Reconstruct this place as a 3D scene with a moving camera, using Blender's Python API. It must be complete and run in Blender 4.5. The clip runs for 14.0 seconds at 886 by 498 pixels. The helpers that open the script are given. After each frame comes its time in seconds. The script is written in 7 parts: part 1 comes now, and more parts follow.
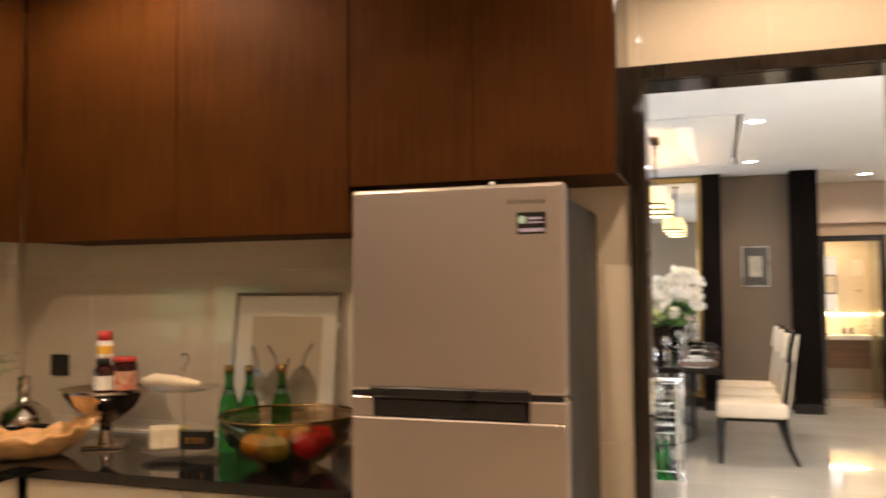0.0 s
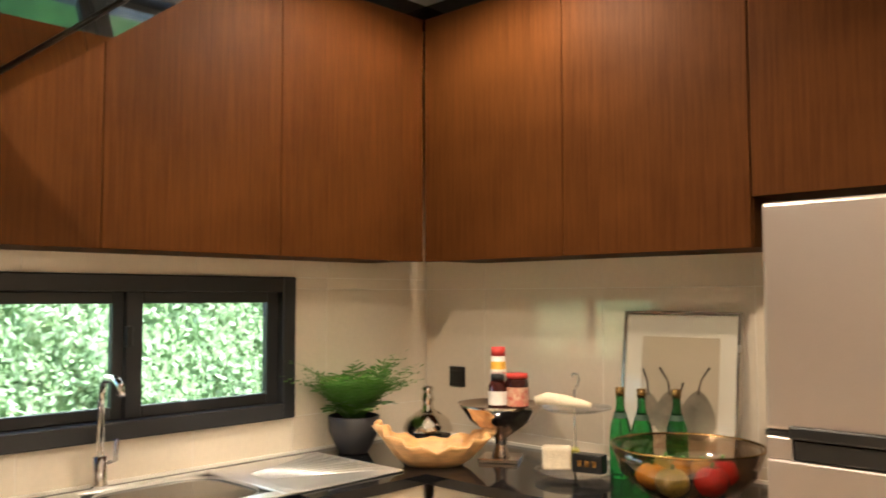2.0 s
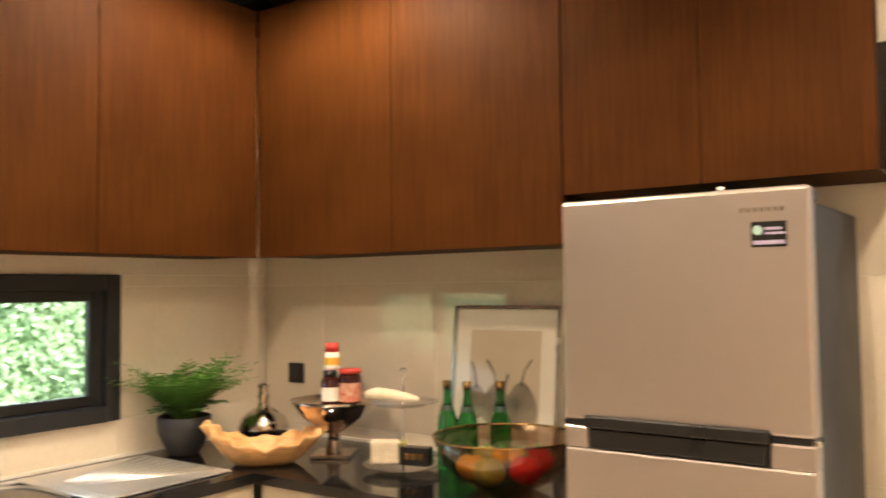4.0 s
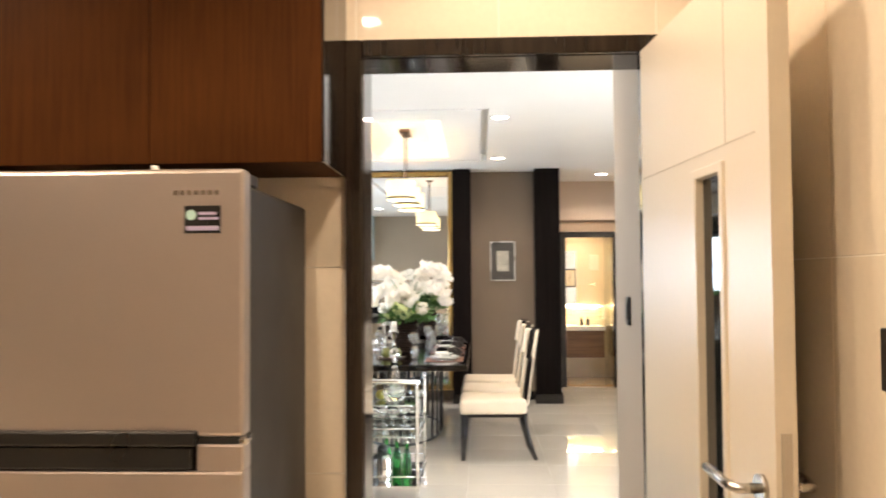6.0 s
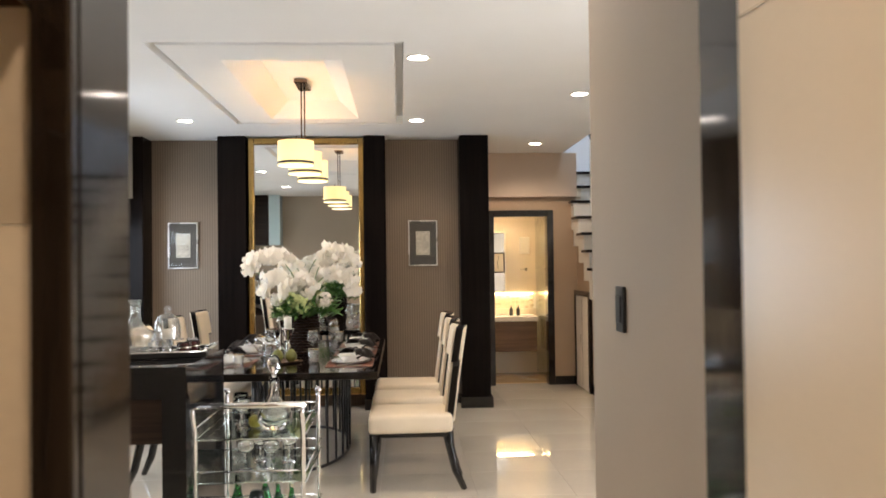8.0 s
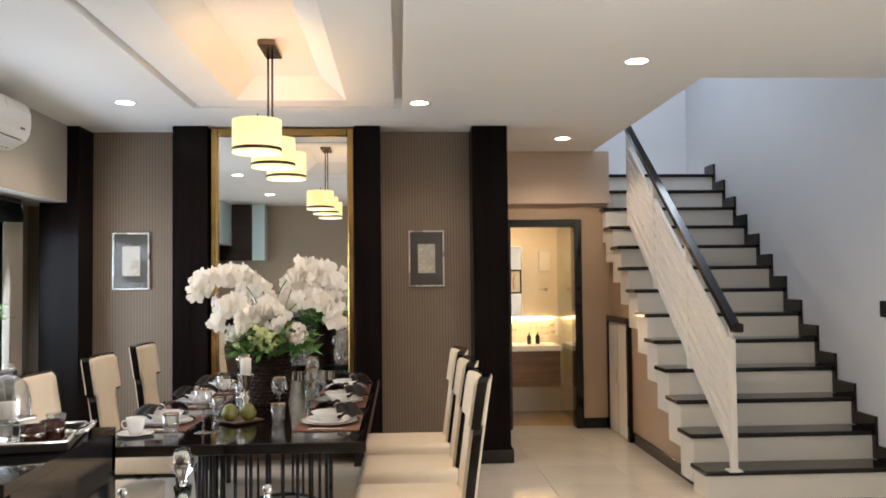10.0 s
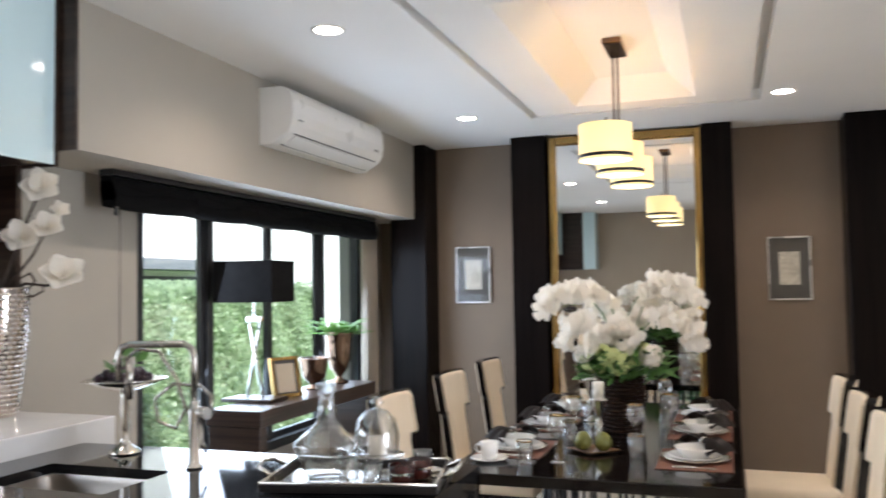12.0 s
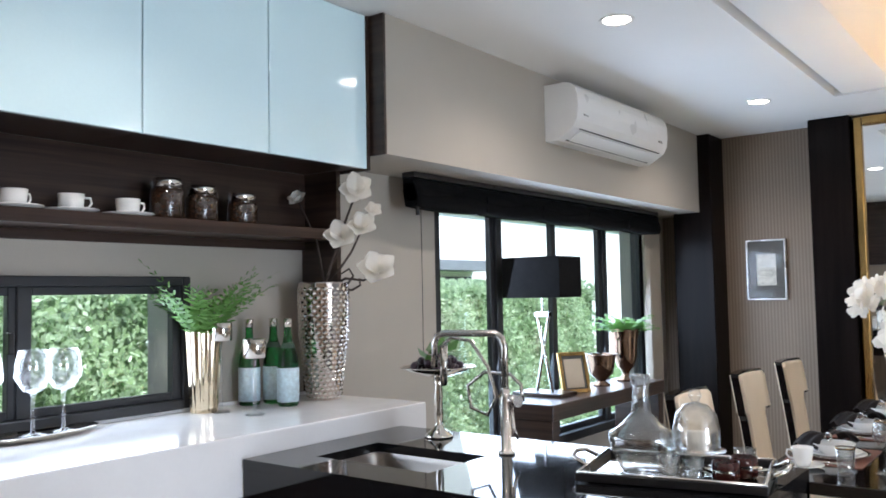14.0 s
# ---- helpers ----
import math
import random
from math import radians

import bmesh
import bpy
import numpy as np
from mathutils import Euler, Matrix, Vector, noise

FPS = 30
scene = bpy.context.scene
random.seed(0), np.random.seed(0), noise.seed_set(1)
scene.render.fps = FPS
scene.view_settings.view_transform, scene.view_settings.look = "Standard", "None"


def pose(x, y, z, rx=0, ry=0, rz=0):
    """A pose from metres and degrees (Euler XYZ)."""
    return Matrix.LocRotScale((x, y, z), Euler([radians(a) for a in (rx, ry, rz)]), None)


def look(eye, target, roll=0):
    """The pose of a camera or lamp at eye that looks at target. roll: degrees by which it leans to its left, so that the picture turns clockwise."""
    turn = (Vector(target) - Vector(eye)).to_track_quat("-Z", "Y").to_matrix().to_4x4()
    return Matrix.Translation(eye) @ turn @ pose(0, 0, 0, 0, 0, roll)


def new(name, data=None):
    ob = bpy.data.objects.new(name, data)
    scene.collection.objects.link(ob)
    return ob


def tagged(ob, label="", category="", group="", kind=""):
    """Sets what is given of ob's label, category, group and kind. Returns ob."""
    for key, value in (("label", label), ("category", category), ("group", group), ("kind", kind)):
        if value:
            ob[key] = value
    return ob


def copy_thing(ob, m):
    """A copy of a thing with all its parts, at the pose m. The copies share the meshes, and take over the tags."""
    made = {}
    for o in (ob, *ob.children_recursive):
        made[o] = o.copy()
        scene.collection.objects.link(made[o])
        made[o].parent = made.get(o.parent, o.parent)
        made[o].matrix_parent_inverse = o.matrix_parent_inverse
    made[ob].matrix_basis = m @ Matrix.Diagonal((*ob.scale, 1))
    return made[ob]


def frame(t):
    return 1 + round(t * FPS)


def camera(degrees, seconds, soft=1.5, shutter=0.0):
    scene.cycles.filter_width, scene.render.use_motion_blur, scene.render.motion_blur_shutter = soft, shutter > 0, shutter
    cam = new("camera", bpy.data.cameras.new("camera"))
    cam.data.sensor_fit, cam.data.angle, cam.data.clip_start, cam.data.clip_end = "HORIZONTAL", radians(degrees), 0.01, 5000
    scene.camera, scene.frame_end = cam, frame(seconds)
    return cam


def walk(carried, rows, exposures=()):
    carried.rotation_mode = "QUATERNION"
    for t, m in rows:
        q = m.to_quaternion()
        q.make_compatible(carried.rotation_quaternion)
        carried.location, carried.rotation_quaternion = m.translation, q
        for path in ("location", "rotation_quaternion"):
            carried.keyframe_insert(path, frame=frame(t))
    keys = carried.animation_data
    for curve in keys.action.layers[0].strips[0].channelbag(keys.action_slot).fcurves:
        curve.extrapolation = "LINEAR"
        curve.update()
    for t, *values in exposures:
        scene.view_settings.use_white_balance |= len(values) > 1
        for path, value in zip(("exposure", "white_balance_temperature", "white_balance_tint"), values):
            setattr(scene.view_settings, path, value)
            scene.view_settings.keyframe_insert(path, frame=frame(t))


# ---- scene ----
# ---- camera and walk ----
cam = camera(56.3, 14.0, soft=1.7, shutter=0.5)
PATH = [
    (0, (0.087, 0.156, 1.39), (-0.548, 2.05, 1.489), -0.4),
    (0.5, (0.04, 0.212, 1.414), (-0.892, 1.978, 1.531), -0.2),
    (1, (0.008, 0.262, 1.43), (-1.155, 1.885, 1.549), -0.1),
    (1.5, (-0.025, 0.258, 1.441), (-1.299, 1.796, 1.562), 0.0),
    (2, (-0.048, 0.247, 1.436), (-1.428, 1.691, 1.553), -0.1),
    (2.2, (-0.047, 0.243, 1.43), (-1.459, 1.656, 1.548), -0.1),
    (4.3, (0.124, 0.358, 1.452), (-0.889, 2.079, 1.544), -0.7),
    (4.5, (0.144, 0.368, 1.452), (-0.756, 2.151, 1.544), -0.7),
    (5, (0.173, 0.447, 1.446), (-0.464, 2.341, 1.537), -1.0),
    (5.5, (0.218, 0.445, 1.447), (-0.131, 2.413, 1.52), -0.3),
    (6, (0.192, 0.579, 1.437), (0.105, 2.576, 1.508), -0.4),
    (6.5, (0.195, 0.721, 1.417), (0.208, 2.72, 1.474), -0.9),
    (7, (0.203, 1.108, 1.438), (0.231, 3.107, 1.48), -0.8),
    (7.5, (0.204, 1.496, 1.419), (0.26, 3.495, 1.459), -0.6),
    (8, (0.244, 1.959, 1.418), (0.346, 3.956, 1.455), -0.7),
    (10.3, (0.251, 3.67, 1.482), (0.355, 5.666, 1.558), -0.6),
    (10.5, (0.253, 3.746, 1.505), (0.336, 5.743, 1.581), -0.6),
    (11, (0.211, 3.845, 1.499), (0.101, 5.84, 1.588), -0.7),
    (11.5, (0.14, 3.872, 1.531), (-0.255, 5.83, 1.62), -0.7),
    (12, (0.052, 3.867, 1.523), (-0.599, 5.755, 1.62), -0.9),
    (12.5, (0.01, 3.856, 1.52), (-0.81, 5.678, 1.616), -0.9),
    (13, (-0.039, 3.831, 1.508), (-1.025, 5.568, 1.609), -1.0),
    (13.5, (-0.074, 3.817, 1.495), (-1.224, 5.449, 1.604), -1.1),
    (14, (-0.064, 3.824, 1.494), (-1.272, 5.414, 1.604), -1.1),
]
walk(cam, [(t, look(eye, target, roll)) for t, eye, target, roll in PATH],
     [(0.0, 1.62, 6850, 18), (0.5, 1.96, 6550, 16), (1.0, 2.20, 6350, 13), (1.5, 2.40, 6050, 10), (2.2, 2.48, 5900, 9), (4.5, 2.42, 6400, 13), (5.5, 2.18, 6450, 15), (6.5, 1.82, 6500, 15),
      (7.0, 1.58, 6600, 15), (7.5, 1.40, 6700, 16), (8.2, 1.27, 6800, 17), (10.3, 1.18, 6600, 17), (11.0, 1.15, 6500, 17), (12.0, 1.15, 6200, 17), (13.0, 1.15, 5900, 16), (14.0, 1.12, 5800, 16)])

# ---- world, sun, lights, exposure ----
world = bpy.data.worlds.new("sky")
scene.world = world
world.use_nodes = True
wn = world.node_tree.nodes
sky = wn.new("ShaderNodeTexSky")
sky.sky_type, sky.sun_disc = "NISHITA", False
sky.sun_elevation, sky.sun_rotation = radians(51), radians(79)
world.node_tree.links.new(sky.outputs[0], wn["Background"].inputs[0])
wn["Background"].inputs[1].default_value = 0.15
sun = new("sun", bpy.data.lights.new("sun", "SUN"))
sun.data.energy, sun.data.angle, sun.data.color = 5.0, radians(0.6), (1.0, 0.95, 0.87)
sun.matrix_world = look((16.0, 10.0, 20), (0, 7, 0))

CEIL = 2.7


def lamp_spot(x, y, z, power, size=150, blend=0.6, col=(1.0, 0.86, 0.69), radius=0.04):
    ob = new("downlight_lamp", bpy.data.lights.new("downlight_lamp", "SPOT"))
    ob.data.energy, ob.data.spot_size, ob.data.spot_blend, ob.data.color = power, radians(size), blend, col
    ob.data.shadow_soft_size = radius
    ob.location = (x, y, z)
    return ob


def lamp_area(name, m, sx, sy, power, col):
    ob = new(name, bpy.data.lights.new(name, "AREA"))
    ob.data.shape, ob.data.size, ob.data.size_y = "RECTANGLE", sx, sy
    ob.data.energy, ob.data.color = power, col
    ob.matrix_world = m
    return ob


def lamp_point(name, x, y, z, power, col, radius=0.04):
    ob = new(name, bpy.data.lights.new(name, "POINT"))
    ob.data.energy, ob.data.color, ob.data.shadow_soft_size = power, col, radius
    ob.location = (x, y, z)
    return ob


WARM = (1.0, 0.78, 0.50)
# daylight entering at the window openings on the west side
lamp_area("window_daylight", look((-2.776, 8.65, 1.22), (0, 8.65, 0.45)), 2.3, 1.35, 37, (0.70, 0.85, 1.0))
lamp_area("window_daylight_small", look((-2.73, 4.9, 1.35), (0, 4.9, 1.1)), 1.6, 0.38, 5, (0.82, 0.92, 1.0))
# added lamps standing in for unseen daylight in the stairwell and front of hall
lamp_area("stair_fill_daylight", look((3.0, 11.0, 4.9), (3.2, 11.0, 2.0)), 1.0, 2.0, 26, (0.74, 0.88, 1.0))
lamp_area("hall_fill_daylight", look((5.25, 4.35, 1.25), (0.0, 4.9, 1.2)), 1.6, 2.0, 80, (0.80, 0.91, 1.0))
# the last two, at y 5.00, are unseen guesses added for light at this end
DOWNLIGHTS = [(-1.624, 7.185), (-1.625, 9.275), (0.365, 7.06), (0.397, 9.283), (1.614, 8.156), (1.693, 10.743), (0.40, 5.00), (-1.60, 5.00)]
for dx, dy in DOWNLIGHTS:
    lamp_spot(dx, dy, CEIL - 0.03, 12)
KITCHEN_LIGHTS = [(-1.82, 2.12), (-0.35, 1.40), (-1.55, 0.75), (0.28, 2.35), (-0.35, -0.3)]
for dx, dy in KITCHEN_LIGHTS:
    lamp_spot(dx, dy, CEIL - 0.03, (20 if dx < -1.6 else 11) if dy > 2 else 14, size=168 if dx < -1.6 else 145, blend=0.4, col=(1.0, 0.77, 0.52))


# ---- materials ----
def mat(name, col, rough=0.5, metal=0.0, var=0.08, scale=6.0, fine=90.0, bump=0.05, coat=0.0, stretch=(1, 1, 1), rvar=0.08, spec=0.5, rand=0.0, second=None):
    """A surface with colour variation at two scales, roughness variation and fine relief."""
    m = bpy.data.materials.new(name)
    m.use_nodes = True
    nt = m.node_tree
    n, l = nt.nodes, nt.links
    b = n["Principled BSDF"]
    tc = n.new("ShaderNodeTexCoord")
    mp = n.new("ShaderNodeMapping")
    mp.inputs["Scale"].default_value = stretch
    l.new(tc.outputs["Object"], mp.inputs[0])
    big, small = n.new("ShaderNodeTexNoise"), n.new("ShaderNodeTexNoise")
    big.inputs["Scale"].default_value, big.inputs["Detail"].default_value = scale, 4
    small.inputs["Scale"].default_value, small.inputs["Detail"].default_value = fine, 3
    l.new(mp.outputs[0], big.inputs["Vector"])
    l.new(mp.outputs[0], small.inputs["Vector"])
    add = n.new("ShaderNodeMath")
    add.operation = "MULTIPLY_ADD"
    l.new(small.outputs["Fac"], add.inputs[0])
    add.inputs[1].default_value = 0.5
    l.new(big.outputs["Fac"], add.inputs[2])
    fac = add.outputs[0]
    if rand:
        oi = n.new("ShaderNodeObjectInfo")
        ad2 = n.new("ShaderNodeMath")
        ad2.operation = "MULTIPLY_ADD"
        l.new(oi.outputs["Random"], ad2.inputs[0])
        ad2.inputs[1].default_value = rand
        l.new(fac, ad2.inputs[2])
        fac = ad2.outputs[0]
    ramp = n.new("ShaderNodeValToRGB")
    lo = second if second else tuple(c * (1 - var) for c in col)
    hi = col if second else tuple(min(1, c * (1 + var)) for c in col)
    ramp.color_ramp.elements[0].position, ramp.color_ramp.elements[0].color = 0.5, (*lo, 1)
    ramp.color_ramp.elements[1].position, ramp.color_ramp.elements[1].color = 1.0 + rand, (*hi, 1)
    if rand:
        ramp.color_ramp.elements[1].position = 1.0
    l.new(fac, ramp.inputs[0])
    l.new(ramp.outputs[0], b.inputs["Base Color"])
    rr = n.new("ShaderNodeMapRange")
    rr.inputs["To Min"].default_value, rr.inputs["To Max"].default_value = max(0.01, rough - rvar), min(1, rough + rvar)
    l.new(big.outputs["Fac"], rr.inputs["Value"])
    l.new(rr.outputs[0], b.inputs["Roughness"])
    b.inputs["Metallic"].default_value = metal
    b.inputs["Coat Weight"].default_value = coat
    b.inputs["Coat Roughness"].default_value = 0.08
    b.inputs["Specular IOR Level"].default_value = spec
    if bump:
        bp = n.new("ShaderNodeBump")
        bp.inputs["Strength"].default_value, bp.inputs["Distance"].default_value = bump, 0.01
        l.new(small.outputs["Fac"], bp.inputs["Height"])
        l.new(bp.outputs[0], b.inputs["Normal"])
    return m


def wood(name, dark, light, rough=0.35, coat=0.2, spec=0.5, grain=(28, 28, 1.2), contrast=(0.3, 0.75), cloud=0.35, cloud_scale=1.3, relief=0.08):
    """Straight-grained veneer, the grain along z."""
    m = bpy.data.materials.new(name)
    m.use_nodes = True
    nt = m.node_tree
    n, l = nt.nodes, nt.links
    b = n["Principled BSDF"]
    tc, mp = n.new("ShaderNodeTexCoord"), n.new("ShaderNodeMapping")
    mp.inputs["Scale"].default_value = grain
    l.new(tc.outputs["Object"], mp.inputs[0])
    a, c, e = n.new("ShaderNodeTexNoise"), n.new("ShaderNodeTexNoise"), n.new("ShaderNodeTexNoise")
    a.inputs["Scale"].default_value, a.inputs["Detail"].default_value, a.inputs["Distortion"].default_value = 1.0, 6, 0.4
    c.inputs["Scale"].default_value, c.inputs["Detail"].default_value = 5.0, 3
    e.inputs["Scale"].default_value, e.inputs["Detail"].default_value = cloud_scale, 4
    l.new(mp.outputs[0], a.inputs["Vector"])
    l.new(mp.outputs[0], c.inputs["Vector"])
    l.new(tc.outputs["Object"], e.inputs["Vector"])
    m1 = n.new("ShaderNodeMath")
    m1.operation = "MULTIPLY_ADD"
    l.new(c.outputs["Fac"], m1.inputs[0])
    m1.inputs[1].default_value = 0.35
    l.new(a.outputs["Fac"], m1.inputs[2])
    m2 = n.new("ShaderNodeMath")
    m2.operation = "MULTIPLY_ADD"
    l.new(e.outputs["Fac"], m2.inputs[0])
    m2.inputs[1].default_value = cloud
    l.new(m1.outputs[0], m2.inputs[2])
    m3 = n.new("ShaderNodeMath")
    m3.operation = "ADD"
    l.new(m2.outputs[0], m3.inputs[0])
    m3.inputs[1].default_value = -0.155 - cloud * 0.5
    ramp = n.new("ShaderNodeValToRGB")
    ramp.color_ramp.elements[0].position, ramp.color_ramp.elements[0].color = contrast[0], (*dark, 1)
    ramp.color_ramp.elements[1].position, ramp.color_ramp.elements[1].color = contrast[1], (*light, 1)
    l.new(m3.outputs[0], ramp.inputs[0])
    l.new(ramp.outputs[0], b.inputs["Base Color"])
    b.inputs["Specular IOR Level"].default_value = spec
    b.inputs["Roughness"].default_value, b.inputs["Coat Weight"].default_value, b.inputs["Coat Roughness"].default_value = rough, coat, 0.12
    bp = n.new("ShaderNodeBump")
    bp.inputs["Strength"].default_value, bp.inputs["Distance"].default_value = relief, 0.004
    l.new(c.outputs["Fac"], bp.inputs["Height"])
    l.new(bp.outputs[0], b.inputs["Normal"])
    return m


def glass(name, col=(1, 1, 1), rough=0.0, ior=1.45):
    m = mat(name, col, rough=max(rough, 0.01), rvar=0.0, bump=0.0, var=0.01)
    b = m.node_tree.nodes["Principled BSDF"]
    b.inputs["Transmission Weight"].default_value, b.inputs["IOR"].default_value = 1.0, ior
    return m


def pane_glass(name, tint=(0.93, 0.97, 0.96), amount=0.08, power=4.0):
    """Flat window glass: clear, with a mirror sheen."""
    m = bpy.data.materials.new(name)
    m.use_nodes = True
    nt = m.node_tree
    n, l = nt.nodes, nt.links
    n.remove(n["Principled BSDF"])
    t, g, mix, lw, fr = n.new("ShaderNodeBsdfTransparent"), n.new("ShaderNodeBsdfGlossy"), n.new("ShaderNodeMixShader"), n.new("ShaderNodeLayerWeight"), n.new("ShaderNodeMapRange")
    pw = n.new("ShaderNodeMath")
    pw.operation = "POWER"
    pw.inputs[1].default_value = power
    l.new(lw.outputs["Facing"], pw.inputs[0])
    l.new(pw.outputs[0], fr.inputs["Value"])
    fr.inputs["To Min"].default_value, fr.inputs["To Max"].default_value = amount * 0.5, 0.85
    t.inputs[0].default_value = (*tint, 1)
    g.inputs["Roughness"].default_value = 0.01
    l.new(fr.outputs[0], mix.inputs[0])
    l.new(t.outputs[0], mix.inputs[1])
    l.new(g.outputs[0], mix.inputs[2])
    l.new(mix.outputs[0], n["Material Output"].inputs[0])
    return m


def glow(name, col, strength):
    m = bpy.data.materials.new(name)
    m.use_nodes = True
    b = m.node_tree.nodes["Principled BSDF"]
    b.inputs["Base Color"].default_value = (*col, 1)
    b.inputs["Emission Color"].default_value = (*col, 1)
    b.inputs["Emission Strength"].default_value = strength
    return m


def striped(name, a, c, period=0.022, rough=0.6):
    """Wallpaper with fine upright stripes."""
    m = mat(name, a, rough=rough, bump=0.04)
    nt = m.node_tree
    n, l = nt.nodes, nt.links
    tc, wv, mixc = n.new("ShaderNodeTexCoord"), n.new("ShaderNodeTexWave"), n.new("ShaderNodeMixRGB")
    wv.inputs["Scale"].default_value = 0.314 / period
    wv.bands_direction, wv.wave_profile = "X", "SIN"
    wv.inputs["Distortion"].default_value = 0.0
    l.new(tc.outputs["Object"], wv.inputs["Vector"])
    l.new(wv.outputs["Fac"], mixc.inputs[0])
    b = n["Principled BSDF"]
    src = b.inputs["Base Color"].links[0].from_socket
    l.new(src, mixc.inputs[1])
    mixc.inputs[2].default_value = (*c, 1)
    l.new(mixc.outputs[0], b.inputs["Base Color"])
    return m


M = {}
M["plaster_white"] = mat("white ceiling paint", (0.80, 0.79, 0.77), rough=0.75, var=0.03, scale=1.2, fine=160, bump=0.02)
M["plaster_taupe"] = mat("taupe wall paint", (0.42, 0.345, 0.265), rough=0.62, var=0.05, scale=1.5, fine=200, bump=0.04)
M["wall_brown"] = mat("brown wall paint", (0.42, 0.30, 0.20), rough=0.6, var=0.05, scale=1.5, fine=200, bump=0.04)
M["bulk_beige"] = mat("grey beige woven wallcovering", (0.395, 0.36, 0.305), rough=0.65, var=0.05, scale=2, fine=260, bump=0.08)
M["wall_cool"] = mat("pale grey wall paint", (0.62, 0.63, 0.65), rough=0.65, var=0.04, scale=1.2, fine=200, bump=0.03)
M["fascia"] = mat("pale beige wall paint", (0.56, 0.44, 0.335), rough=0.62, var=0.05, scale=1.5, fine=200, bump=0.04)
M["stripe"] = striped("taupe striped wallpaper", (0.228, 0.168, 0.116), (0.156, 0.114, 0.079), period=0.0245)
M["tile_wall"] = mat("glossy beige wall tile", (0.76, 0.67, 0.54), rough=0.045, var=0.05, scale=1.4, fine=60, bump=0.003, spec=0.9, rvar=0.015, rand=0.10)
M["tile_floor"] = mat("polished cream floor tile", (0.80, 0.725, 0.61), rough=0.03, var=0.06, scale=1.6, fine=40, bump=0.001, rvar=0.015, rand=0.10, spec=1.0, coat=0.7)
M["tile_floor"].node_tree.nodes["Principled BSDF"].inputs["Coat Roughness"].default_value = 0.015
M["bath_stone"] = mat("polished tan bathroom stone", (0.46, 0.31, 0.16), rough=0.08, var=0.12, scale=3, fine=50, bump=0.004, rvar=0.02)
M["grout"] = mat("pale grout", (0.82, 0.78, 0.70), rough=0.8, fine=300)
M["dark_wood"] = wood("black-brown stained wood", (0.004, 0.003, 0.0027), (0.010, 0.007, 0.006), rough=0.07, coat=0.0, spec=0.45, relief=0.03)
M["pilaster_wood"] = wood("satin black-brown wood", (0.004, 0.003, 0.0027), (0.010, 0.007, 0.006), rough=0.26, coat=0.0, spec=0.05)
M["espresso"] = wood("espresso veneer", (0.020, 0.012, 0.009), (0.055, 0.033, 0.024), rough=0.32, coat=0.06, spec=0.3, grain=(1.5, 1.2, 40))
M["casing"] = wood("dark grey-brown door casing", (0.014, 0.010, 0.0075), (0.032, 0.023, 0.017), rough=0.07, coat=0.0, relief=0.03)
M["cab_wood"] = wood("red-brown walnut veneer", (0.033, 0.0109, 0.0026), (0.080, 0.0272, 0.0064), rough=0.5, coat=0.0, spec=0.04, grain=(110, 110, 3.0), contrast=(0.15, 0.85), cloud=0.75, cloud_scale=3.5)
M["brown_wood"] = wood("mid-brown veneer", (0.10, 0.05, 0.022), (0.21, 0.115, 0.055), rough=0.4, coat=0.1, grain=(2, 2, 30))
M["white_paint"] = mat("white satin paint", (0.78, 0.75, 0.68), rough=0.28, var=0.03, scale=2, bump=0.012, rvar=0.015)
M["door_cream"] = mat("cream door lacquer", (0.73, 0.655, 0.535), rough=0.30, var=0.03, scale=2, bump=0.012, rvar=0.03)
M["cream_cab"] = mat("cream lacquer", (0.68, 0.60, 0.48), rough=0.25, var=0.03, scale=2, bump=0.01)
M["black_stone"] = mat("polished black granite", (0.008, 0.008, 0.009), rough=0.05, var=0.6, scale=40, fine=220, bump=0.0, rvar=0.02, spec=0.6)
M["white_stone"] = mat("white quartz", (0.80, 0.80, 0.80), rough=0.12, var=0.02, scale=8, bump=0.005)
M["steel"] = mat("brushed stainless steel", (0.54, 0.48, 0.45), rough=0.30, metal=0.8, var=0.03, scale=2, fine=200, bump=0.006, rvar=0.04)
M["sink_top"] = mat("bright brushed sink steel", (0.76, 0.75, 0.73), rough=0.36, metal=0.75, var=0.05, scale=6, bump=0.01)
M["sink_steel"] = mat("satin sink steel", (0.34, 0.31, 0.28), rough=0.34, metal=1.0, var=0.06, scale=6, bump=0.01)
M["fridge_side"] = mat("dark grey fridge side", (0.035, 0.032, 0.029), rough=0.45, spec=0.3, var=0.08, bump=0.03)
M["chrome"] = mat("chrome", (0.78, 0.77, 0.75), rough=0.06, metal=1.0, var=0.02, bump=0.0, rvar=0.03)
M["frame_silver"] = mat("pale silver frame", (0.72, 0.70, 0.67), rough=0.28, metal=0.5, var=0.04, bump=0.01)
M["satin"] = mat("satin nickel", (0.55, 0.52, 0.48), rough=0.25, metal=1.0, var=0.04, bump=0.01)
M["bronze"] = mat("dark bronze", (0.20, 0.13, 0.09), rough=0.15, metal=1.0, var=0.15, bump=0.02)
M["gold"] = mat("aged gold leaf", (0.44, 0.28, 0.10), rough=0.2, metal=1.0, var=0.15, scale=9, bump=0.05)
M["black_plastic"] = mat("black plastic", (0.012, 0.012, 0.012), rough=0.3, var=0.1, bump=0.01)
M["black_metal"] = mat("black lacquered metal", (0.012, 0.011, 0.011), rough=0.3, var=0.2, bump=0.02)
M["alu_dark"] = mat("dark grey powder-coated aluminium", (0.020, 0.021, 0.023), rough=0.45, var=0.1, bump=0.02)
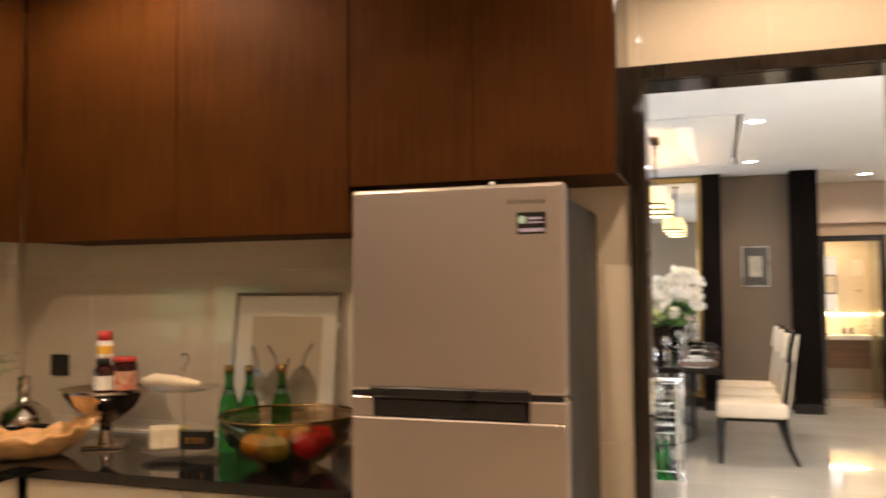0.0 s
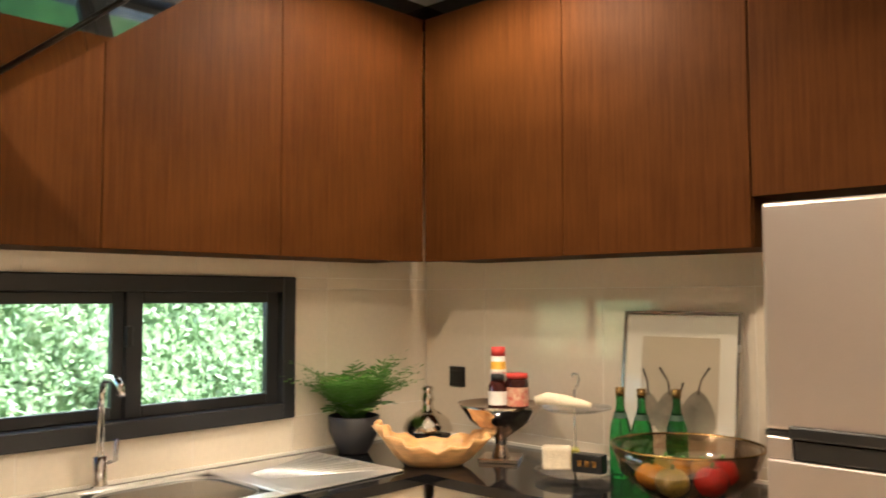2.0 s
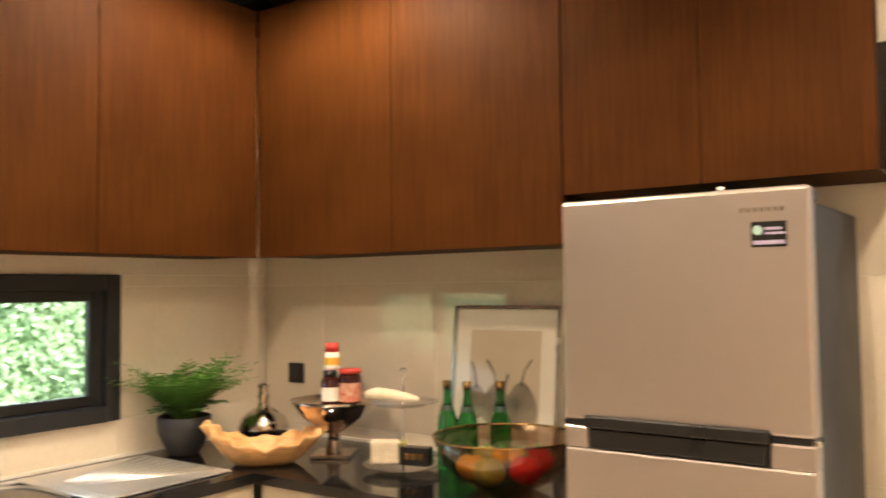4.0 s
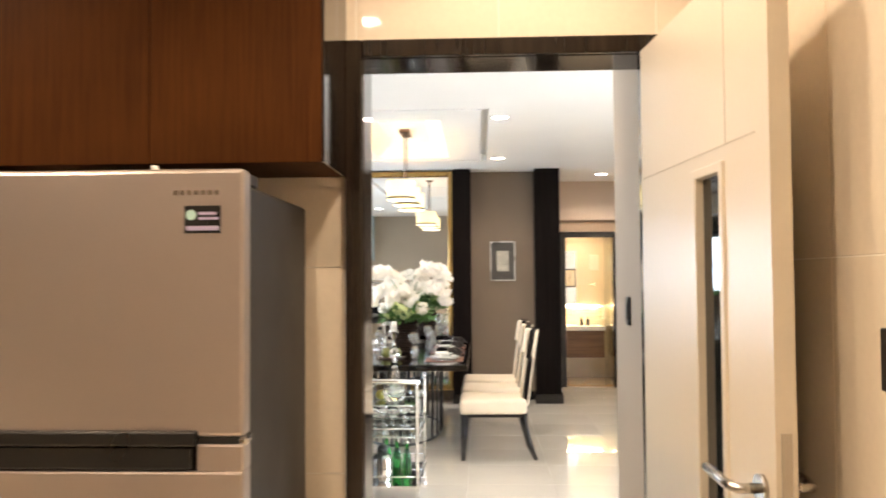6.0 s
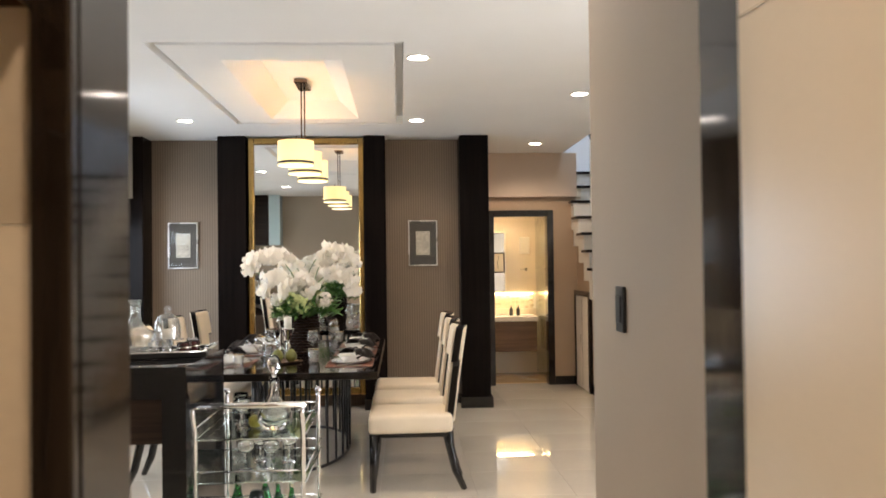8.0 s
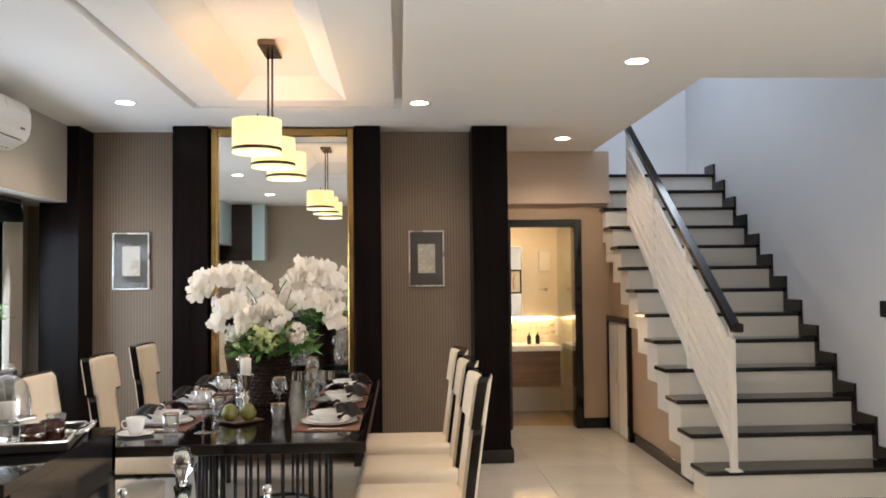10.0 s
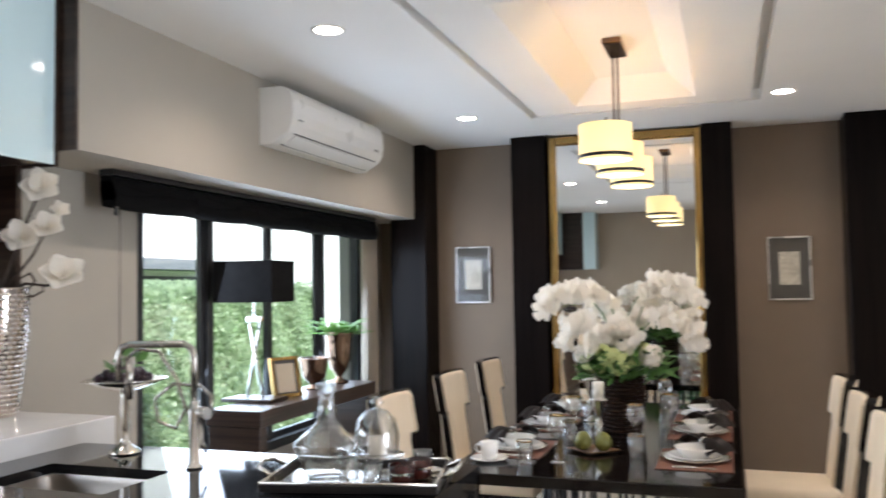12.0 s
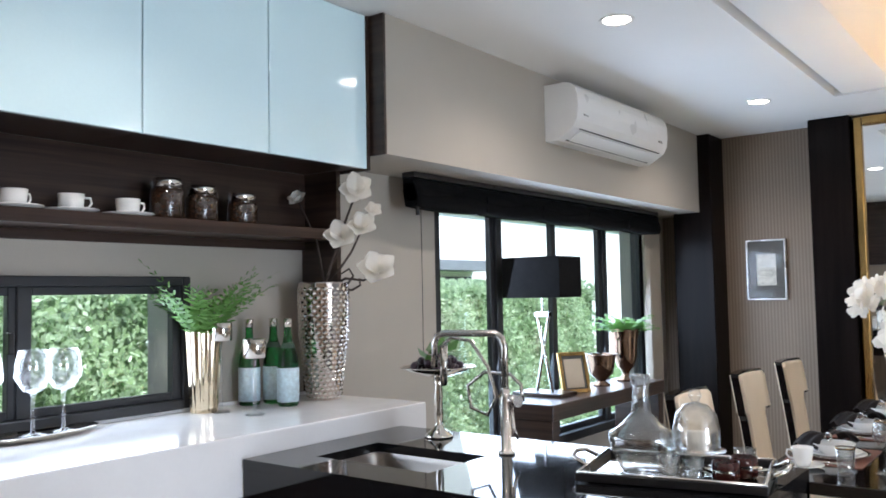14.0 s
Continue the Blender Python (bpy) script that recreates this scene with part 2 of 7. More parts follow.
M["fabric_black"] = mat("black blind fabric", (0.008, 0.0075, 0.0075), rough=0.95, var=0.3, scale=20, fine=400, bump=0.15, spec=0.08)
M["upholstery"] = mat("cream upholstery", (0.76, 0.635, 0.475), rough=0.85, var=0.05, scale=5, fine=350, bump=0.12)
M["curtain"] = mat("taupe curtain cloth", (0.33, 0.29, 0.24), rough=0.9, var=0.06, scale=6, fine=300, bump=0.12)
M["glass"] = pane_glass("clear thin glass", (0.985, 0.99, 0.987), 0.26, 2.2)
M["crystal_solid"] = glass("clear solid glass")
M["glass_green"] = glass("green bottle glass", (0.05, 0.42, 0.10))
M["glass_amber"] = glass("smoky gold glass", (0.80, 0.66, 0.46))
M["pane"] = pane_glass("window glass")
M["picture_glass"] = pane_glass("non-glare picture glass", (0.97, 0.97, 0.96), 0.03, 5.0)
M["cart_glass"] = pane_glass("cart shelf glass", (0.90, 0.96, 0.94), 0.12)
M["mirror"] = mat("mirror silver", (0.86, 0.87, 0.86), rough=0.015, metal=1.0, var=0.005, bump=0.0, rvar=0.005)
M["frost"] = mat("pale blue back-painted glass", (0.66, 0.84, 0.88), rough=0.10, var=0.02, scale=1.0, bump=0.0, rvar=0.03, coat=0.5)
M["porcelain"] = mat("white porcelain", (0.82, 0.81, 0.78), rough=0.12, var=0.02, bump=0.0)
M["paper"] = mat("off-white paper", (0.78, 0.74, 0.66), rough=0.9, var=0.04, bump=0.03)
M["mat_grey"] = mat("dark grey picture mount", (0.10, 0.095, 0.088), rough=0.8, var=0.1, bump=0.04)
M["silver"] = mat("polished silver", (0.72, 0.68, 0.62), rough=0.10, metal=1.0, var=0.06, bump=0.02)
M["downlight"] = glow("downlight lens", (1.0, 0.93, 0.82), 14)
M["shade"] = glow("lit cream lampshade", (1.0, 0.80, 0.36), 0.40)
M["shade_low"] = glow("lit lampshade diffuser", (1.0, 0.90, 0.66), 1.0)
M["leaf"] = mat("green leaf", (0.07, 0.17, 0.035), rough=0.45, var=0.35, scale=12, bump=0.05, rand=0.2)
M["fern"] = mat("fern leaf", (0.12, 0.26, 0.05), rough=0.5, var=0.4, scale=15, bump=0.05)
M["hedge"] = mat("hedge leaves", (0.56, 0.66, 0.47), rough=0.35, var=0.5, scale=14, bump=0.05, second=(0.25, 0.38, 0.20))


def let_through(m, col, share):
    """Thin leaves and petals pass part of the light."""
    nt = m.node_tree
    tr, mx = nt.nodes.new("ShaderNodeBsdfTranslucent"), nt.nodes.new("ShaderNodeMixShader")
    tr.inputs[0].default_value, mx.inputs[0].default_value = (*col, 1), share
    nt.links.new(nt.nodes["Principled BSDF"].outputs[0], mx.inputs[1])
    nt.links.new(tr.outputs[0], mx.inputs[2])
    nt.links.new(mx.outputs[0], nt.nodes["Material Output"].inputs[0])


let_through(M["hedge"], (0.54, 0.65, 0.44), 0.45)
let_through(M["fern"], (0.10, 0.25, 0.04), 0.35)
M["dark_glass"] = mat("dark tinted glass", (0.012, 0.015, 0.015), rough=0.02, var=0.05, bump=0.0, rvar=0.005, spec=0.7)
M["hood_glass"] = mat("reflective hood glass", (0.86, 0.90, 0.87), rough=0.03, metal=1.0, var=0.02, bump=0.0, rvar=0.01)
# darker green paints in the shade deep between the hedge leaves
M["hedge_shade"] = mat("shaded hedge inside", (0.17, 0.25, 0.12), rough=0.9, var=0.4, bump=0.2)
M["wicker"] = mat("dark woven cane", (0.020, 0.010, 0.006), rough=0.6, spec=0.12, var=0.4, scale=30, bump=0.2)
M["silver_gold"] = mat("gold mirror glass", (0.74, 0.62, 0.44), rough=0.08, metal=1.0, var=0.08, bump=0.02)
M["plastic_white"] = mat("white appliance plastic", (0.80, 0.78, 0.75), rough=0.3, var=0.02, bump=0.01)
M["house_pane"] = mat("grey reflecting house glass", (0.12, 0.15, 0.18), rough=0.08, var=0.2, bump=0.0)
M["petal"] = mat("white petal", (0.95, 0.92, 0.86), rough=0.6, var=0.04, bump=0.03)
let_through(M["petal"], (0.92, 0.86, 0.76), 0.42)
M["petal_green"] = mat("pale green hydrangea petal", (0.52, 0.58, 0.25), rough=0.6, var=0.15, bump=0.03)
M["stem"] = mat("brown stem", (0.032, 0.020, 0.014), rough=0.7, var=0.2, bump=0.1)
M["grass"] = mat("lawn", (0.08, 0.16, 0.035), rough=0.9, var=0.4, scale=5, fine=80, bump=0.3)
M["render_white"] = mat("white outside render", (0.80, 0.80, 0.79), rough=0.8, var=0.04, scale=1.5, bump=0.05)
M["roof"] = mat("grey roof sheet", (0.16, 0.17, 0.19), rough=0.6, var=0.1, bump=0.05)


# ---- building helpers ----
def bm_new():
    return bmesh.new()


def box(bm, x0, x1, y0, y1, z0, z1, bevel=0.0, seg=1):
    r = bmesh.ops.create_cube(bm, size=1.0)
    vs = r["verts"]
    bmesh.ops.scale(bm, vec=(x1 - x0, y1 - y0, z1 - z0), verts=vs)
    bmesh.ops.translate(bm, vec=((x0 + x1) / 2, (y0 + y1) / 2, (z0 + z1) / 2), verts=vs)
    if bevel:
        es = list({e for v in vs for e in v.link_edges})
        bmesh.ops.bevel(bm, geom=es, offset=bevel, segments=seg, affect="EDGES", profile=0.5)
    return bm


def boxb(x0, x1, y0, y1, z0, z1, bevel=0.0, seg=1):
    return box(bm_new(), x0, x1, y0, y1, z0, z1, bevel, seg)


def lathe(bm, profile, seg=24, cx=0.0, cy=0.0, cz=0.0, close=False):
    """Turns (radius, height) pairs round the z axis."""
    rings = []
    for r, z in profile:
        if r < 1e-5:
            rings.append([bm.verts.new((cx, cy, cz + z))])
        else:
            rings.append([bm.verts.new((cx + r * math.cos(2 * math.pi * i / seg), cy + r * math.sin(2 * math.pi * i / seg), cz + z)) for i in range(seg)])
    for a, b in zip(rings, rings[1:]):
        if len(a) == 1 and len(b) == 1:
            continue
        for i in range(seg):
            j = (i + 1) % seg
            if len(a) == 1:
                f = bm.faces.new((a[0], b[j], b[i]))
            elif len(b) == 1:
                f = bm.faces.new((a[i], a[j], b[0]))
            else:
                f = bm.faces.new((a[i], a[j], b[j], b[i]))
            f.smooth = True
    return bm


def turned(profile, seg=24, cx=0.0, cy=0.0, cz=0.0):
    return lathe(bm_new(), profile, seg, cx, cy, cz)


def tube(bm, pts, r, seg=10, cap=True):
    """A round bar along a line of points; r: one radius or one for each point."""
    pts = [Vector(p) for p in pts]
    rs = r if isinstance(r, (list, tuple)) else [r] * len(pts)
    up = Vector((0, 0, 1))
    rings = []
    side = None
    for i, p in enumerate(pts):
        d = (pts[min(i + 1, len(pts) - 1)] - pts[max(i - 1, 0)]).normalized()
        if side is None:
            side = d.cross(up if abs(d.z) < 0.95 else Vector((1, 0, 0))).normalized()
        side = (side - d * side.dot(d)).normalized()
        other = d.cross(side)
        rings.append([bm.verts.new(p + rs[i] * (math.cos(2 * math.pi * k / seg) * side + math.sin(2 * math.pi * k / seg) * other)) for k in range(seg)])
    for a, b in zip(rings, rings[1:]):
        for k in range(seg):
            f = bm.faces.new((a[k], a[(k + 1) % seg], b[(k + 1) % seg], b[k]))
            f.smooth = True
    if cap:
        bm.faces.new(list(reversed(rings[0])))
        bm.faces.new(rings[-1])
    return bm


def tubeb(pts, r, seg=10):
    return tube(bm_new(), pts, r, seg)


def prism(bm, outline, a0, a1, axis="y"):
    """An outline of (u, v) pairs drawn out along an axis from a0 to a1."""
    def place(u, v, a):
        return {"x": (a, u, v), "y": (u, a, v), "z": (u, v, a)}[axis]
    A = [bm.verts.new(place(u, v, a0)) for u, v in outline]
    B = [bm.verts.new(place(u, v, a1)) for u, v in outline]
    bm.faces.new(A)
    bm.faces.new(list(reversed(B)))
    k = len(outline)
    for i in range(k):
        bm.faces.new((A[i], B[i], B[(i + 1) % k], A[(i + 1) % k]))
    bmesh.ops.recalc_face_normals(bm, faces=bm.faces)
    return bm


def prismb(outline, a0, a1, axis="y", bevel=0.0):
    bm = prism(bm_new(), outline, a0, a1, axis)
    if bevel:
        bmesh.ops.bevel(bm, geom=list(bm.edges), offset=bevel, segments=2, affect="EDGES", profile=0.5)
    return bm


def holed_slab(bm, outer, inner, z0, z1):
    """A rectangular slab with a rectangular hole right through it, as one shell."""
    def loop(r, z):
        return [bm.verts.new(p) for p in ((r[0], r[2], z), (r[1], r[2], z), (r[1], r[3], z), (r[0], r[3], z))]
    ob_, ot_, ib_, it_ = loop(outer, z0), loop(outer, z1), loop(inner, z0), loop(inner, z1)
    for i in range(4):
        j = (i + 1) % 4
        for q in ((ob_[i], ob_[j], ot_[j], ot_[i]), (ib_[j], ib_[i], it_[i], it_[j]), (ot_[i], ot_[j], it_[j], it_[i]), (ob_[j], ob_[i], ib_[i], ib_[j])):
            bm.faces.new(q)
    return bm


def mesh_of(name, bm, material):
    me = bpy.data.meshes.new(name)
    bm.to_mesh(me)
    bm.free()
    me.materials.append(material)
    return me


def part(name, bm, material, parent, label=""):
    ob = new(name, mesh_of(name, bm, material))
    ob.parent = parent
    if label:
        ob["label"] = label
    return ob


def thing(name, loc, label, category, group="", rz=0.0):
    ob = new(name)
    ob.empty_display_size = 0.05
    ob.matrix_basis = pose(*loc, 0, 0, rz)
    return tagged(ob, label, category, group)


def struct(name, bm, material, label="", category=""):
    ob = new(name, mesh_of(name, bm, material))
    return tagged(ob, label, category, kind="structure")


def wall(name, axis, at, thick, u0, u1, z0, z1, material, label, holes=()):
    """A wall across an axis, its inner face at `at`, `thick` deep (signed), with rectangular openings (u0, u1, z0, z1)."""
    bm = bm_new()
    us = sorted({u0, u1, *[h[0] for h in holes], *[h[1] for h in holes]})
    a, b = sorted((at, at + thick))

    def blk(p, q, r, s):
        if q - p > 1e-4 and s - r > 1e-4:
            box(bm, *((a, b, p, q) if axis == "x" else (p, q, a, b)), r, s)
    for p, q in zip(us, us[1:]):
        hs = sorted([h for h in holes if h[0] <= p + 1e-6 and h[1] >= q - 1e-6], key=lambda h: h[2])
        z = z0
        for h in hs:
            blk(p, q, z, h[2])
            z = h[3]
        blk(p, q, z, z1)
    return struct(name, bm, material, label, "wall")


# ---- large structure ----
KY = 2.985          # kitchen north wall, kitchen face
DY = 3.150          # its dining face
KX = -2.773         # west wall, kitchen face
DX = -2.775         # west wall, dining face
DOOR_L, DOOR_R, DOOR_T = -0.145, 0.692, 2.085
MW = 10.43          # mirror wall
BW = 11.57          # bathroom wall
SX = 2.30           # wall under the stair
RX = 3.52           # stair's outer wall

struct("ground", boxb(-60, 60, -60, 60, -0.35, -0.25), M["grass"], "green lawn round the house", "ground")
struct("floor", boxb(-3.2, 5.4, -1.6, 13.9, -0.2, -0.008), M["grout"], "pale grout bed under polished tiles", "floor")

wall("wall_kitchen_north", "y", KY + 0.012, DY - KY - 0.012, -3.1, 5.4, 0, 3.0, M["plaster_taupe"], "taupe painted wall between kitchen and dining room", [(DOOR_L - 0.02, DOOR_R + 0.02, 0, DOOR_T + 0.02)])
wall("wall_kitchen_west", "x", KX - 0.0015, -0.14, -1.6, KY + 0.012, 0, 2.8, M["grout"], "kitchen outside wall behind the tiles", [(0.64, 2.22, 0.98, 1.502)])
wall("wall_kitchen_east", "x", 0.8695, 0.14, -1.6, KY + 0.012, 0, 3.0, M["grout"], "kitchen side wall behind the tiles")
wall("wall_kitchen_south", "y", -1.4, -0.2, -3.1, 1.0, 0, 3.0, M["plaster_taupe"], "plain beige kitchen end wall")
wall("wall_passage", "x", 0.822, 0.12, DY, 4.435, 0, CEIL, M["plaster_taupe"], "taupe painted wall end beside the kitchen door")
wall("wall_west", "x", DX, -0.25, DY, MW + 0.2, 0, 2.8, M["bulk_beige"], "grey beige outside wall of the dining room", [(3.93, 5.755, 1.094, 1.571), (7.32, 10.12, 0.50, 2.09)])
wall("wall_mirror", "y", MW, 0.15, -3.1, 1.10, 0, CEIL, M["stripe"], "taupe striped wallpaper wall behind the mirror")
wall("wall_hall_west", "x", 1.10, -0.12, MW + 0.15, BW + 0.12, 0, CEIL, M["wall_brown"], "brown painted side wall of the hall")
wall("wall_bath_front", "y", BW, 0.12, 1.10, SX, 0, CEIL, M["wall_brown"], "brown painted wall with the bathroom door", [(1.31, 1.975, 0, 1.985)])
wall("wall_bath_back", "y", 12.62, 0.15, 1.0, 2.4, 0, CEIL, M["tile_wall"], "beige tiled bathroom wall")
wall("wall_bath_west", "x", 1.05, -0.1, BW + 0.12, 12.62, 0, CEIL, M["tile_wall"], "beige tiled bathroom side wall")
wall("wall_bath_east", "x", 2.29, 0.1, BW + 0.12, 12.62, 0, 2.3, M["tile_wall"], "beige tiled bathroom side wall")
wall("wall_stair_east", "x", RX, 0.15, 5.5, 13.0, 0, 5.4, M["wall_cool"], "pale grey painted stairwell wall")
wall("wall_stair_north", "y", 12.75, 0.15, 1.9, RX, 2.2, 5.4, M["wall_cool"], "pale grey painted wall at the head of the stair")
wall("wall_hall_east", "x", 5.3, 0.15, DY, 5.5, 0, 3.0, M["wall_cool"], "plain hall wall", [(3.5, 5.2, 0.2, 2.3)])
wall("wall_hall_return", "y", 5.5, 0.15, RX, 5.45, 0, 5.4, M["wall_cool"], "plain hall return wall")

# ceilings
TRX0, TRX1, TRY0, TRY1 = -0.86, -0.11, 7.13, 9.21
GX0, GX1, GY0, GY1 = -1.185, 0.246, 6.747, 9.448
cb = bm_new()


def slab(u0, u1, v0, v1, z0=CEIL, z1=CEIL + 0.3):
    box(cb, u0, u1, v0, v1, z0, z1)


g = 0.028
slab(-3.1, GX0 - g, DY, MW + 0.15)
slab(GX0 - g, GX1 + g, DY, GY0 - g)
slab(GX0 - g, GX1 + g, GY1 + g, MW + 0.15)
slab(GX0 - g, GX0 + g, GY0 - g, GY1 + g, CEIL + 0.07)
slab(GX1 - g, GX1 + g, GY0 - g, GY1 + g, CEIL + 0.07)
slab(GX0 + g, GX1 - g, GY0 - g, GY0 + g, CEIL + 0.07)
slab(GX0 + g, GX1 - g, GY1 - g, GY1 + g, CEIL + 0.07)
slab(GX0 + g, TRX0, GY0 + g, GY1 - g)
slab(TRX1, GX1 - g, GY0 + g, GY1 - g)
slab(TRX0, TRX1, GY0 + g, TRY0)
slab(TRX0, TRX1, TRY1, GY1 - g)
slab(TRX0, TRX1, TRY0, TRY1, CEIL + 0.13)
slab(GX1 + g, 2.14, DY, BW + 0.1)
slab(2.14, 5.4, DY, 8.55)
# sloping cheeks of the raised panel
for outline, ax, a0, a1 in (([(TRX0, CEIL), (TRX0, CEIL + 0.13), (TRX0 + 0.16, CEIL + 0.13)], "y", TRY0, TRY1),
                            ([(TRX1, CEIL), (TRX1 - 0.16, CEIL + 0.13), (TRX1, CEIL + 0.13)], "y", TRY0, TRY1),
                            ([(TRY0, CEIL), (TRY0 + 0.16, CEIL + 0.13), (TRY0, CEIL + 0.13)], "x", TRX0, TRX1),
                            ([(TRY1, CEIL), (TRY1, CEIL + 0.13), (TRY1 - 0.16, CEIL + 0.13)], "x", TRX0, TRX1)):
    prism(cb, outline, a0, a1, ax)
struct("ceiling", cb, M["plaster_white"], "white painted ceiling with a raised panel and shadow groove", "ceiling")
struct("ceiling_kitchen", boxb(-3.1, 1.05, -1.6, KY + 0.012, CEIL, CEIL + 0.3), M["plaster_white"], "white painted kitchen ceiling", "ceiling")
struct("ceiling_bathroom", boxb(1.0, 2.29, BW + 0.12, 12.62, 2.30, 2.40), M["plaster_white"], "white bathroom ceiling", "ceiling")
struct("ceiling_stairwell", boxb(1.8, 3.6, 8.4, 13.0, 5.4, 5.5), M["plaster_white"], "white ceiling over the stairwell", "ceiling")
struct("wall_stair_upper", boxb(2.04, 2.14, 8.55, 12.75, CEIL + 0.3, 5.4), M["wall_cool"], "pale upper wall of the stairwell", "wall")
struct("wall_stair_front", boxb(2.14, 3.6, 8.40, 8.55, CEIL + 0.3, 5.4), M["wall_cool"], "pale upper front wall of the stairwell", "wall")
struct("fascia_landing", boxb(1.122, SX, 11.50, BW - 0.002, 2.19, CEIL), M["fascia"], "pale beige boxing under the landing", "trim")
# bulkhead over the dining window
struct("bulkhead", boxb(DX + 0.002, -2.35, 6.455, MW - 0.002, 2.094, CEIL), M["bulk_beige"], "grey beige boxing above the dining window", "bulkhead")
struct("bulkhead_end", boxb(DX + 0.002, -2.35, 6.440, 6.4535, 2.092, CEIL), M["espresso"], "dark end panel of the boxing", "trim")

# ---- trim, casings, skirting ----
def casing(name, lab, x0, x1, top, y0, y1, w, m, lining=0.02):
    """Door casing with lining through the wall from y0 to y1."""
    ob = struct(name, boxb(x0 - w, x0, y0 - 0.025, y0 - 0.001, 0, top + w, 0.003), M[m], lab, "door frame")
    part("casing_side", boxb(x1, x1 + w, y0 - 0.025, y0 - 0.001, 0, top + w, 0.003), M[m], ob)
    part("casing_head", boxb(x0, x1, y0 - 0.0252, y0 - 0.0008, top, top + w, 0.003), M[m], ob)
    part("lining_side", boxb(x0 - lining, x0 + 0.002, y0 - 0.0005, y1 + 0.012, 0, top), M[m], ob)
    part("lining_side", boxb(x1 - 0.002, x1 + lining, y0 - 0.0005, y1 + 0.012, 0, top), M[m], ob)
    part("lining_head", boxb(x0 - lining, x1 + lining, y0 - 0.0004, y1 + 0.0118, top - 0.002, top + lining), M[m], ob)
    return ob


casing("door_frame_kitchen", "dark grey-brown lacquered door frame", DOOR_L, DOOR_R, DOOR_T, KY, DY, 0.05, "casing")
casing("door_frame_bathroom", "black-brown wooden bathroom door frame", 1.33, 1.955, 1.965, BW, BW + 0.12, 0.072, "dark_wood")

for nm, a in (("baseboard", (1.12, 1.255, BW - 0.015, BW - 0.001, 0, 0.10)), ("baseboard", (2.03, SX, BW - 0.015, BW - 0.001, 0, 0.10)),
              ("baseboard", (SX - 0.015, SX - 0.001, 9.0, 10.80, 0, 0.10)), ("baseboard", (0.12, 0.82, MW - 0.016, MW - 0.001, 0, 0.10)),
              ("baseboard", (-2.215, -1.552, MW - 0.016, MW - 0.001, 0, 0.10)), ("baseboard", (0.806, 0.821, DY + 0.01, 4.43, 0, 0.10)),
              ("baseboard", (1.101, 1.116, MW + 0.16, BW - 0.002, 0, 0.10))):
    struct(nm, boxb(*a, 0.003), M["dark_wood"], "black-brown wooden skirting board", "skirting")


def pilaster(x0, x1):
    ob = struct("pilaster", boxb(x0, x1, 10.13, MW - 0.001, 0.11, CEIL - 0.002, 0.006), M["pilaster_wood"], "glossy black-brown wooden pilaster on the wall", "pilaster")
    part("plinth", boxb(x0 - 0.012, x1 + 0.02, 10.105, MW - 0.002, 0, 0.11, 0.003), M["dark_wood"], ob)


for a, b in ((-2.56, -2.252), (-1.537, -1.262), (-0.112, 0.099), (0.834, 1.122)):
    pilaster(a, b)

# ---- wall mirror and pictures ----
mir = thing("wall_mirror", (-0.68, 10.20, 0.145), "tall wall mirror in an aged gold frame", "mirror")
part("glass", boxb(-0.515, 0.515, 0.0, 0.012, 0.07, 2.475), M["mirror"], mir)
for a in ((-0.572, -0.512, -0.035, 0.22, 0, 2.54), (0.512, 0.572, -0.035, 0.22, 0, 2.54), (-0.512, 0.512, -0.034, 0.219, 2.475, 2.54), (-0.512, 0.512, -0.034, 0.219, 0, 0.07)):
    part("frame_bar", boxb(*a, 0.012, 2), M["gold"], mir)


def framed_art(x0, x1, lab, m_art):
    ob = thing("framed_picture", ((x0 + x1) / 2, MW, 1.405), lab, "picture", "pictures on the striped wall")
    w, h = (x1 - x0) / 2, 0.465
    part("backing", boxb(-w, w, -0.012, -0.001, 0, h), M["mat_grey"], ob)
    part("picture", boxb(-w * 0.48, w * 0.48, -0.016, -0.0125, h * 0.24, h * 0.76), M[m_art], ob, "small pale botanical print")
    for a in ((-w, -w + 0.012, -0.03, 0, 0, h), (w - 0.012, w, -0.03, 0, 0, h), (-w + 0.012, w - 0.012, -0.03, 0, 0, 0.012), (-w + 0.012, w - 0.012, -0.03, 0, h - 0.012, h)):
        part("frame_bar", boxb(*a, 0.003), M["frame_silver"], ob)
    part("pane", boxb(-w + 0.012, w - 0.012, -0.022, -0.020, 0.012, h - 0.012), M["picture_glass"], ob)


M["print"] = mat("faded floral print", (0.78, 0.74, 0.66), rough=0.8, scale=38, fine=90, bump=0.0, second=(0.42, 0.39, 0.34))
framed_art(0.323, 0.619, "pale print in dark mount and chrome frame", "print")
framed_art(-2.092, -1.795, "pale print in dark mount and chrome frame", "print")


# ---- wall switches ----
def switch(x, y, z, rz, m="black_plastic", w=0.075, h=0.12):
    ob = thing("light_switch", (x, y, z), "black plastic light switch on the wall", "switch", rz=rz)
    part("plate", boxb(-w / 2, w / 2, -0.010, -0.0005, -h / 2, h / 2, 0.003), M[m], ob)
    part("rocker", boxb(-w * 0.32, w * 0.32, -0.014, -0.0102, -h * 0.3, h * 0.3, 0.002), M[m], ob)
    return ob


switch(0.822, 4.10, 1.295, -90)
switch(RX, 8.98, 1.23, -90, h=0.11)
switch(0.868, 1.945, 1.297, -90, w=0.10, h=0.105)
sk = tagged(switch(-2.573, KY, 1.085, 0, w=0.092, h=0.088), "square black wall socket on tiles", "socket")


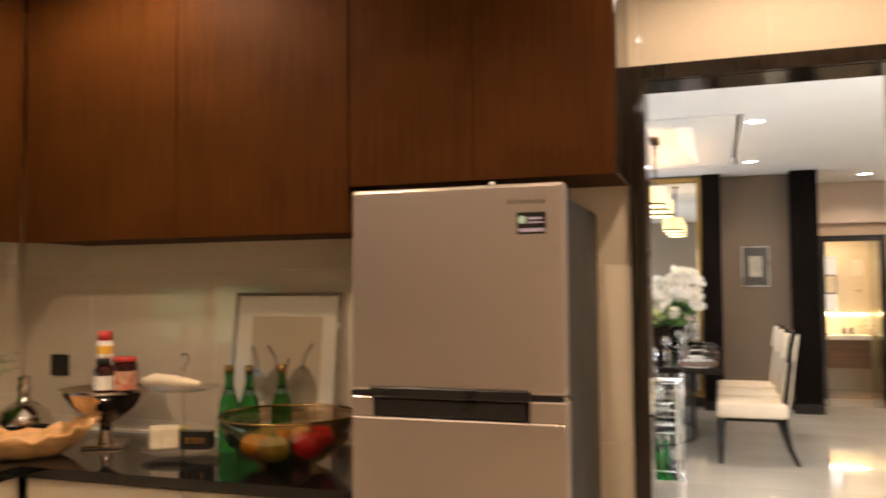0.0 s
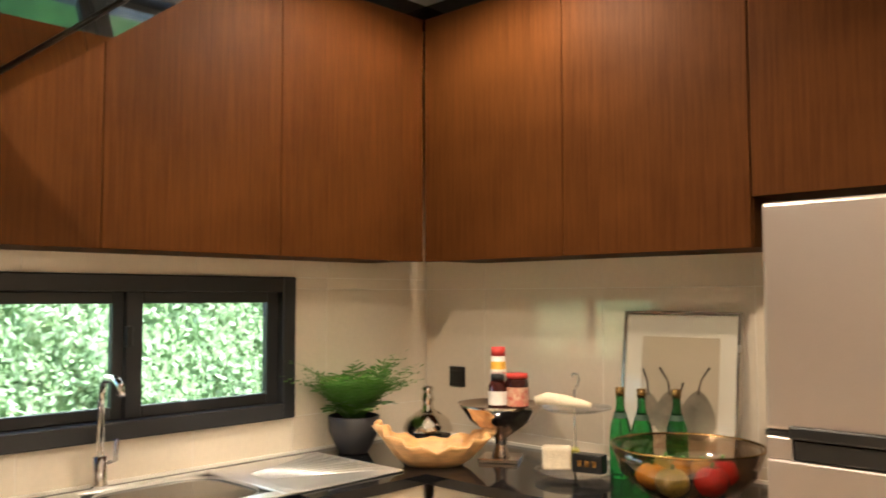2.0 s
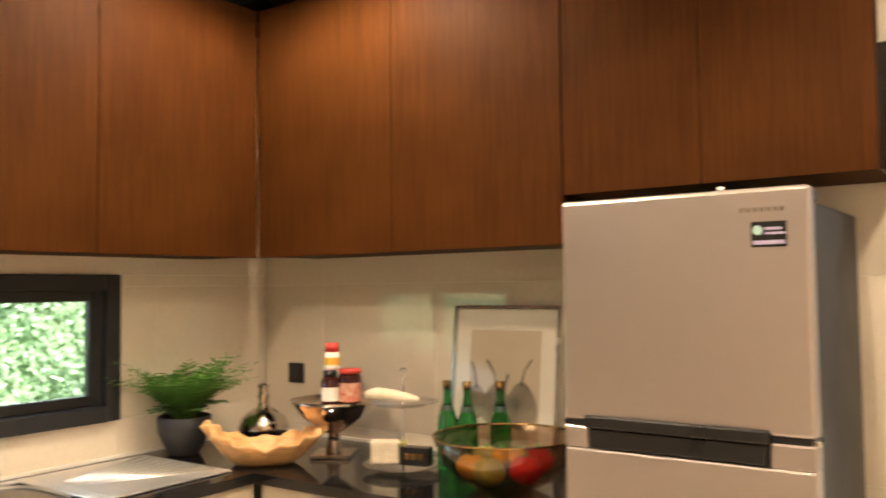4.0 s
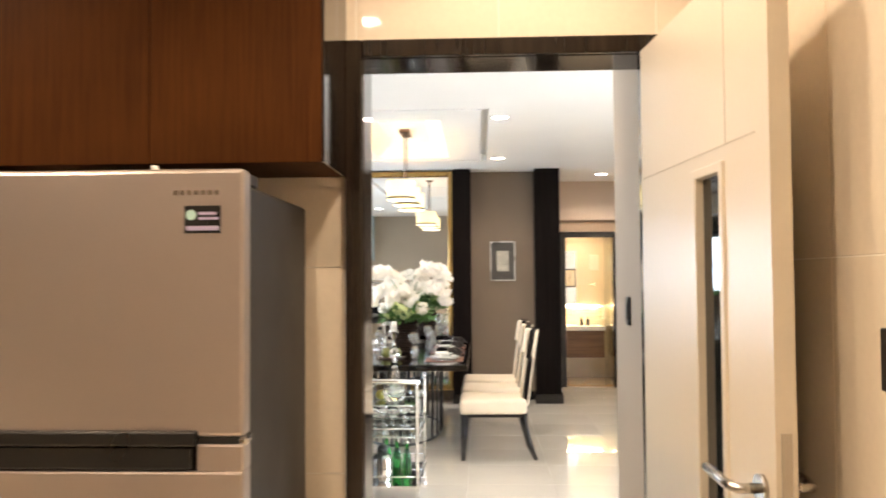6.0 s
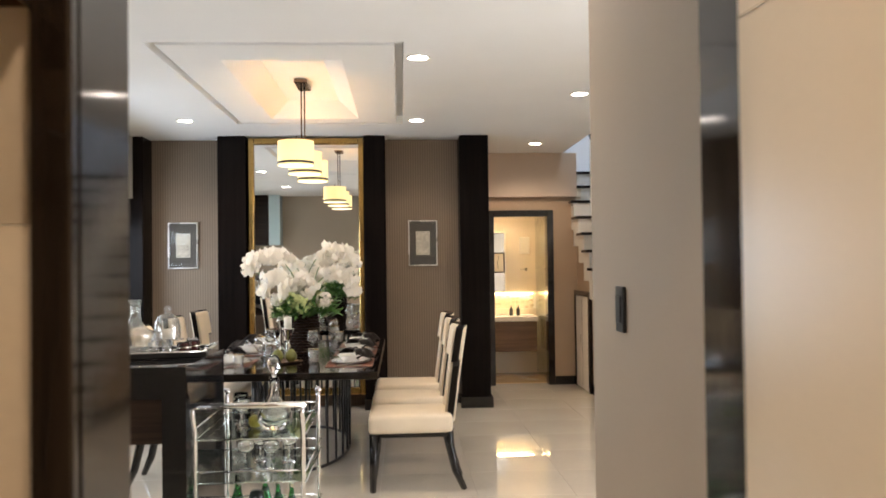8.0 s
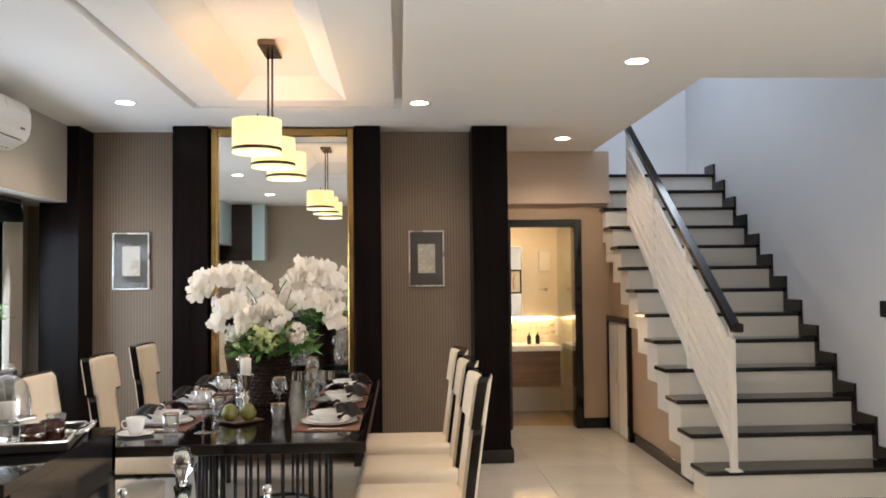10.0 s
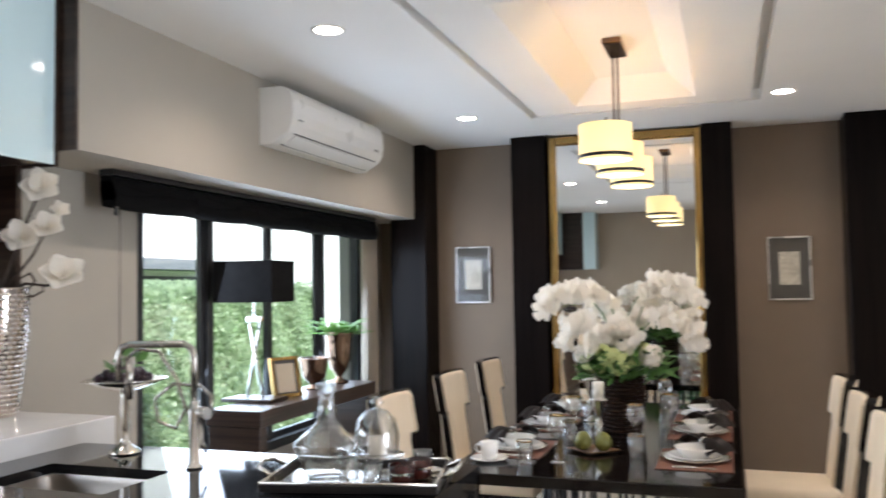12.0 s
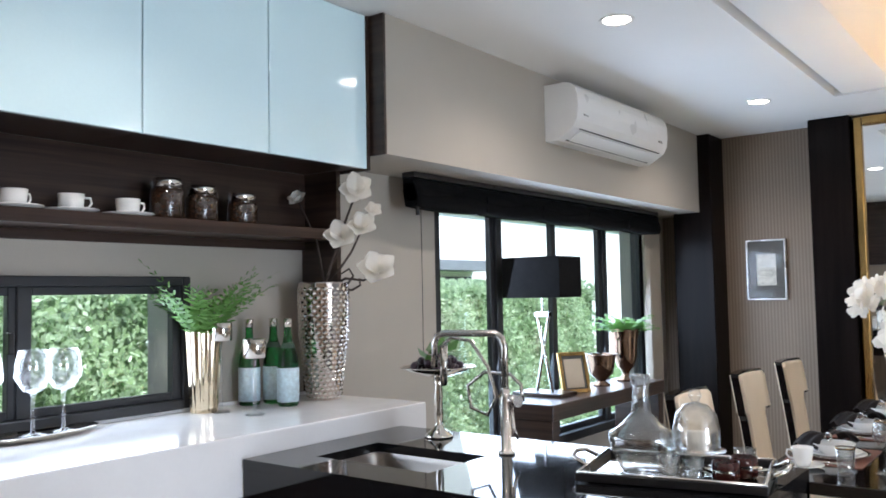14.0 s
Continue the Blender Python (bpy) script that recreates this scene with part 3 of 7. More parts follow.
# ---- recessed lamps ----
def downlight(x, y):
    ob = thing("downlight", (x, y, CEIL), "round white recessed ceiling downlight, lit", "downlight", "ceiling downlights")
    part("trim_ring", turned([(0.062, -0.001), (0.078, -0.001), (0.076, -0.007), (0.060, -0.004), (0.062, -0.001)], 28), M["white_paint"], ob)
    part("lens", turned([(0.0, -0.004), (0.060, -0.004)], 28), M["downlight"], ob)


# the two assumed lamps at y 5.00 get fittings as well
for dx, dy in DOWNLIGHTS + KITCHEN_LIGHTS:
    downlight(dx, dy)


# ---- pendant ----
pen = thing("pendant_light", (-0.495, 8.35, CEIL + 0.129), "three cream drum shades on a bronze pendant bar, lit", "pendant lamp")
part("canopy", boxb(-0.05, 0.05, -0.15, 0.15, -0.035, 0, 0.006), M["bronze"], pen)
for o in (-0.012, 0.012):
    part("rod", tubeb([(o, 0, -0.03), (o, 0, -0.602)], 0.006), M["bronze"], pen)
part("bar", tubeb([(0, -0.47, -0.602), (0, 0.70, -0.602)], 0.007), M["bronze"], pen)
for o in (-0.452, 0.115, 0.68):
    sh = part("shade", turned([(0.128, -0.715), (0.128, -0.540), (0.125, -0.540), (0.125, -0.715), (0.128, -0.715)], 40, 0, o, 0.018), M["shade"], pen, "cream fabric drum shade")
    part("trim_band", turned([(0.1285, -0.703), (0.1300, -0.702), (0.1300, -0.687), (0.1285, -0.686)], 40, 0, o, 0.018), M["black_metal"], sh)
    part("diffuser", turned([(0, -0.712), (0.124, -0.712)], 40, 0, o, 0.018), M["shade_low"], sh)
    part("stem", tubeb([(0, o, -0.602), (0, o, -0.50), (0.006, o, -0.485)], 0.004), M["bronze"], sh)
    lamp_point("pendant_bulb", -0.495, 8.35 + o, CEIL + 0.129 - 0.60, 1.5, (1.0, 0.62, 0.30), 0.03)


# ---- air conditioner ----
ac = thing("air_conditioner", (-2.35, 8.405, 2.325), "white split air conditioner on the boxing", "air conditioner")
prof = [(0.0, 0.0), (0.0, 0.315), (0.125, 0.315), (0.165, 0.306), (0.192, 0.280), (0.206, 0.235), (0.208, 0.170), (0.200, 0.105), (0.176, 0.062), (0.075, 0.0)]
part("body", prismb(prof, -0.62, 0.62, "y", 0.004), M["plastic_white"], ac)
part("louvre", prismb([(0.098, 0.010), (0.168, 0.053), (0.172, 0.047), (0.102, 0.003)], -0.53, 0.50, "y", 0.002), M["plastic_white"], ac, "white air outlet flap")
part("outlet_gap", prismb([(0.1745, 0.0585), (0.1785, 0.0625), (0.1795, 0.0605), (0.1755, 0.0560)], -0.55, 0.54, "y"), M["mat_grey"], ac)
part("outlet_gap", prismb([(0.088, 0.0075), (0.095, 0.0118), (0.097, 0.0095), (0.090, 0.005)], -0.55, 0.54, "y"), M["mat_grey"], ac)
part("badge", boxb(0.2075, 0.2090, -0.56, -0.50, 0.128, 0.137), M["satin"], ac)
part("display", boxb(0.2050, 0.2060, 0.47, 0.53, 0.118, 0.132), M["satin"], ac)


# ---- windows ----
def sliding_window(name, lab, xin, depth, y0, y1, z0, z1, frame, mullions, outer=0.05, lip=0.03):
    """Aluminium window in a west wall: xin is the room face of the wall."""
    xa, xb = xin - depth, xin + lip
    ob = struct(name, boxb(xa, xb, y0, y0 + outer, z0, z1, 0.004), M["alu_dark"], lab, "window")
    part("frame_bar", boxb(xa, xb, y1 - outer, y1, z0, z1, 0.004), M["alu_dark"], ob)
    part("frame_bar", boxb(xa, xb, y0 + outer, y1 - outer, z1 - outer, z1, 0.004), M["alu_dark"], ob)
    part("sill", boxb(xa, xb + 0.01, y0 + outer, y1 - outer, z0, z0 + outer, 0.004), M["alu_dark"], ob)
    edges = [y0 + outer] + [m for m in mullions] + [y1 - outer]
    for i, (a, b) in enumerate(zip(edges, edges[1:])):
        xo = xin - depth * (0.45 if i % 2 else 0.62)
        s = part("sash", boxb(xo, xo + 0.035, a - 0.012, a + frame, z0 + outer, z1 - outer, 0.003), M["alu_dark"], ob)
        part("sash_bar", boxb(xo, xo + 0.035, b - frame, b + 0.012, z0 + outer, z1 - outer, 0.003), M["alu_dark"], s)
        part("sash_bar", boxb(xo, xo + 0.035, a + frame, b - frame, z1 - outer - frame * 0.8, z1 - outer, 0.003), M["alu_dark"], s)
        part("sash_bar", boxb(xo, xo + 0.035, a + frame, b - frame, z0 + outer, z0 + outer + frame * 0.8, 0.003), M["alu_dark"], s)
        p = part("pane", boxb(xo + 0.015, xo + 0.019, a + frame, b - frame, z0 + outer + frame * 0.8, z1 - outer - frame * 0.8), M["pane"], s)
        p.visible_shadow = False
    return ob


w1 = sliding_window("window_kitchen", "dark grey aluminium sliding window above the kitchen sink", KX, 0.12, 0.62, 2.232, 0.965, 1.517, 0.05, [1.563], 0.06, 0.02)
part("catch", boxb(KX - 0.02, KX + 0.01, 1.545, 1.565, 1.27, 1.34, 0.003), M["black_plastic"], w1)
w2 = sliding_window("window_dining_small", "dark grey aluminium window above the white worktop", DX, 0.07, 3.92, 5.766, 1.084, 1.581, 0.036, [5.13], 0.035, 0.02)
part("catch", boxb(DX - 0.02, DX + 0.008, 5.09, 5.11, 1.33, 1.40, 0.003), M["black_plastic"], w2)
sliding_window("window_dining", "tall dark grey aluminium window facing the hedge", DX - 0.01, 0.12, 7.32, 10.12, 0.50, 2.085, 0.05, [7.97, 8.66, 9.38], 0.06, 0.0)

# black cloth blind drawn up in soft folds above the dining window
bl = thing("roman_blind", (-2.60, 6.905, 1.93), "black cloth roman blind, drawn up in folds", "blind")
part("head_rail", boxb(-0.05, 0.03, 0.0, 2.95, 0.135, 0.162, 0.003), M["black_plastic"], bl)
for layer, (z_low, z_high, depth) in enumerate(((0.055, 0.134, 0.028), (0.020, 0.110, 0.042), (-0.006, 0.080, 0.055))):
    fold = bm_new()
    rows = []
    for j in range(61):
        yy = 2.95 * j / 60
        sag = abs(math.sin(math.pi * yy / 0.59)) ** 0.8
        wave = 0.006 * math.sin(yy * 9.0 + layer * 1.7)
        prof_ = [(-0.045, z_high), (depth * 0.6 + wave, z_high - 0.004), (depth + wave, (z_low + z_high) / 2), (depth * 0.8 + wave, z_low - 0.016 * sag), (-0.03, z_low - 0.010 * sag)]
        rows.append([fold.verts.new((u, yy, v)) for u, v in prof_])
    for p, q in zip(rows, rows[1:]):
        for i in range(5):
            f = fold.faces.new((p[i], p[(i + 1) % 5], q[(i + 1) % 5], q[i]))
            f.smooth = i in (1, 2)
    fold.faces.new(rows[0])
    fold.faces.new(rows[-1][::-1])
    bmesh.ops.recalc_face_normals(fold, faces=fold.faces)
    part("fold", fold, M["fabric_black"], bl)
for k in range(1, 5):
    part("seam_tape", boxb(0.050, 0.060, 0.59 * k - 0.004, 0.59 * k + 0.004, 0.0, 0.080, 0.002), M["fabric_black"], bl)
part("cord", tubeb([(0.03, 0.045, 0.0), (0.032, 0.045, -0.30), (0.030, 0.046, -0.75)], 0.0018, 6), M["black_plastic"], bl)
part("cord_pull", tubeb([(0.03, 0.02, 0.0), (0.03, 0.02, -0.05)], 0.010), M["black_plastic"], bl)

# curtain gathered beside the window
cu = bm_new()
pts = [(-2.70 + 0.03 * math.sin(i * 1.25), 9.86 + i * 0.0105) for i in range(25)]
ring = pts + [(p[0] + 0.012, p[1]) for p in reversed(pts)]
prism(cu, ring, 0.02, 2.08, "z")
tagged(new("curtain", mesh_of("curtain", cu, M["curtain"])), "taupe cloth curtain gathered beside the window", "curtain")


# ---- stair ----
st = struct("stair", boxb(SX + 0.001, RX - 0.001, 9.2, 11.9, -0.001, 0.001), M["wall_brown"], "straight stair with white risers and dark treads", "stair")
RISE, GOING, Y0 = 0.1945, 0.256, 8.855
for i in range(13):
    y, z = Y0 + GOING * i, RISE * i
    r = part("riser", boxb(2.245, RX - 0.022, y + 0.02, y + 0.045, z + 0.0005, z + RISE - 0.032), M["white_paint"], st, "white painted riser")
    part("step_end", boxb(2.245, SX + 0.02, y + 0.046, y + GOING + 0.04, max(0.0006, z - 0.14), z + RISE - 0.0325), M["white_paint"], st)
    part("tread", boxb(2.215, RX - 0.022, y, y + GOING + 0.024, z + RISE - 0.032, z + RISE, 0.008, 2), M["dark_wood"], st, "black-brown wooden tread")
    part("wall_string", prismb([(y - 0.02, z + 0.001), (y - 0.02, z + RISE + 0.10), (y + 0.02, z + RISE + 0.10), (y + GOING - 0.022, z + RISE + 0.10), (y + GOING - 0.022, z + 0.001)], RX - 0.02, RX - 0.001, "x"), M["dark_wood"], st, "stepped dark wall string")
struct("wall_under_stair", prism(bm_new(), [(8.92, 0), (11.56, 0), (11.56, 2.025), (8.92, 0.02)], SX, SX + 0.1, "x"), M["wall_brown"], "brown painted wall under the stair", "wall")
struct("landing", boxb(1.9, RX - 0.001, 12.21, 12.74, 2.33, 2.528), M["white_paint"], "stair landing at the upper turn", "landing")

rail = thing("stair_railing", (2.41, 8.86, RISE), "white sloping stair railing with dark wooden handrail", "railing")
SL = 0.7206
part("newel_post", boxb(-0.022, 0.022, -0.022, 0.022, 0, 0.86, 0.004), M["white_paint"], rail)
part("newel_plate", boxb(-0.045, 0.045, -0.045, 0.045, 0, 0.010, 0.003), M["white_paint"], rail)
part("newel_neck", boxb(-0.012, 0.012, -0.012, 0.012, 0.86, 0.98), M["white_paint"], rail)
L = 2.35


def sloped(v0, v1, u0, u1, y0=0.0, y1=L):
    return prismb([(y0, v0 + SL * y0), (y1, v0 + SL * y1), (y1, v1 + SL * y1), (y0, v1 + SL * y0)], u0, u1, "x", 0.004)


part("handrail", sloped(0.965, 1.015, -0.032, 0.032, -0.07, L), M["dark_wood"], rail, "black-brown wooden handrail")
part("handrail_end", boxb(-0.033, 0.033, -0.13, -0.06, 0.905, 0.964, 0.006), M["dark_wood"], rail)
for k in range(7):
    part("rail_bar", sloped(0.10 + 0.108 * k, 0.172 + 0.108 * k, -0.014, 0.014, 0.02, L), M["white_paint"], rail)
for yy in (0.78, 1.56, 2.33):
    zb = RISE * math.floor((yy + 0.04) / GOING)
    part("rail_post", boxb(-0.02, 0.02, yy - 0.02, yy + 0.02, zb, 0.97 + SL * yy, 0.003), M["white_paint"], rail)

ud = struct("door_under_stair", boxb(SX - 0.03, SX - 0.001, 10.86, 11.50, 0.01, 1.04, 0.003), M["white_paint"], "low white cupboard door under the stair", "door")
part("casing_side", boxb(SX - 0.04, SX - 0.0012, 10.80, 10.858, 0, 1.10, 0.003), M["dark_wood"], ud)
part("casing_side", boxb(SX - 0.04, SX - 0.0012, 11.502, 11.555, 0, 1.10, 0.003), M["dark_wood"], ud)
part("casing_head", boxb(SX - 0.041, SX - 0.0011, 10.858, 11.502, 1.042, 1.10, 0.003), M["dark_wood"], ud)
part("door_joint", boxb(SX - 0.0312, SX - 0.030, 11.178, 11.184, 0.02, 1.03), M["mat_grey"], ud)
part("pull_handle", tubeb([(SX - 0.032, 11.14, 0.48), (SX - 0.055, 11.14, 0.49), (SX - 0.055, 11.14, 0.61), (SX - 0.032, 11.14, 0.62)], 0.005), M["chrome"], ud)

# ---- bathroom ----
va = thing("vanity_unit", (1.515, 12.385, 0.328), "wall-hung brown wood vanity with white basin top", "vanity")
part("cabinet_body", boxb(-0.42, 0.405, -0.22, 0.234, 0, 0.37, 0.004), M["brown_wood"], va)
part("basin_top", boxb(-0.42, 0.42, -0.24, 0.234, 0.372, 0.43, 0.008, 2), M["porcelain"], va)
part("tap", tubeb([(-0.12, 0.12, 0.43), (-0.12, 0.12, 0.54), (-0.12, 0.06, 0.57), (-0.12, 0.02, 0.56)], 0.010), M["chrome"], va)
ms = struct("bathroom_niche", boxb(1.06, 1.985, 12.60, 12.619, 0.835, 1.035), M["grout"], "lit mosaic strip above the basin", "niche")
M["mosaic"] = mat("cream and brown mosaic", (0.75, 0.68, 0.50), rough=0.2, scale=10, rand=0.7, second=(0.35, 0.25, 0.14), bump=0.0)
for r in range(8):
    for c in range(15):
        part("mosaic_tile", boxb(1.065 + c * 0.059 + (r % 2) * 0.01, 1.065 + c * 0.059 + 0.052 + (r % 2) * 0.01, 12.594, 12.5995, 0.842 + r * 0.0232, 0.842 + r * 0.0232 + 0.020), M["mosaic"], ms)
bm_ = thing("bathroom_mirror_cabinet", (1.37, 12.55, 1.055), "mirror-fronted wall cabinet above the lit mosaic", "mirror")
part("carcass", boxb(-0.25, 0.205, -0.02, 0.068, 0, 0.76), M["white_paint"], bm_)
part("mirror_door", boxb(-0.245, 0.200, -0.028, -0.0205, 0.005, 0.755), M["mirror"], bm_)
part("light_edge", boxb(0.2055, 0.222, -0.024, 0.066, 0, 0.76), M["white_paint"], bm_)
# solid picture set on the mirror face in place of a reflected one
mirrored_pic = thing("framed_picture", (1.487, 12.521, 1.30), "branch print in a black frame, modelled mirror reflection", "picture")
part("mount", boxb(-0.075, 0.075, -0.008, 0.0, 0, 0.26), M["paper"], mirrored_pic)
part("printed_branch", tubeb([(0.0, -0.0085, 0.05), (-0.008, -0.0085, 0.13), (0.012, -0.0085, 0.21)], 0.004, 6), M["mat_grey"], mirrored_pic)
for a in ((-0.085, -0.068, 0, 0.26), (0.068, 0.085, 0, 0.26), (-0.068, 0.068, 0, 0.017), (-0.068, 0.068, 0.243, 0.26)):
    part("frame_bar", boxb(a[0], a[1], -0.016, -0.0002, a[2], a[3], 0.002), M["black_plastic"], mirrored_pic)
tpl = thing("towel_ring", (1.86, 12.60, 1.34), "chrome towel rail on the tiled bathroom wall", "towel rail")
part("plate", boxb(-0.015, 0.015, 0.0, 0.018, -0.02, 0.02, 0.003), M["chrome"], tpl)
part("bar", tubeb([(0.0, 0.0, 0.0), (0.0, -0.05, 0.0), (-0.09, -0.05, 0.0)], 0.007), M["chrome"], tpl)
# plain white rectangle on the tiles, its purpose unknown
wpl = thing("wall_vent", (1.845, 12.618, 1.54), "plain white plate on the tiled bathroom wall", "vent")
part("plate", boxb(-0.065, 0.065, -0.016, 0.0, 0, 0.22, 0.004), M["white_paint"], wpl)
sp = thing("shower_screen", (1.985, 12.1, 0.0), "clear glass shower screen with chrome edge", "shower screen")
part("glass_panel", boxb(-0.004, 0.004, -0.35, 0.50, 0.02, 2.0), M["pane"], sp)
part("edge_rail", boxb(-0.008, 0.008, -0.37, -0.351, 0, 2.02), M["chrome"], sp)
for k in (0.0, 0.09):
    so = thing("soap_dispenser", (1.635 + k, 12.42, 0.758), "small dark soap dispenser on the basin", "dispenser", "soap dispensers")
    part("bottle", turned([(0, 0.0), (0.024, 0.0), (0.024, 0.085), (0.010, 0.095), (0.010, 0.11), (0, 0.11)], 16), M["black_plastic"], so)
    part("pump", tubeb([(0, 0, 0.11), (0, 0, 0.125), (0, -0.03, 0.125)], 0.004), M["black_plastic"], so)
lamp_area("mosaic_strip_lamp", look((1.5, 12.585, 1.045), (1.5, 12.585, 0.5)), 0.85, 0.02, 4, (1.0, 0.74, 0.38))
# unseen spot and fitting, added to brighten the bathroom
lamp_spot(1.55, 12.05, 2.27, 10.0, col=(1.0, 0.72, 0.36))
dlb = thing("downlight", (1.55, 12.05, 2.30), "round white recessed ceiling downlight, lit", "downlight", "ceiling downlights")
part("trim_ring", turned([(0.062, -0.001), (0.078, -0.001), (0.076, -0.007), (0.060, -0.004), (0.062, -0.001)], 28), M["white_paint"], dlb)
part("lens", turned([(0.0, -0.004), (0.060, -0.004)], 28), M["downlight"], dlb)


# ---- kitchen door leaf, open ----
dang = math.degrees(math.atan2(0.069, 0.823))
leaf = thing("kitchen_door", (0.654, 2.935, 0.012), "cream lacquered door with narrow glass strip, standing open", "door", rz=-90 + dang)
# local x runs from the hinge to the latch edge, local y > 0 is the side away from the passage
W, T, HT = 0.83, 0.04, 2.065
G0, G1, Z0, Z1 = 0.443, 0.594, 0.62, 1.65
lb = bm_new()
for a in ((0, G0, 0, T, 0, HT), (G1, W, 0, T, 0, HT), (G0, G1, 0, T, 0, Z0), (G0, G1, 0, T, Z1, HT)):
    box(lb, *a)
part("door_panel", lb, M["door_cream"], leaf)
for a in ((G0 - 0.018, G0 + 0.004, Z0 - 0.018, Z1 + 0.018), (G1 - 0.004, G1 + 0.018, Z0 - 0.018, Z1 + 0.018), (G0, G1, Z1 - 0.004, Z1 + 0.018), (G0, G1, Z0 - 0.018, Z0 + 0.004)):
    part("glazing_bead", boxb(a[0], a[1], -0.006, T + 0.006, a[2], a[3], 0.002), M["door_cream"], leaf)
part("glass_strip", boxb(G0 + 0.004, G1 - 0.004, 0.014, 0.020, Z0 + 0.004, Z1 - 0.004), M["dark_glass"], leaf, "narrow dark glass strip")
part("groove", boxb(0.004, W - 0.06, -0.0012, -0.0003, 1.6985, 1.7015), M["cream_cab"], leaf)
part("groove", boxb(W - 0.2115, W - 0.2085, -0.0012, -0.0003, 1.70, HT), M["cream_cab"], leaf)
part("lock_plate", boxb(W + 0.0003, W + 0.002, 0.010, 0.030, 0.98, 1.14), M["satin"], leaf)
for s in (-1, 1):
    yb = -0.001 if s < 0 else T + 0.001
    hd = part("handle_rose", tubeb([(W - 0.055, yb, 1.03), (W - 0.055, yb + s * 0.010, 1.03)], 0.026, 24), M["satin"], leaf)
    part("lever", tubeb([(W - 0.055, yb + s * 0.010, 1.03), (W - 0.055, yb + s * 0.05, 1.03), (W - 0.09, yb + s * 0.058, 1.032), (W - 0.20, yb + s * 0.055, 1.038)], 0.010, 12), M["satin"], hd)
part("hinge", tubeb([(0.0, T / 2, 1.80), (0.0, T / 2, 1.90)], 0.009), M["satin"], leaf)
part("hinge", tubeb([(0.0, T / 2, 0.20), (0.0, T / 2, 0.30)], 0.009), M["satin"], leaf)
# ---- kitchen: wall cabinets ----
CF, CT = 2.635, 2.585   # cabinet front, top of doors


def wall_cabinet(lab, x0, x1, z0, seams, front=CF, rz=0, origin=None):
    """A hung cabinet along x, its doors facing -y."""
    w = x1 - x0
    ob = thing("wall_cabinet", origin or (x0, front, z0), lab, "cabinet", "kitchen wall cabinets", rz)
    d = KY - front - 0.004
    part("carcass", boxb(0.001, w - 0.001, 0.022, d, 0, CT - z0, 0.001), M["cab_wood"], ob)
    es = [0] + seams + [w]
    for a, b in zip(es, es[1:]):
        part("door", boxb(a + 0.0012, b - 0.0012, 0, 0.0205, -0.004, CT - z0, 0.0015), M["cab_wood"], ob)
    return ob


wall_cabinet("red-brown walnut veneer wall cabinet above the worktop", -2.434, -1.073, 1.585, [0.688])
fc = wall_cabinet("red-brown walnut veneer cabinet above the fridge", -1.070, -0.20, 1.736, [0.428])
part("end_panel", boxb(0.8702, 0.876, 0.0, KY - CF - 0.004, -0.004, CT - 1.736), M["casing"], fc, "dark lacquered end panel")
# the run along the window wall: doors face +x
for i, (a, b) in enumerate(((-0.9, -0.1), (-0.1, 0.66), (0.66, 1.30), (1.30, 1.93), (1.93, 2.63))):
    ob = thing("wall_cabinet", (-2.435, a, 1.585), "red-brown walnut veneer wall cabinet beside the window wall", "cabinet", "kitchen wall cabinets")
    if i != 1:
        part("carcass", boxb(KX + 2.435 + 0.004, -0.022, 0.001, b - a - 0.001, 0, CT - 1.585), M["cab_wood"], ob)
        part("door", boxb(-0.0205, 0, 0.0012, b - a - 0.0012, -0.004, CT - 1.585, 0.0015), M["cab_wood"], ob)
    else:
        part("carcass", boxb(KX + 2.435 + 0.004, -0.022, 0.001, b - a - 0.001, 0.45, CT - 1.585), M["cab_wood"], ob)
        part("door", boxb(-0.0205, 0, 0.0012, b - a - 0.0012, 0.446, CT - 1.585, 0.0015), M["cab_wood"], ob)
struct("cabinet_filler", boxb(-2.70, -0.21, 2.75, KY - 0.002, CT + 0.001, CEIL - 0.001), M["dark_wood"], "dark filler strip above the cabinets", "trim")
struct("cabinet_filler_west", boxb(KX + 0.002, -2.54, -0.9, 2.749, CT + 0.001, CEIL - 0.001), M["dark_wood"], "dark filler strip above the cabinets", "trim")

# glass-edged hood over the cooking place
hood = thing("cooker_hood", (-2.43, 0.55, 1.97), "glass canopy cooker hood with steel body", "cooker hood")
hg = bm_new()
lo_ = [hg.verts.new(v) for v in ((0.0, -0.45, -0.03), (1.03, -0.78, 0.207), (1.03, 0.701, 0.207), (0.0, 0.420, -0.03))]
hi_ = [hg.verts.new(v.co + Vector((0, 0, 0.010))) for v in lo_]
hg.faces.new(lo_[::-1])
hg.faces.new(hi_)
for i in range(4):
    hg.faces.new((lo_[i], lo_[(i + 1) % 4], hi_[(i + 1) % 4], hi_[i]))
bmesh.ops.recalc_face_normals(hg, faces=hg.faces)
part("canopy", hg, M["hood_glass"], hood, "slanted reflective glass canopy")
part("trim_bar", tubeb([(0.0, 0.335, -0.034), (1.03, 0.600, 0.203)], 0.004, 8), M["black_metal"], hood)
part("steel_body", boxb(0.001, 0.30, -0.25, 0.25, 0.055, 0.40, 0.006), M["steel"], hood)

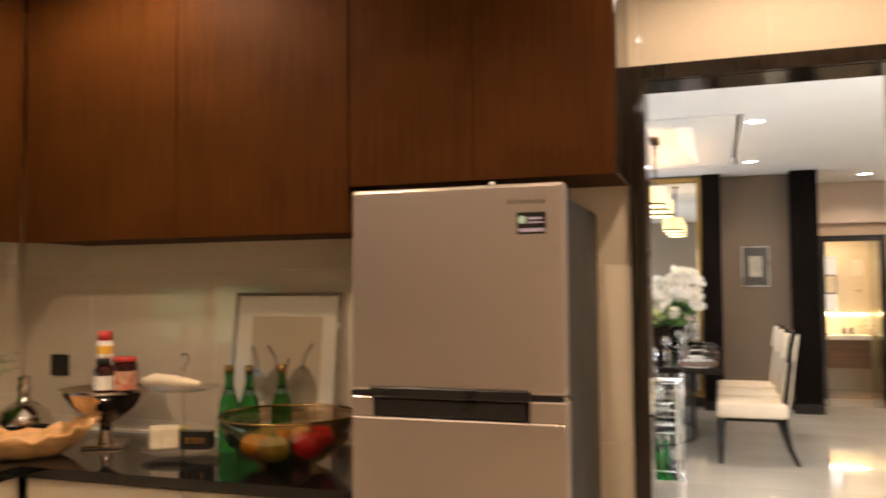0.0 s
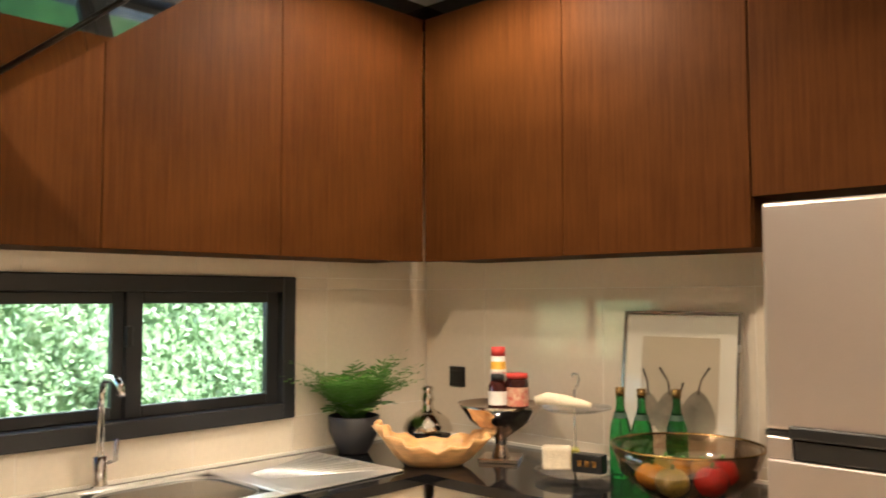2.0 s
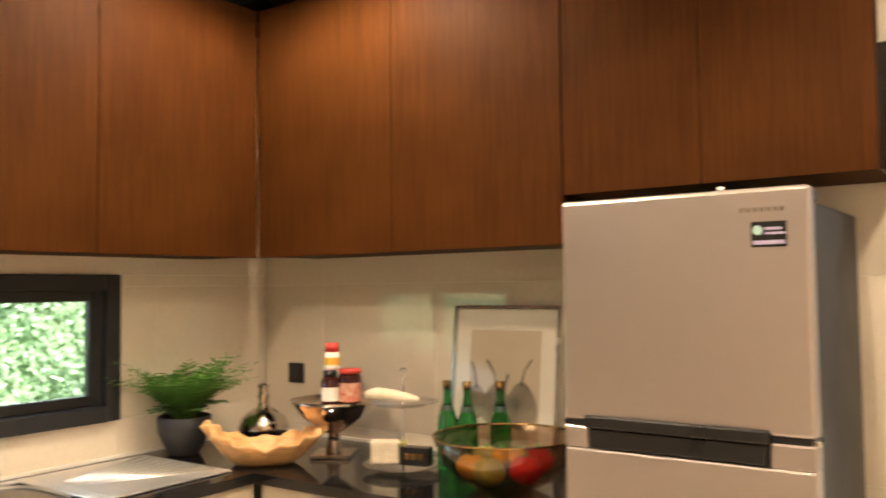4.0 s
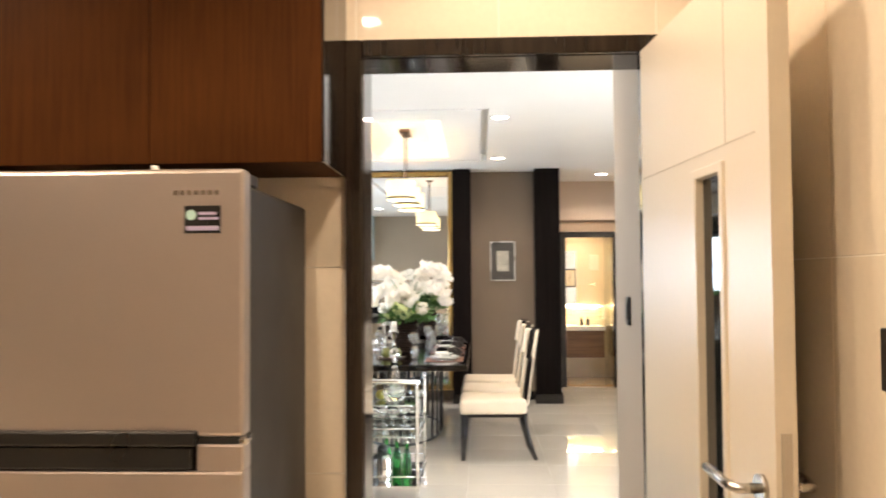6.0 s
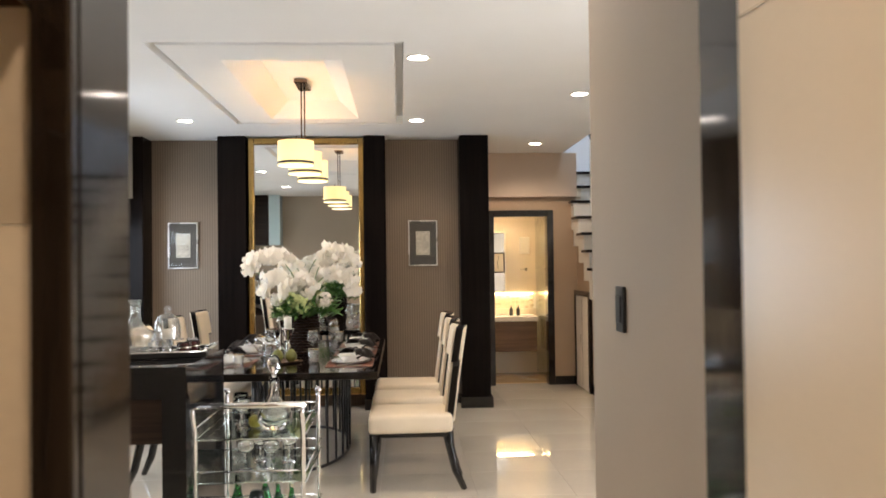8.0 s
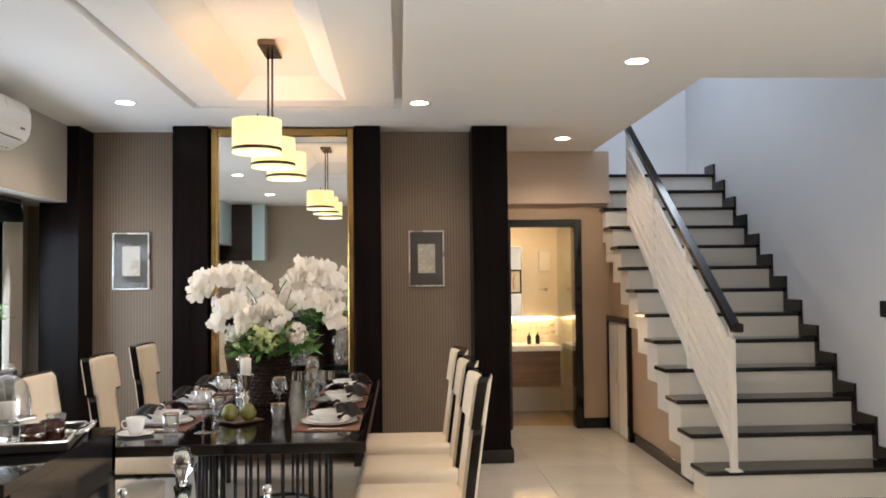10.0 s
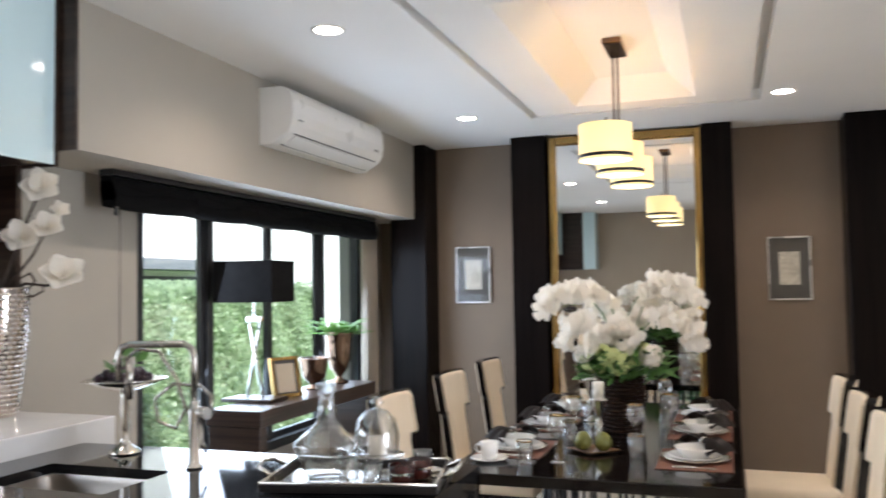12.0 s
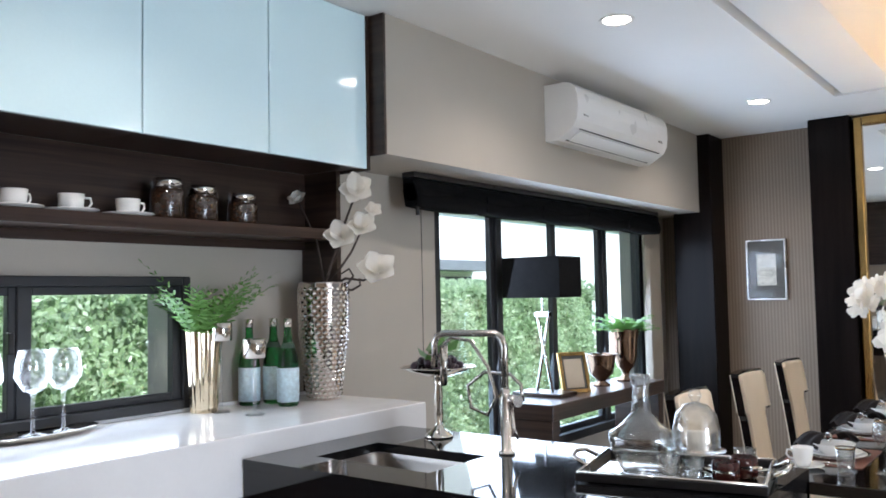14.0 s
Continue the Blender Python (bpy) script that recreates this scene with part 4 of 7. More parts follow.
# ---- kitchen: base units and worktop ----
CZ = 0.82
WT = bm_new()
prism(WT, [(KX + 0.002, KY - 0.002), (-0.885, KY - 0.002), (-0.885, 2.33), (-2.12, 2.33), (-2.12, 1.84), (-2.20, 1.84), (-2.20, 1.30), (-2.12, 1.30), (-2.12, -1.0), (KX + 0.002, -1.0)], CZ - 0.035, CZ, "z")
wt = thing("worktop", (0, 0, 0), "polished black granite L-shaped kitchen worktop", "worktop")
part("slab", WT, M["black_stone"], wt)
part("upstand", boxb(-2.76, -0.886, KY - 0.014, KY - 0.0025, CZ + 0.0005, CZ + 0.012), M["grout"], wt)
part("upstand", boxb(KX + 0.0025, KX + 0.014, -1.0, 2.96, CZ + 0.0005, CZ + 0.012), M["grout"], wt)
for i, (a, b) in enumerate(((-2.12, -1.50), (-1.50, -0.90))):
    ob = thing("base_cabinet", (a, 2.36, 0), "cream lacquered kitchen base cabinet", "cabinet", "kitchen base cabinets")
    part("carcass", boxb(0.001, b - a - 0.001, 0.02, 0.60, 0.10, CZ - 0.037), M["cream_cab"], ob)
    part("door", boxb(0.003, b - a - 0.003, 0, 0.0195, 0.11, CZ - 0.045, 0.002), M["cream_cab"], ob)
    part("plinth", boxb(0.001, b - a - 0.001, 0.06, 0.60, 0, 0.099), M["black_plastic"], ob)
for i, (a, b) in enumerate(((-1.0, -0.2), (-0.2, 0.5), (0.5, 1.15), (1.15, 1.80), (1.80, 2.355))):
    ob = thing("base_cabinet", (-2.15, a, 0), "cream lacquered kitchen base cabinet", "cabinet", "kitchen base cabinets")
    part("carcass", boxb(-0.60, -0.02, 0.001, b - a - 0.001, 0.10, CZ - 0.20 if 0.6 < a < 1.9 else CZ - 0.037), M["cream_cab"], ob)
    part("door", boxb(-0.0195, 0, 0.003, b - a - 0.003, 0.11, CZ - 0.045, 0.002), M["cream_cab"], ob)
    part("plinth", boxb(-0.60, -0.06, 0.001, b - a - 0.001, 0, 0.099), M["black_plastic"], ob)

# sink with ribbed drainer
sink = thing("kitchen_sink", (-2.46, 1.80, CZ), "stainless steel sink with ribbed drainer on worktop", "sink")
sb = bm_new()
for a in ((-0.24, 0.26, -0.54, -0.46), (-0.24, 0.26, -0.005, 0.04), (-0.24, -0.20, -0.46, -0.005), (0.20, 0.26, -0.46, -0.005)):
    box(sb, *a, 0.001, 0.010, 0.003)
part("rim", sb, M["sink_top"], sink)
bowl = bm_new()
NS = 40
rings = []
for (rx, ry, zz) in ((0.20, 0.2275, 0.008), (0.195, 0.22, -0.02), (0.185, 0.21, -0.13), (0.15, 0.17, -0.155), (0.0, 0.0, -0.158)):
    rings.append([bowl.verts.new((0.0 + math.copysign(abs(math.cos(t)) ** 0.55, math.cos(t)) * rx, -0.2325 + math.copysign(abs(math.sin(t)) ** 0.55, math.sin(t)) * ry, zz)) for t in [2 * math.pi * k / NS for k in range(NS)]])
for a, b in zip(rings, rings[1:]):
    for k in range(NS):
        f = bowl.faces.new((a[k], a[(k + 1) % NS], b[(k + 1) % NS], b[k]))
        f.smooth = True
part("bowl", bowl, M["sink_top"], sink)
part("drainer", boxb(-0.24, 0.26, 0.041, 0.50, 0.001, 0.008, 0.003), M["sink_top"], sink)
for k in range(9):
    u = (k - 4) / 4.0
    part("rib", tubeb([(-0.02 + u * 0.05, 0.08, 0.0085), (0.0 + u * 0.20, 0.46, 0.0085)], [0.003, 0.007], 8), M["sink_top"], sink)
tap = thing("kitchen_tap", (-2.70, 1.43, CZ + 0.010), "tall chrome swan-neck kitchen tap", "tap")
part("base", turned([(0, 0), (0.026, 0), (0.026, 0.012), (0.021, 0.02), (0.021, 0.10), (0, 0.10)], 20), M["chrome"], tap)
part("neck", tubeb([(0, 0, 0.10), (0, 0, 0.30), (0.01, 0.0, 0.335), (0.04, 0, 0.352), (0.10, 0, 0.352), (0.13, 0, 0.335), (0.14, 0, 0.30)], 0.012, 14), M["chrome"], tap)
part("lever", tubeb([(0.0, 0.02, 0.075), (0.0, 0.05, 0.08), (0.0, 0.055, 0.15)], 0.007), M["chrome"], tap)

# ---- fridge ----
fr = thing("fridge", (-0.587, 2.254, 0), "two-door silver-grey fridge freezer with black handle strip", "fridge")
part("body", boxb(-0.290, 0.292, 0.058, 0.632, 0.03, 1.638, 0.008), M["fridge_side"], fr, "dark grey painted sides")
up = part("upper_door", boxb(-0.298, 0.298, 0, 0.055, 1.116, 1.667, 0.010, 3), M["steel"], fr)
lo = bm_new()
box(lo, -0.298, 0.298, 0, 0.055, 0.05, 1.048, 0.006, 2)
box(lo, -0.298, -0.236, 0, 0.055, 1.046, 1.102, 0.004)
box(lo, 0.200, 0.298, 0, 0.055, 1.046, 1.102, 0.004)
low = part("lower_door", lo, M["steel"], fr)
part("handle_recess", boxb(-0.236, 0.200, 0.012, 0.055, 1.048, 1.102), M["black_plastic"], low, "black recessed handle")
part("handle_lip", boxb(-0.240, 0.204, -0.014, 0.012, 1.100, 1.131, 0.005, 2), M["black_plastic"], up)
part("handle_grip", boxb(-0.228, 0.192, -0.004, 0.004, 1.052, 1.098, 0.003), M["black_plastic"], low)
part("gap_strip", boxb(-0.300, 0.302, 0.004, 0.056, 1.1025, 1.1155), M["black_plastic"], fr)
part("gap_cap", boxb(0.288, 0.306, -0.003, 0.03, 1.101, 1.117, 0.004), M["chrome"], fr)
stk = part("energy_sticker", boxb(0.174, 0.250, -0.0009, -0.0003, 1.533, 1.590), M["black_plastic"], up, "small black sticker with pale bars")
M["sticker_bar"] = mat("pale violet print", (0.45, 0.40, 0.60), rough=0.4)
M["sticker_mark"] = mat("pale teal print", (0.45, 0.68, 0.62), rough=0.4)
part("print_mark", tubeb([(0.188, -0.0010, 1.571), (0.188, -0.0013, 1.571)], 0.011, 16), M["sticker_mark"], stk)
part("print_bar", boxb(0.204, 0.240, -0.0013, -0.0010, 1.571, 1.577), M["sticker_bar"], stk)
part("print_bar", boxb(0.204, 0.246, -0.0013, -0.0010, 1.561, 1.566), M["sticker_bar"], stk)
part("print_bar", boxb(0.178, 0.246, -0.0013, -0.0010, 1.539, 1.548), M["sticker_bar"], stk)
for k in range(7):
    part("badge_bar", boxb(0.150 + k * 0.0145, 0.160 + k * 0.0145, -0.0012, -0.0003, 1.612, 1.622), M["satin"], up)
part("hinge_cap", boxb(0.21, 0.285, 0.060, 0.16, 1.6385, 1.668, 0.005), M["fridge_side"], fr)
part("top_knob", turned([(0, 1.6675), (0.008, 1.6675), (0.008, 1.677), (0, 1.679)], 12, 0.10, 0.03, 0), M["porcelain"], fr)
part("foot", boxb(-0.28, -0.24, 0.05, 0.10, 0, 0.052), M["black_plastic"], fr)
part("foot", boxb(0.24, 0.28, 0.05, 0.10, 0, 0.052), M["black_plastic"], fr)


# ---- kitchen: things on the worktop ----
def bottle(loc, lab, m, cap="gold", s=1.0, label_m=None, zl=(0.06, 0.14), group="green bottles"):
    ob = thing("glass_bottle", loc, lab, "bottle", group)
    out = [(0, 0.0), (0.033, 0.0), (0.036, 0.006), (0.037, 0.13), (0.033, 0.17), (0.018, 0.215), (0.0135, 0.24), (0.0135, 0.285), (0.0, 0.285)]
    part("glass_body", turned([(r * s, z * s) for r, z in out], 24), M[m], ob)
    part("cap", turned([(0.0142 * s, 0.268 * s), (0.0155 * s, 0.268 * s), (0.0155 * s, 0.296 * s), (0, 0.298 * s)], 18), M[cap], ob)
    if label_m:
        part("paper_label", turned([(0.0375 * s, zl[0] * s), (0.0378 * s, zl[0] * s), (0.0378 * s, zl[1] * s), (0.0375 * s, zl[1] * s)], 24), M[label_m], ob)
    part("neck_label", turned([(0.0255 * s, 0.196 * s), (0.0200 * s, 0.214 * s)], 20), M["label_dark"], ob)
    return ob


M["label_dark"] = mat("dark green paper", (0.03, 0.07, 0.04), rough=0.6)
M["label_blue"] = mat("pale blue paper label", (0.52, 0.66, 0.72), rough=0.6, scale=50, var=0.2)
M["terra"] = mat("orange-brown carved wood", (0.70, 0.40, 0.16), rough=0.38, scale=9, fine=60, var=0.25, bump=0.2, stretch=(1, 4, 6))
M["red"] = mat("red pepper skin", (0.46, 0.02, 0.015), rough=0.15, var=0.2)
M["yellow"] = mat("yellow pepper skin", (0.62, 0.33, 0.035), rough=0.2, var=0.2)
M["limeg"] = mat("yellow-green gourd skin", (0.34, 0.31, 0.055), rough=0.35, var=0.25, scale=20)
M["cream"] = mat("cream pastry", (0.70, 0.60, 0.44), rough=0.8, scale=14, var=0.15, bump=0.3)
M["sauce"] = mat("dark sauce in glass", (0.035, 0.008, 0.006), rough=0.08, var=0.2)
M["jam"] = mat("red jam label", (0.45, 0.05, 0.035), rough=0.35, scale=40, fine=90, second=(0.62, 0.45, 0.30))
M["label_white"] = mat("white and red label", (0.75, 0.70, 0.62), rough=0.5)
M["print_red"] = mat("red print", (0.50, 0.04, 0.03), rough=0.5)
M["print_yellow"] = mat("yellow print", (0.75, 0.42, 0.05), rough=0.5)
M["pot_grey"] = mat("matt charcoal ceramic", (0.035, 0.035, 0.038), rough=0.45, var=0.1)
M["smoke"] = pane_glass("smoky brown glass", (0.80, 0.69, 0.60), 0.2, 3.0)
M["chrome_dark"] = mat("dark smoked chrome", (0.58, 0.50, 0.45), rough=0.05, metal=1.0, var=0.03, bump=0.0)
rnd = random.Random(7)


def fronds(bm, n, length, spread, r=random.Random(3), z0=0.0, width=0.012, droop=0.5, base=0.03, leafy=0.22):
    """Feathery leaves: many small leaflets along curved ribs."""
    for k in range(n):
        a = 2 * math.pi * k / n + r.uniform(-0.3, 0.3)
        ln = length * r.uniform(0.65, 1.1)
        lean = spread * r.uniform(0.35, 1.0)
        prev = Vector((math.cos(a) * base * r.random(), math.sin(a) * base * r.random(), z0))
        d = Vector((math.cos(a) * lean, math.sin(a) * lean, 1.0)).normalized()
        steps = 12
        for s in range(steps):
            d = (d + Vector((math.cos(a) * 0.05, math.sin(a) * 0.05, -droop * 0.12))).normalized()
            nxt = prev + d * ln / steps
            side = d.cross(Vector((0, 0, 1)))
            side = side.normalized() if side.length > 1e-3 else Vector((1, 0, 0))
            w = ln * leafy * math.sin(math.pi * min(1, (s + 1.5) / (steps + 1))) + 0.006
            for sg in (-1, 1):
                tip = prev + side * sg * w + d * ln * 0.06 + Vector((0, 0, r.uniform(-0.01, 0.01)))
                c = (prev + tip) / 2 + d * width
                e = (prev + tip) / 2 - d * width * 0.6
                bm.faces.new([bm.verts.new(v) for v in (prev, e, tip, c)])
            prev = nxt
    return bm


# fern in a charcoal pot
pl = thing("potted_fern", (-2.62, 2.42, CZ), "green fern in a matt charcoal pot", "plant")
part("pot", turned([(0, 0), (0.055, 0), (0.06, 0.01), (0.072, 0.03), (0.098, 0.085), (0.103, 0.145), (0.098, 0.148), (0.092, 0.13), (0, 0.12)], 32), M["pot_grey"], pl)
part("foliage", fronds(bm_new(), 90, 0.34, 0.6, random.Random(5), 0.13, 0.008), M["fern"], pl, "feathery green fern leaves")
part("foliage", fronds(bm_new(), 16, 0.17, 1.2, random.Random(6), 0.14, 0.016), M["leaf"], pl, "broad pale green leaves")

# carved boat-shaped bowl
bo = thing("carved_bowl", (-2.21, 2.46, CZ), "carved orange-brown wooden leaf-shaped bowl", "bowl", rz=48)
bb = bm_new()
outer, inner = [], []
N = 48
for lev in range(7):
    f = lev / 6
    ro, ri = [], []
    for k in range(N):
        t = 2 * math.pi * k / N
        rx, ry = 0.10 + 0.12 * f ** 0.7, 0.06 + 0.075 * f ** 0.7
        wob = 1 + 0.07 * f * math.sin(t * 13 + lev * 0.4)
        zz = 0.112 * f * (0.68 + 0.42 * abs(math.cos(t)) ** 1.6) + 0.009 * f * math.sin(t * 13) + 0.035 * f * max(0.0, -math.cos(t)) ** 3
        ro.append(bb.verts.new((rx * wob * math.cos(t), ry * wob * math.sin(t), zz)))
        ri.append(bb.verts.new((rx * wob * math.cos(t) * 0.93, ry * wob * math.sin(t) * 0.90, zz + 0.006 * (1 - f) + (0.006 if lev == 0 else 0))))
    outer.append(ro)
    inner.append(ri)
for R, flip in ((outer, False), (inner, True)):
    for a, b in zip(R, R[1:]):
        for k in range(N):
            q = (a[k], a[(k + 1) % N], b[(k + 1) % N], b[k])
            f = bb.faces.new(q if not flip else q[::-1])
            f.smooth = True
for k in range(N):
    bb.faces.new((outer[-1][k], outer[-1][(k + 1) % N], inner[-1][(k + 1) % N], inner[-1][k]))
bb.faces.new(list(reversed(outer[0])))
bb.faces.new(inner[0])
part("bowl_shell", bb, M["terra"], bo)

# silver gourd-shaped bottle
gv = thing("gourd_vase", (-2.50, 2.72, CZ), "polished silver gourd-shaped vase with narrow neck", "vase")
part("vase_body", turned([(0, 0), (0.05, 0), (0.09, 0.03), (0.105, 0.07), (0.09, 0.11), (0.05, 0.14), (0.026, 0.155), (0.022, 0.18), (0.028, 0.195), (0.022, 0.21), (0.020, 0.225), (0.026, 0.24), (0.012, 0.25), (0, 0.25)], 36), M["silver"], gv)

# pedestal bowl with jars
pb = thing("pedestal_bowl", (-2.09, 2.70, CZ), "dark mirror-chrome pedestal bowl on a square foot", "bowl", rz=30)
part("foot", boxb(-0.075, 0.075, -0.075, 0.075, 0, 0.016, 0.003), M["chrome_dark"], pb)
part("cup", turned([(0.035, 0.0165), (0.03, 0.03), (0.022, 0.05), (0.022, 0.085), (0.06, 0.11), (0.118, 0.15), (0.155, 0.20), (0.163, 0.215), (0.159, 0.213), (0.148, 0.198), (0, 0.198)], 40), M["chrome_dark"], pb)
zt = CZ + 0.199
jb = thing("sauce_bottle", (-2.13, 2.735, zt), "tall white and yellow labelled sauce bottle", "bottle")
part("label_sleeve", turned([(0, 0), (0.030, 0), (0.032, 0.01), (0.031, 0.13), (0.026, 0.19), (0.0, 0.19)], 24), M["label_white"], jb)
part("yellow_band", turned([(0.0305, 0.140), (0.0292, 0.158), (0.0285, 0.170)], 24), M["print_yellow"], jb)
part("red_band", turned([(0.0325, 0.045), (0.0325, 0.06)], 24), M["print_red"], jb)
part("cap", turned([(0.0265, 0.191), (0.027, 0.191), (0.027, 0.225), (0, 0.226)], 20), M["print_red"], jb)
tx = bpy.data.curves.new("label_text", "FONT")
tx.body, tx.size, tx.extrude, tx.align_x = "CAT", 0.026, 0.0004, "CENTER"
tob = new("label_text", tx)
tob.parent = jb
tob.matrix_basis = pose(0.0226, -0.0251, 0.112, 90, 0, 42)
tx.materials.append(M["print_red"])
j2 = thing("sauce_jar", (-2.075, 2.665, zt), "small dark sauce jar with pale label", "jar")
part("jar_glass", turned([(0, 0), (0.033, 0), (0.035, 0.007), (0.035, 0.085), (0.024, 0.105), (0.0, 0.105)], 22), M["sauce"], j2)
part("lid", turned([(0.0245, 0.1055), (0.026, 0.1055), (0.026, 0.128), (0, 0.129)], 22), M["black_plastic"], j2)
part("paper_label", turned([(0.0354, 0.015), (0.0356, 0.066)], 22), M["label_white"], j2)
j3 = thing("jam_jar", (-2.03, 2.725, zt), "red jam jar with fruit label", "jar")
part("jar_glass", turned([(0, 0), (0.042, 0), (0.044, 0.007), (0.044, 0.10), (0.039, 0.112), (0.0, 0.112)], 24), M["sauce"], j3)
part("paper_label", turned([(0.0445, 0.010), (0.0447, 0.080)], 24), M["jam"], j3)
part("lid", turned([(0.0405, 0.1125), (0.042, 0.1125), (0.042, 0.130), (0, 0.131)], 24), M["print_red"], j3)

# two-tier glass stand with cakes and napkin
ts = thing("cake_stand", (-1.71, 2.64, CZ), "two-tier glass cake stand with chrome stem", "cake stand")
for r, z in ((0.14, 0.012), (0.125, 0.225)):
    part("plate", turned([(0, z), (r * 0.7, z), (r, z + 0.012), (r, z + 0.016), (r * 0.7, z + 0.005), (0, z + 0.005)], 36), M["glass"], ts)
part("stem", tubeb([(0, 0, 0.0), (0, 0, 0.30)], 0.004), M["chrome"], ts)
part("hook", tubeb([(0, 0, 0.30), (0.012, 0, 0.315), (0.02, 0, 0.335), (0.012, 0, 0.352), (-0.004, 0, 0.352), (-0.012, 0, 0.342)], 0.004), M["chrome"], ts)
cl = thing("folded_cloth", (-1.75, 2.63, CZ + 0.242), "rolled cream cloth on the glass stand", "cloth", rz=20)
part("roll", tubeb([(-0.10, 0, 0.012), (-0.06, 0.005, 0.020), (0.0, 0, 0.017), (0.06, -0.005, 0.010), (0.10, -0.01, 0.006)], [0.016, 0.022, 0.020, 0.015, 0.008], 14), M["cream"], cl)
cb_ = thing("wrapped_cake", (-1.765, 2.61, CZ + 0.028), "cream cake block in paper wrapping", "cake", rz=35)
part("block", boxb(-0.05, 0.05, -0.035, 0.035, 0, 0.075, 0.008, 2), M["cream"], cb_)
part("wrapper", boxb(0.0505, 0.078, -0.034, 0.034, 0, 0.07, 0.005), M["limeg"], cb_)
tb = thing("tea_box", (-1.645, 2.63, CZ + 0.028), "small black box with gold print", "box", rz=12)
part("carton", boxb(-0.055, 0.055, -0.022, 0.022, 0, 0.062, 0.002), M["black_plastic"], tb)
for k in range(3):
    part("gold_print", boxb(-0.035 + k * 0.026, -0.018 + k * 0.026, -0.0228, -0.0222, 0.02, 0.042), M["gold"], tb)

for x, y in ((-1.600, 2.755), (-1.520, 2.760), (-1.425, 2.825)):
    bottle((x, y, CZ), "green glass mineral water bottle on the worktop", "glass_green", s=1.03)

fb = thing("fruit_bowl", (-1.272, 2.600, CZ), "large smoky glass bowl of peppers and fruit", "bowl")
part("bowl_glass", turned([(0, 0), (0.08, 0.0), (0.15, 0.035), (0.20, 0.085), (0.228, 0.165), (0.224, 0.166), (0.195, 0.088), (0.145, 0.042), (0.08, 0.008), (0, 0.008)], 48), M["smoke"], fb)
part("rim", turned([(0.224, 0.163), (0.230, 0.165), (0.228, 0.170), (0.223, 0.168), (0.224, 0.163)], 48), M["gold"], fb)


def pepper(x, y, z, r, m, lab, kind_name, lobes=4, squash=0.9):
    ob = thing(kind_name, (x, y, z), lab, "fruit", "fruit in the bowl", rz=rnd.uniform(0, 90))
    bm = bm_new()
    N, K = 28, 14
    rows = []
    for j in range(K + 1):
        p = math.pi * j / K
        row = []
        for k in range(N):
            t = 2 * math.pi * k / N
            rr = r * math.sin(p) * (1 + 0.07 * math.cos(lobes * t)) + 1e-4
            zz = r * squash * (1 - math.cos(p)) - (0.15 * r * math.exp(-(math.sin(p) / 0.35) ** 2) if j > K / 2 else 0)
            row.append(bm.verts.new((rr * math.cos(t), rr * math.sin(t), zz)))
        rows.append(row)
    for a, b in zip(rows, rows[1:]):
        for k in range(N):
            f = bm.faces.new((a[k], a[(k + 1) % N], b[(k + 1) % N], b[k]))
            f.smooth = True
    part("skin", bm, M[m], ob)
    part("stalk", tubeb([(0, 0, r * squash * 1.80), (0.004, 0, r * squash * 2.2)], 0.005), M["leaf"], ob)


for a in ((-1.36, 2.54, 0.03, 0.052, "yellow", "yellow bell pepper in the glass bowl", "yellow_pepper"), (-1.27, 2.50, 0.028, 0.055, "limeg", "striped yellow-green gourd in the glass bowl", "gourd"),
          (-1.17, 2.55, 0.035, 0.058, "red", "shiny red bell pepper in the glass bowl", "red_pepper"), (-1.20, 2.68, 0.04, 0.055, "red", "shiny red bell pepper in the glass bowl", "red_pepper"),
          (-1.38, 2.66, 0.045, 0.045, "limeg", "striped yellow-green gourd in the glass bowl", "gourd"), (-1.30, 2.62, 0.065, 0.036, "yellow", "orange yellow tangerine in the glass bowl", "tangerine"), (-1.235, 2.615, 0.075, 0.034, "yellow", "orange yellow tangerine in the glass bowl", "tangerine")):
    pepper(a[0], a[1], CZ + a[2], a[3] * 0.88, *a[4:])

# leaning picture of pears
pic = thing("pear_picture", (-1.472, 2.893, CZ), "pale print of grey pears in thin silver frame", "picture")
PW, PH = 0.212, 0.556
tilt = Matrix.Rotation(radians(-7), 4, "X")


def leaning(name, bm, m, lab=""):
    bmesh.ops.transform(bm, matrix=tilt, verts=bm.verts)
    return part(name, bm, M[m], pic, lab)


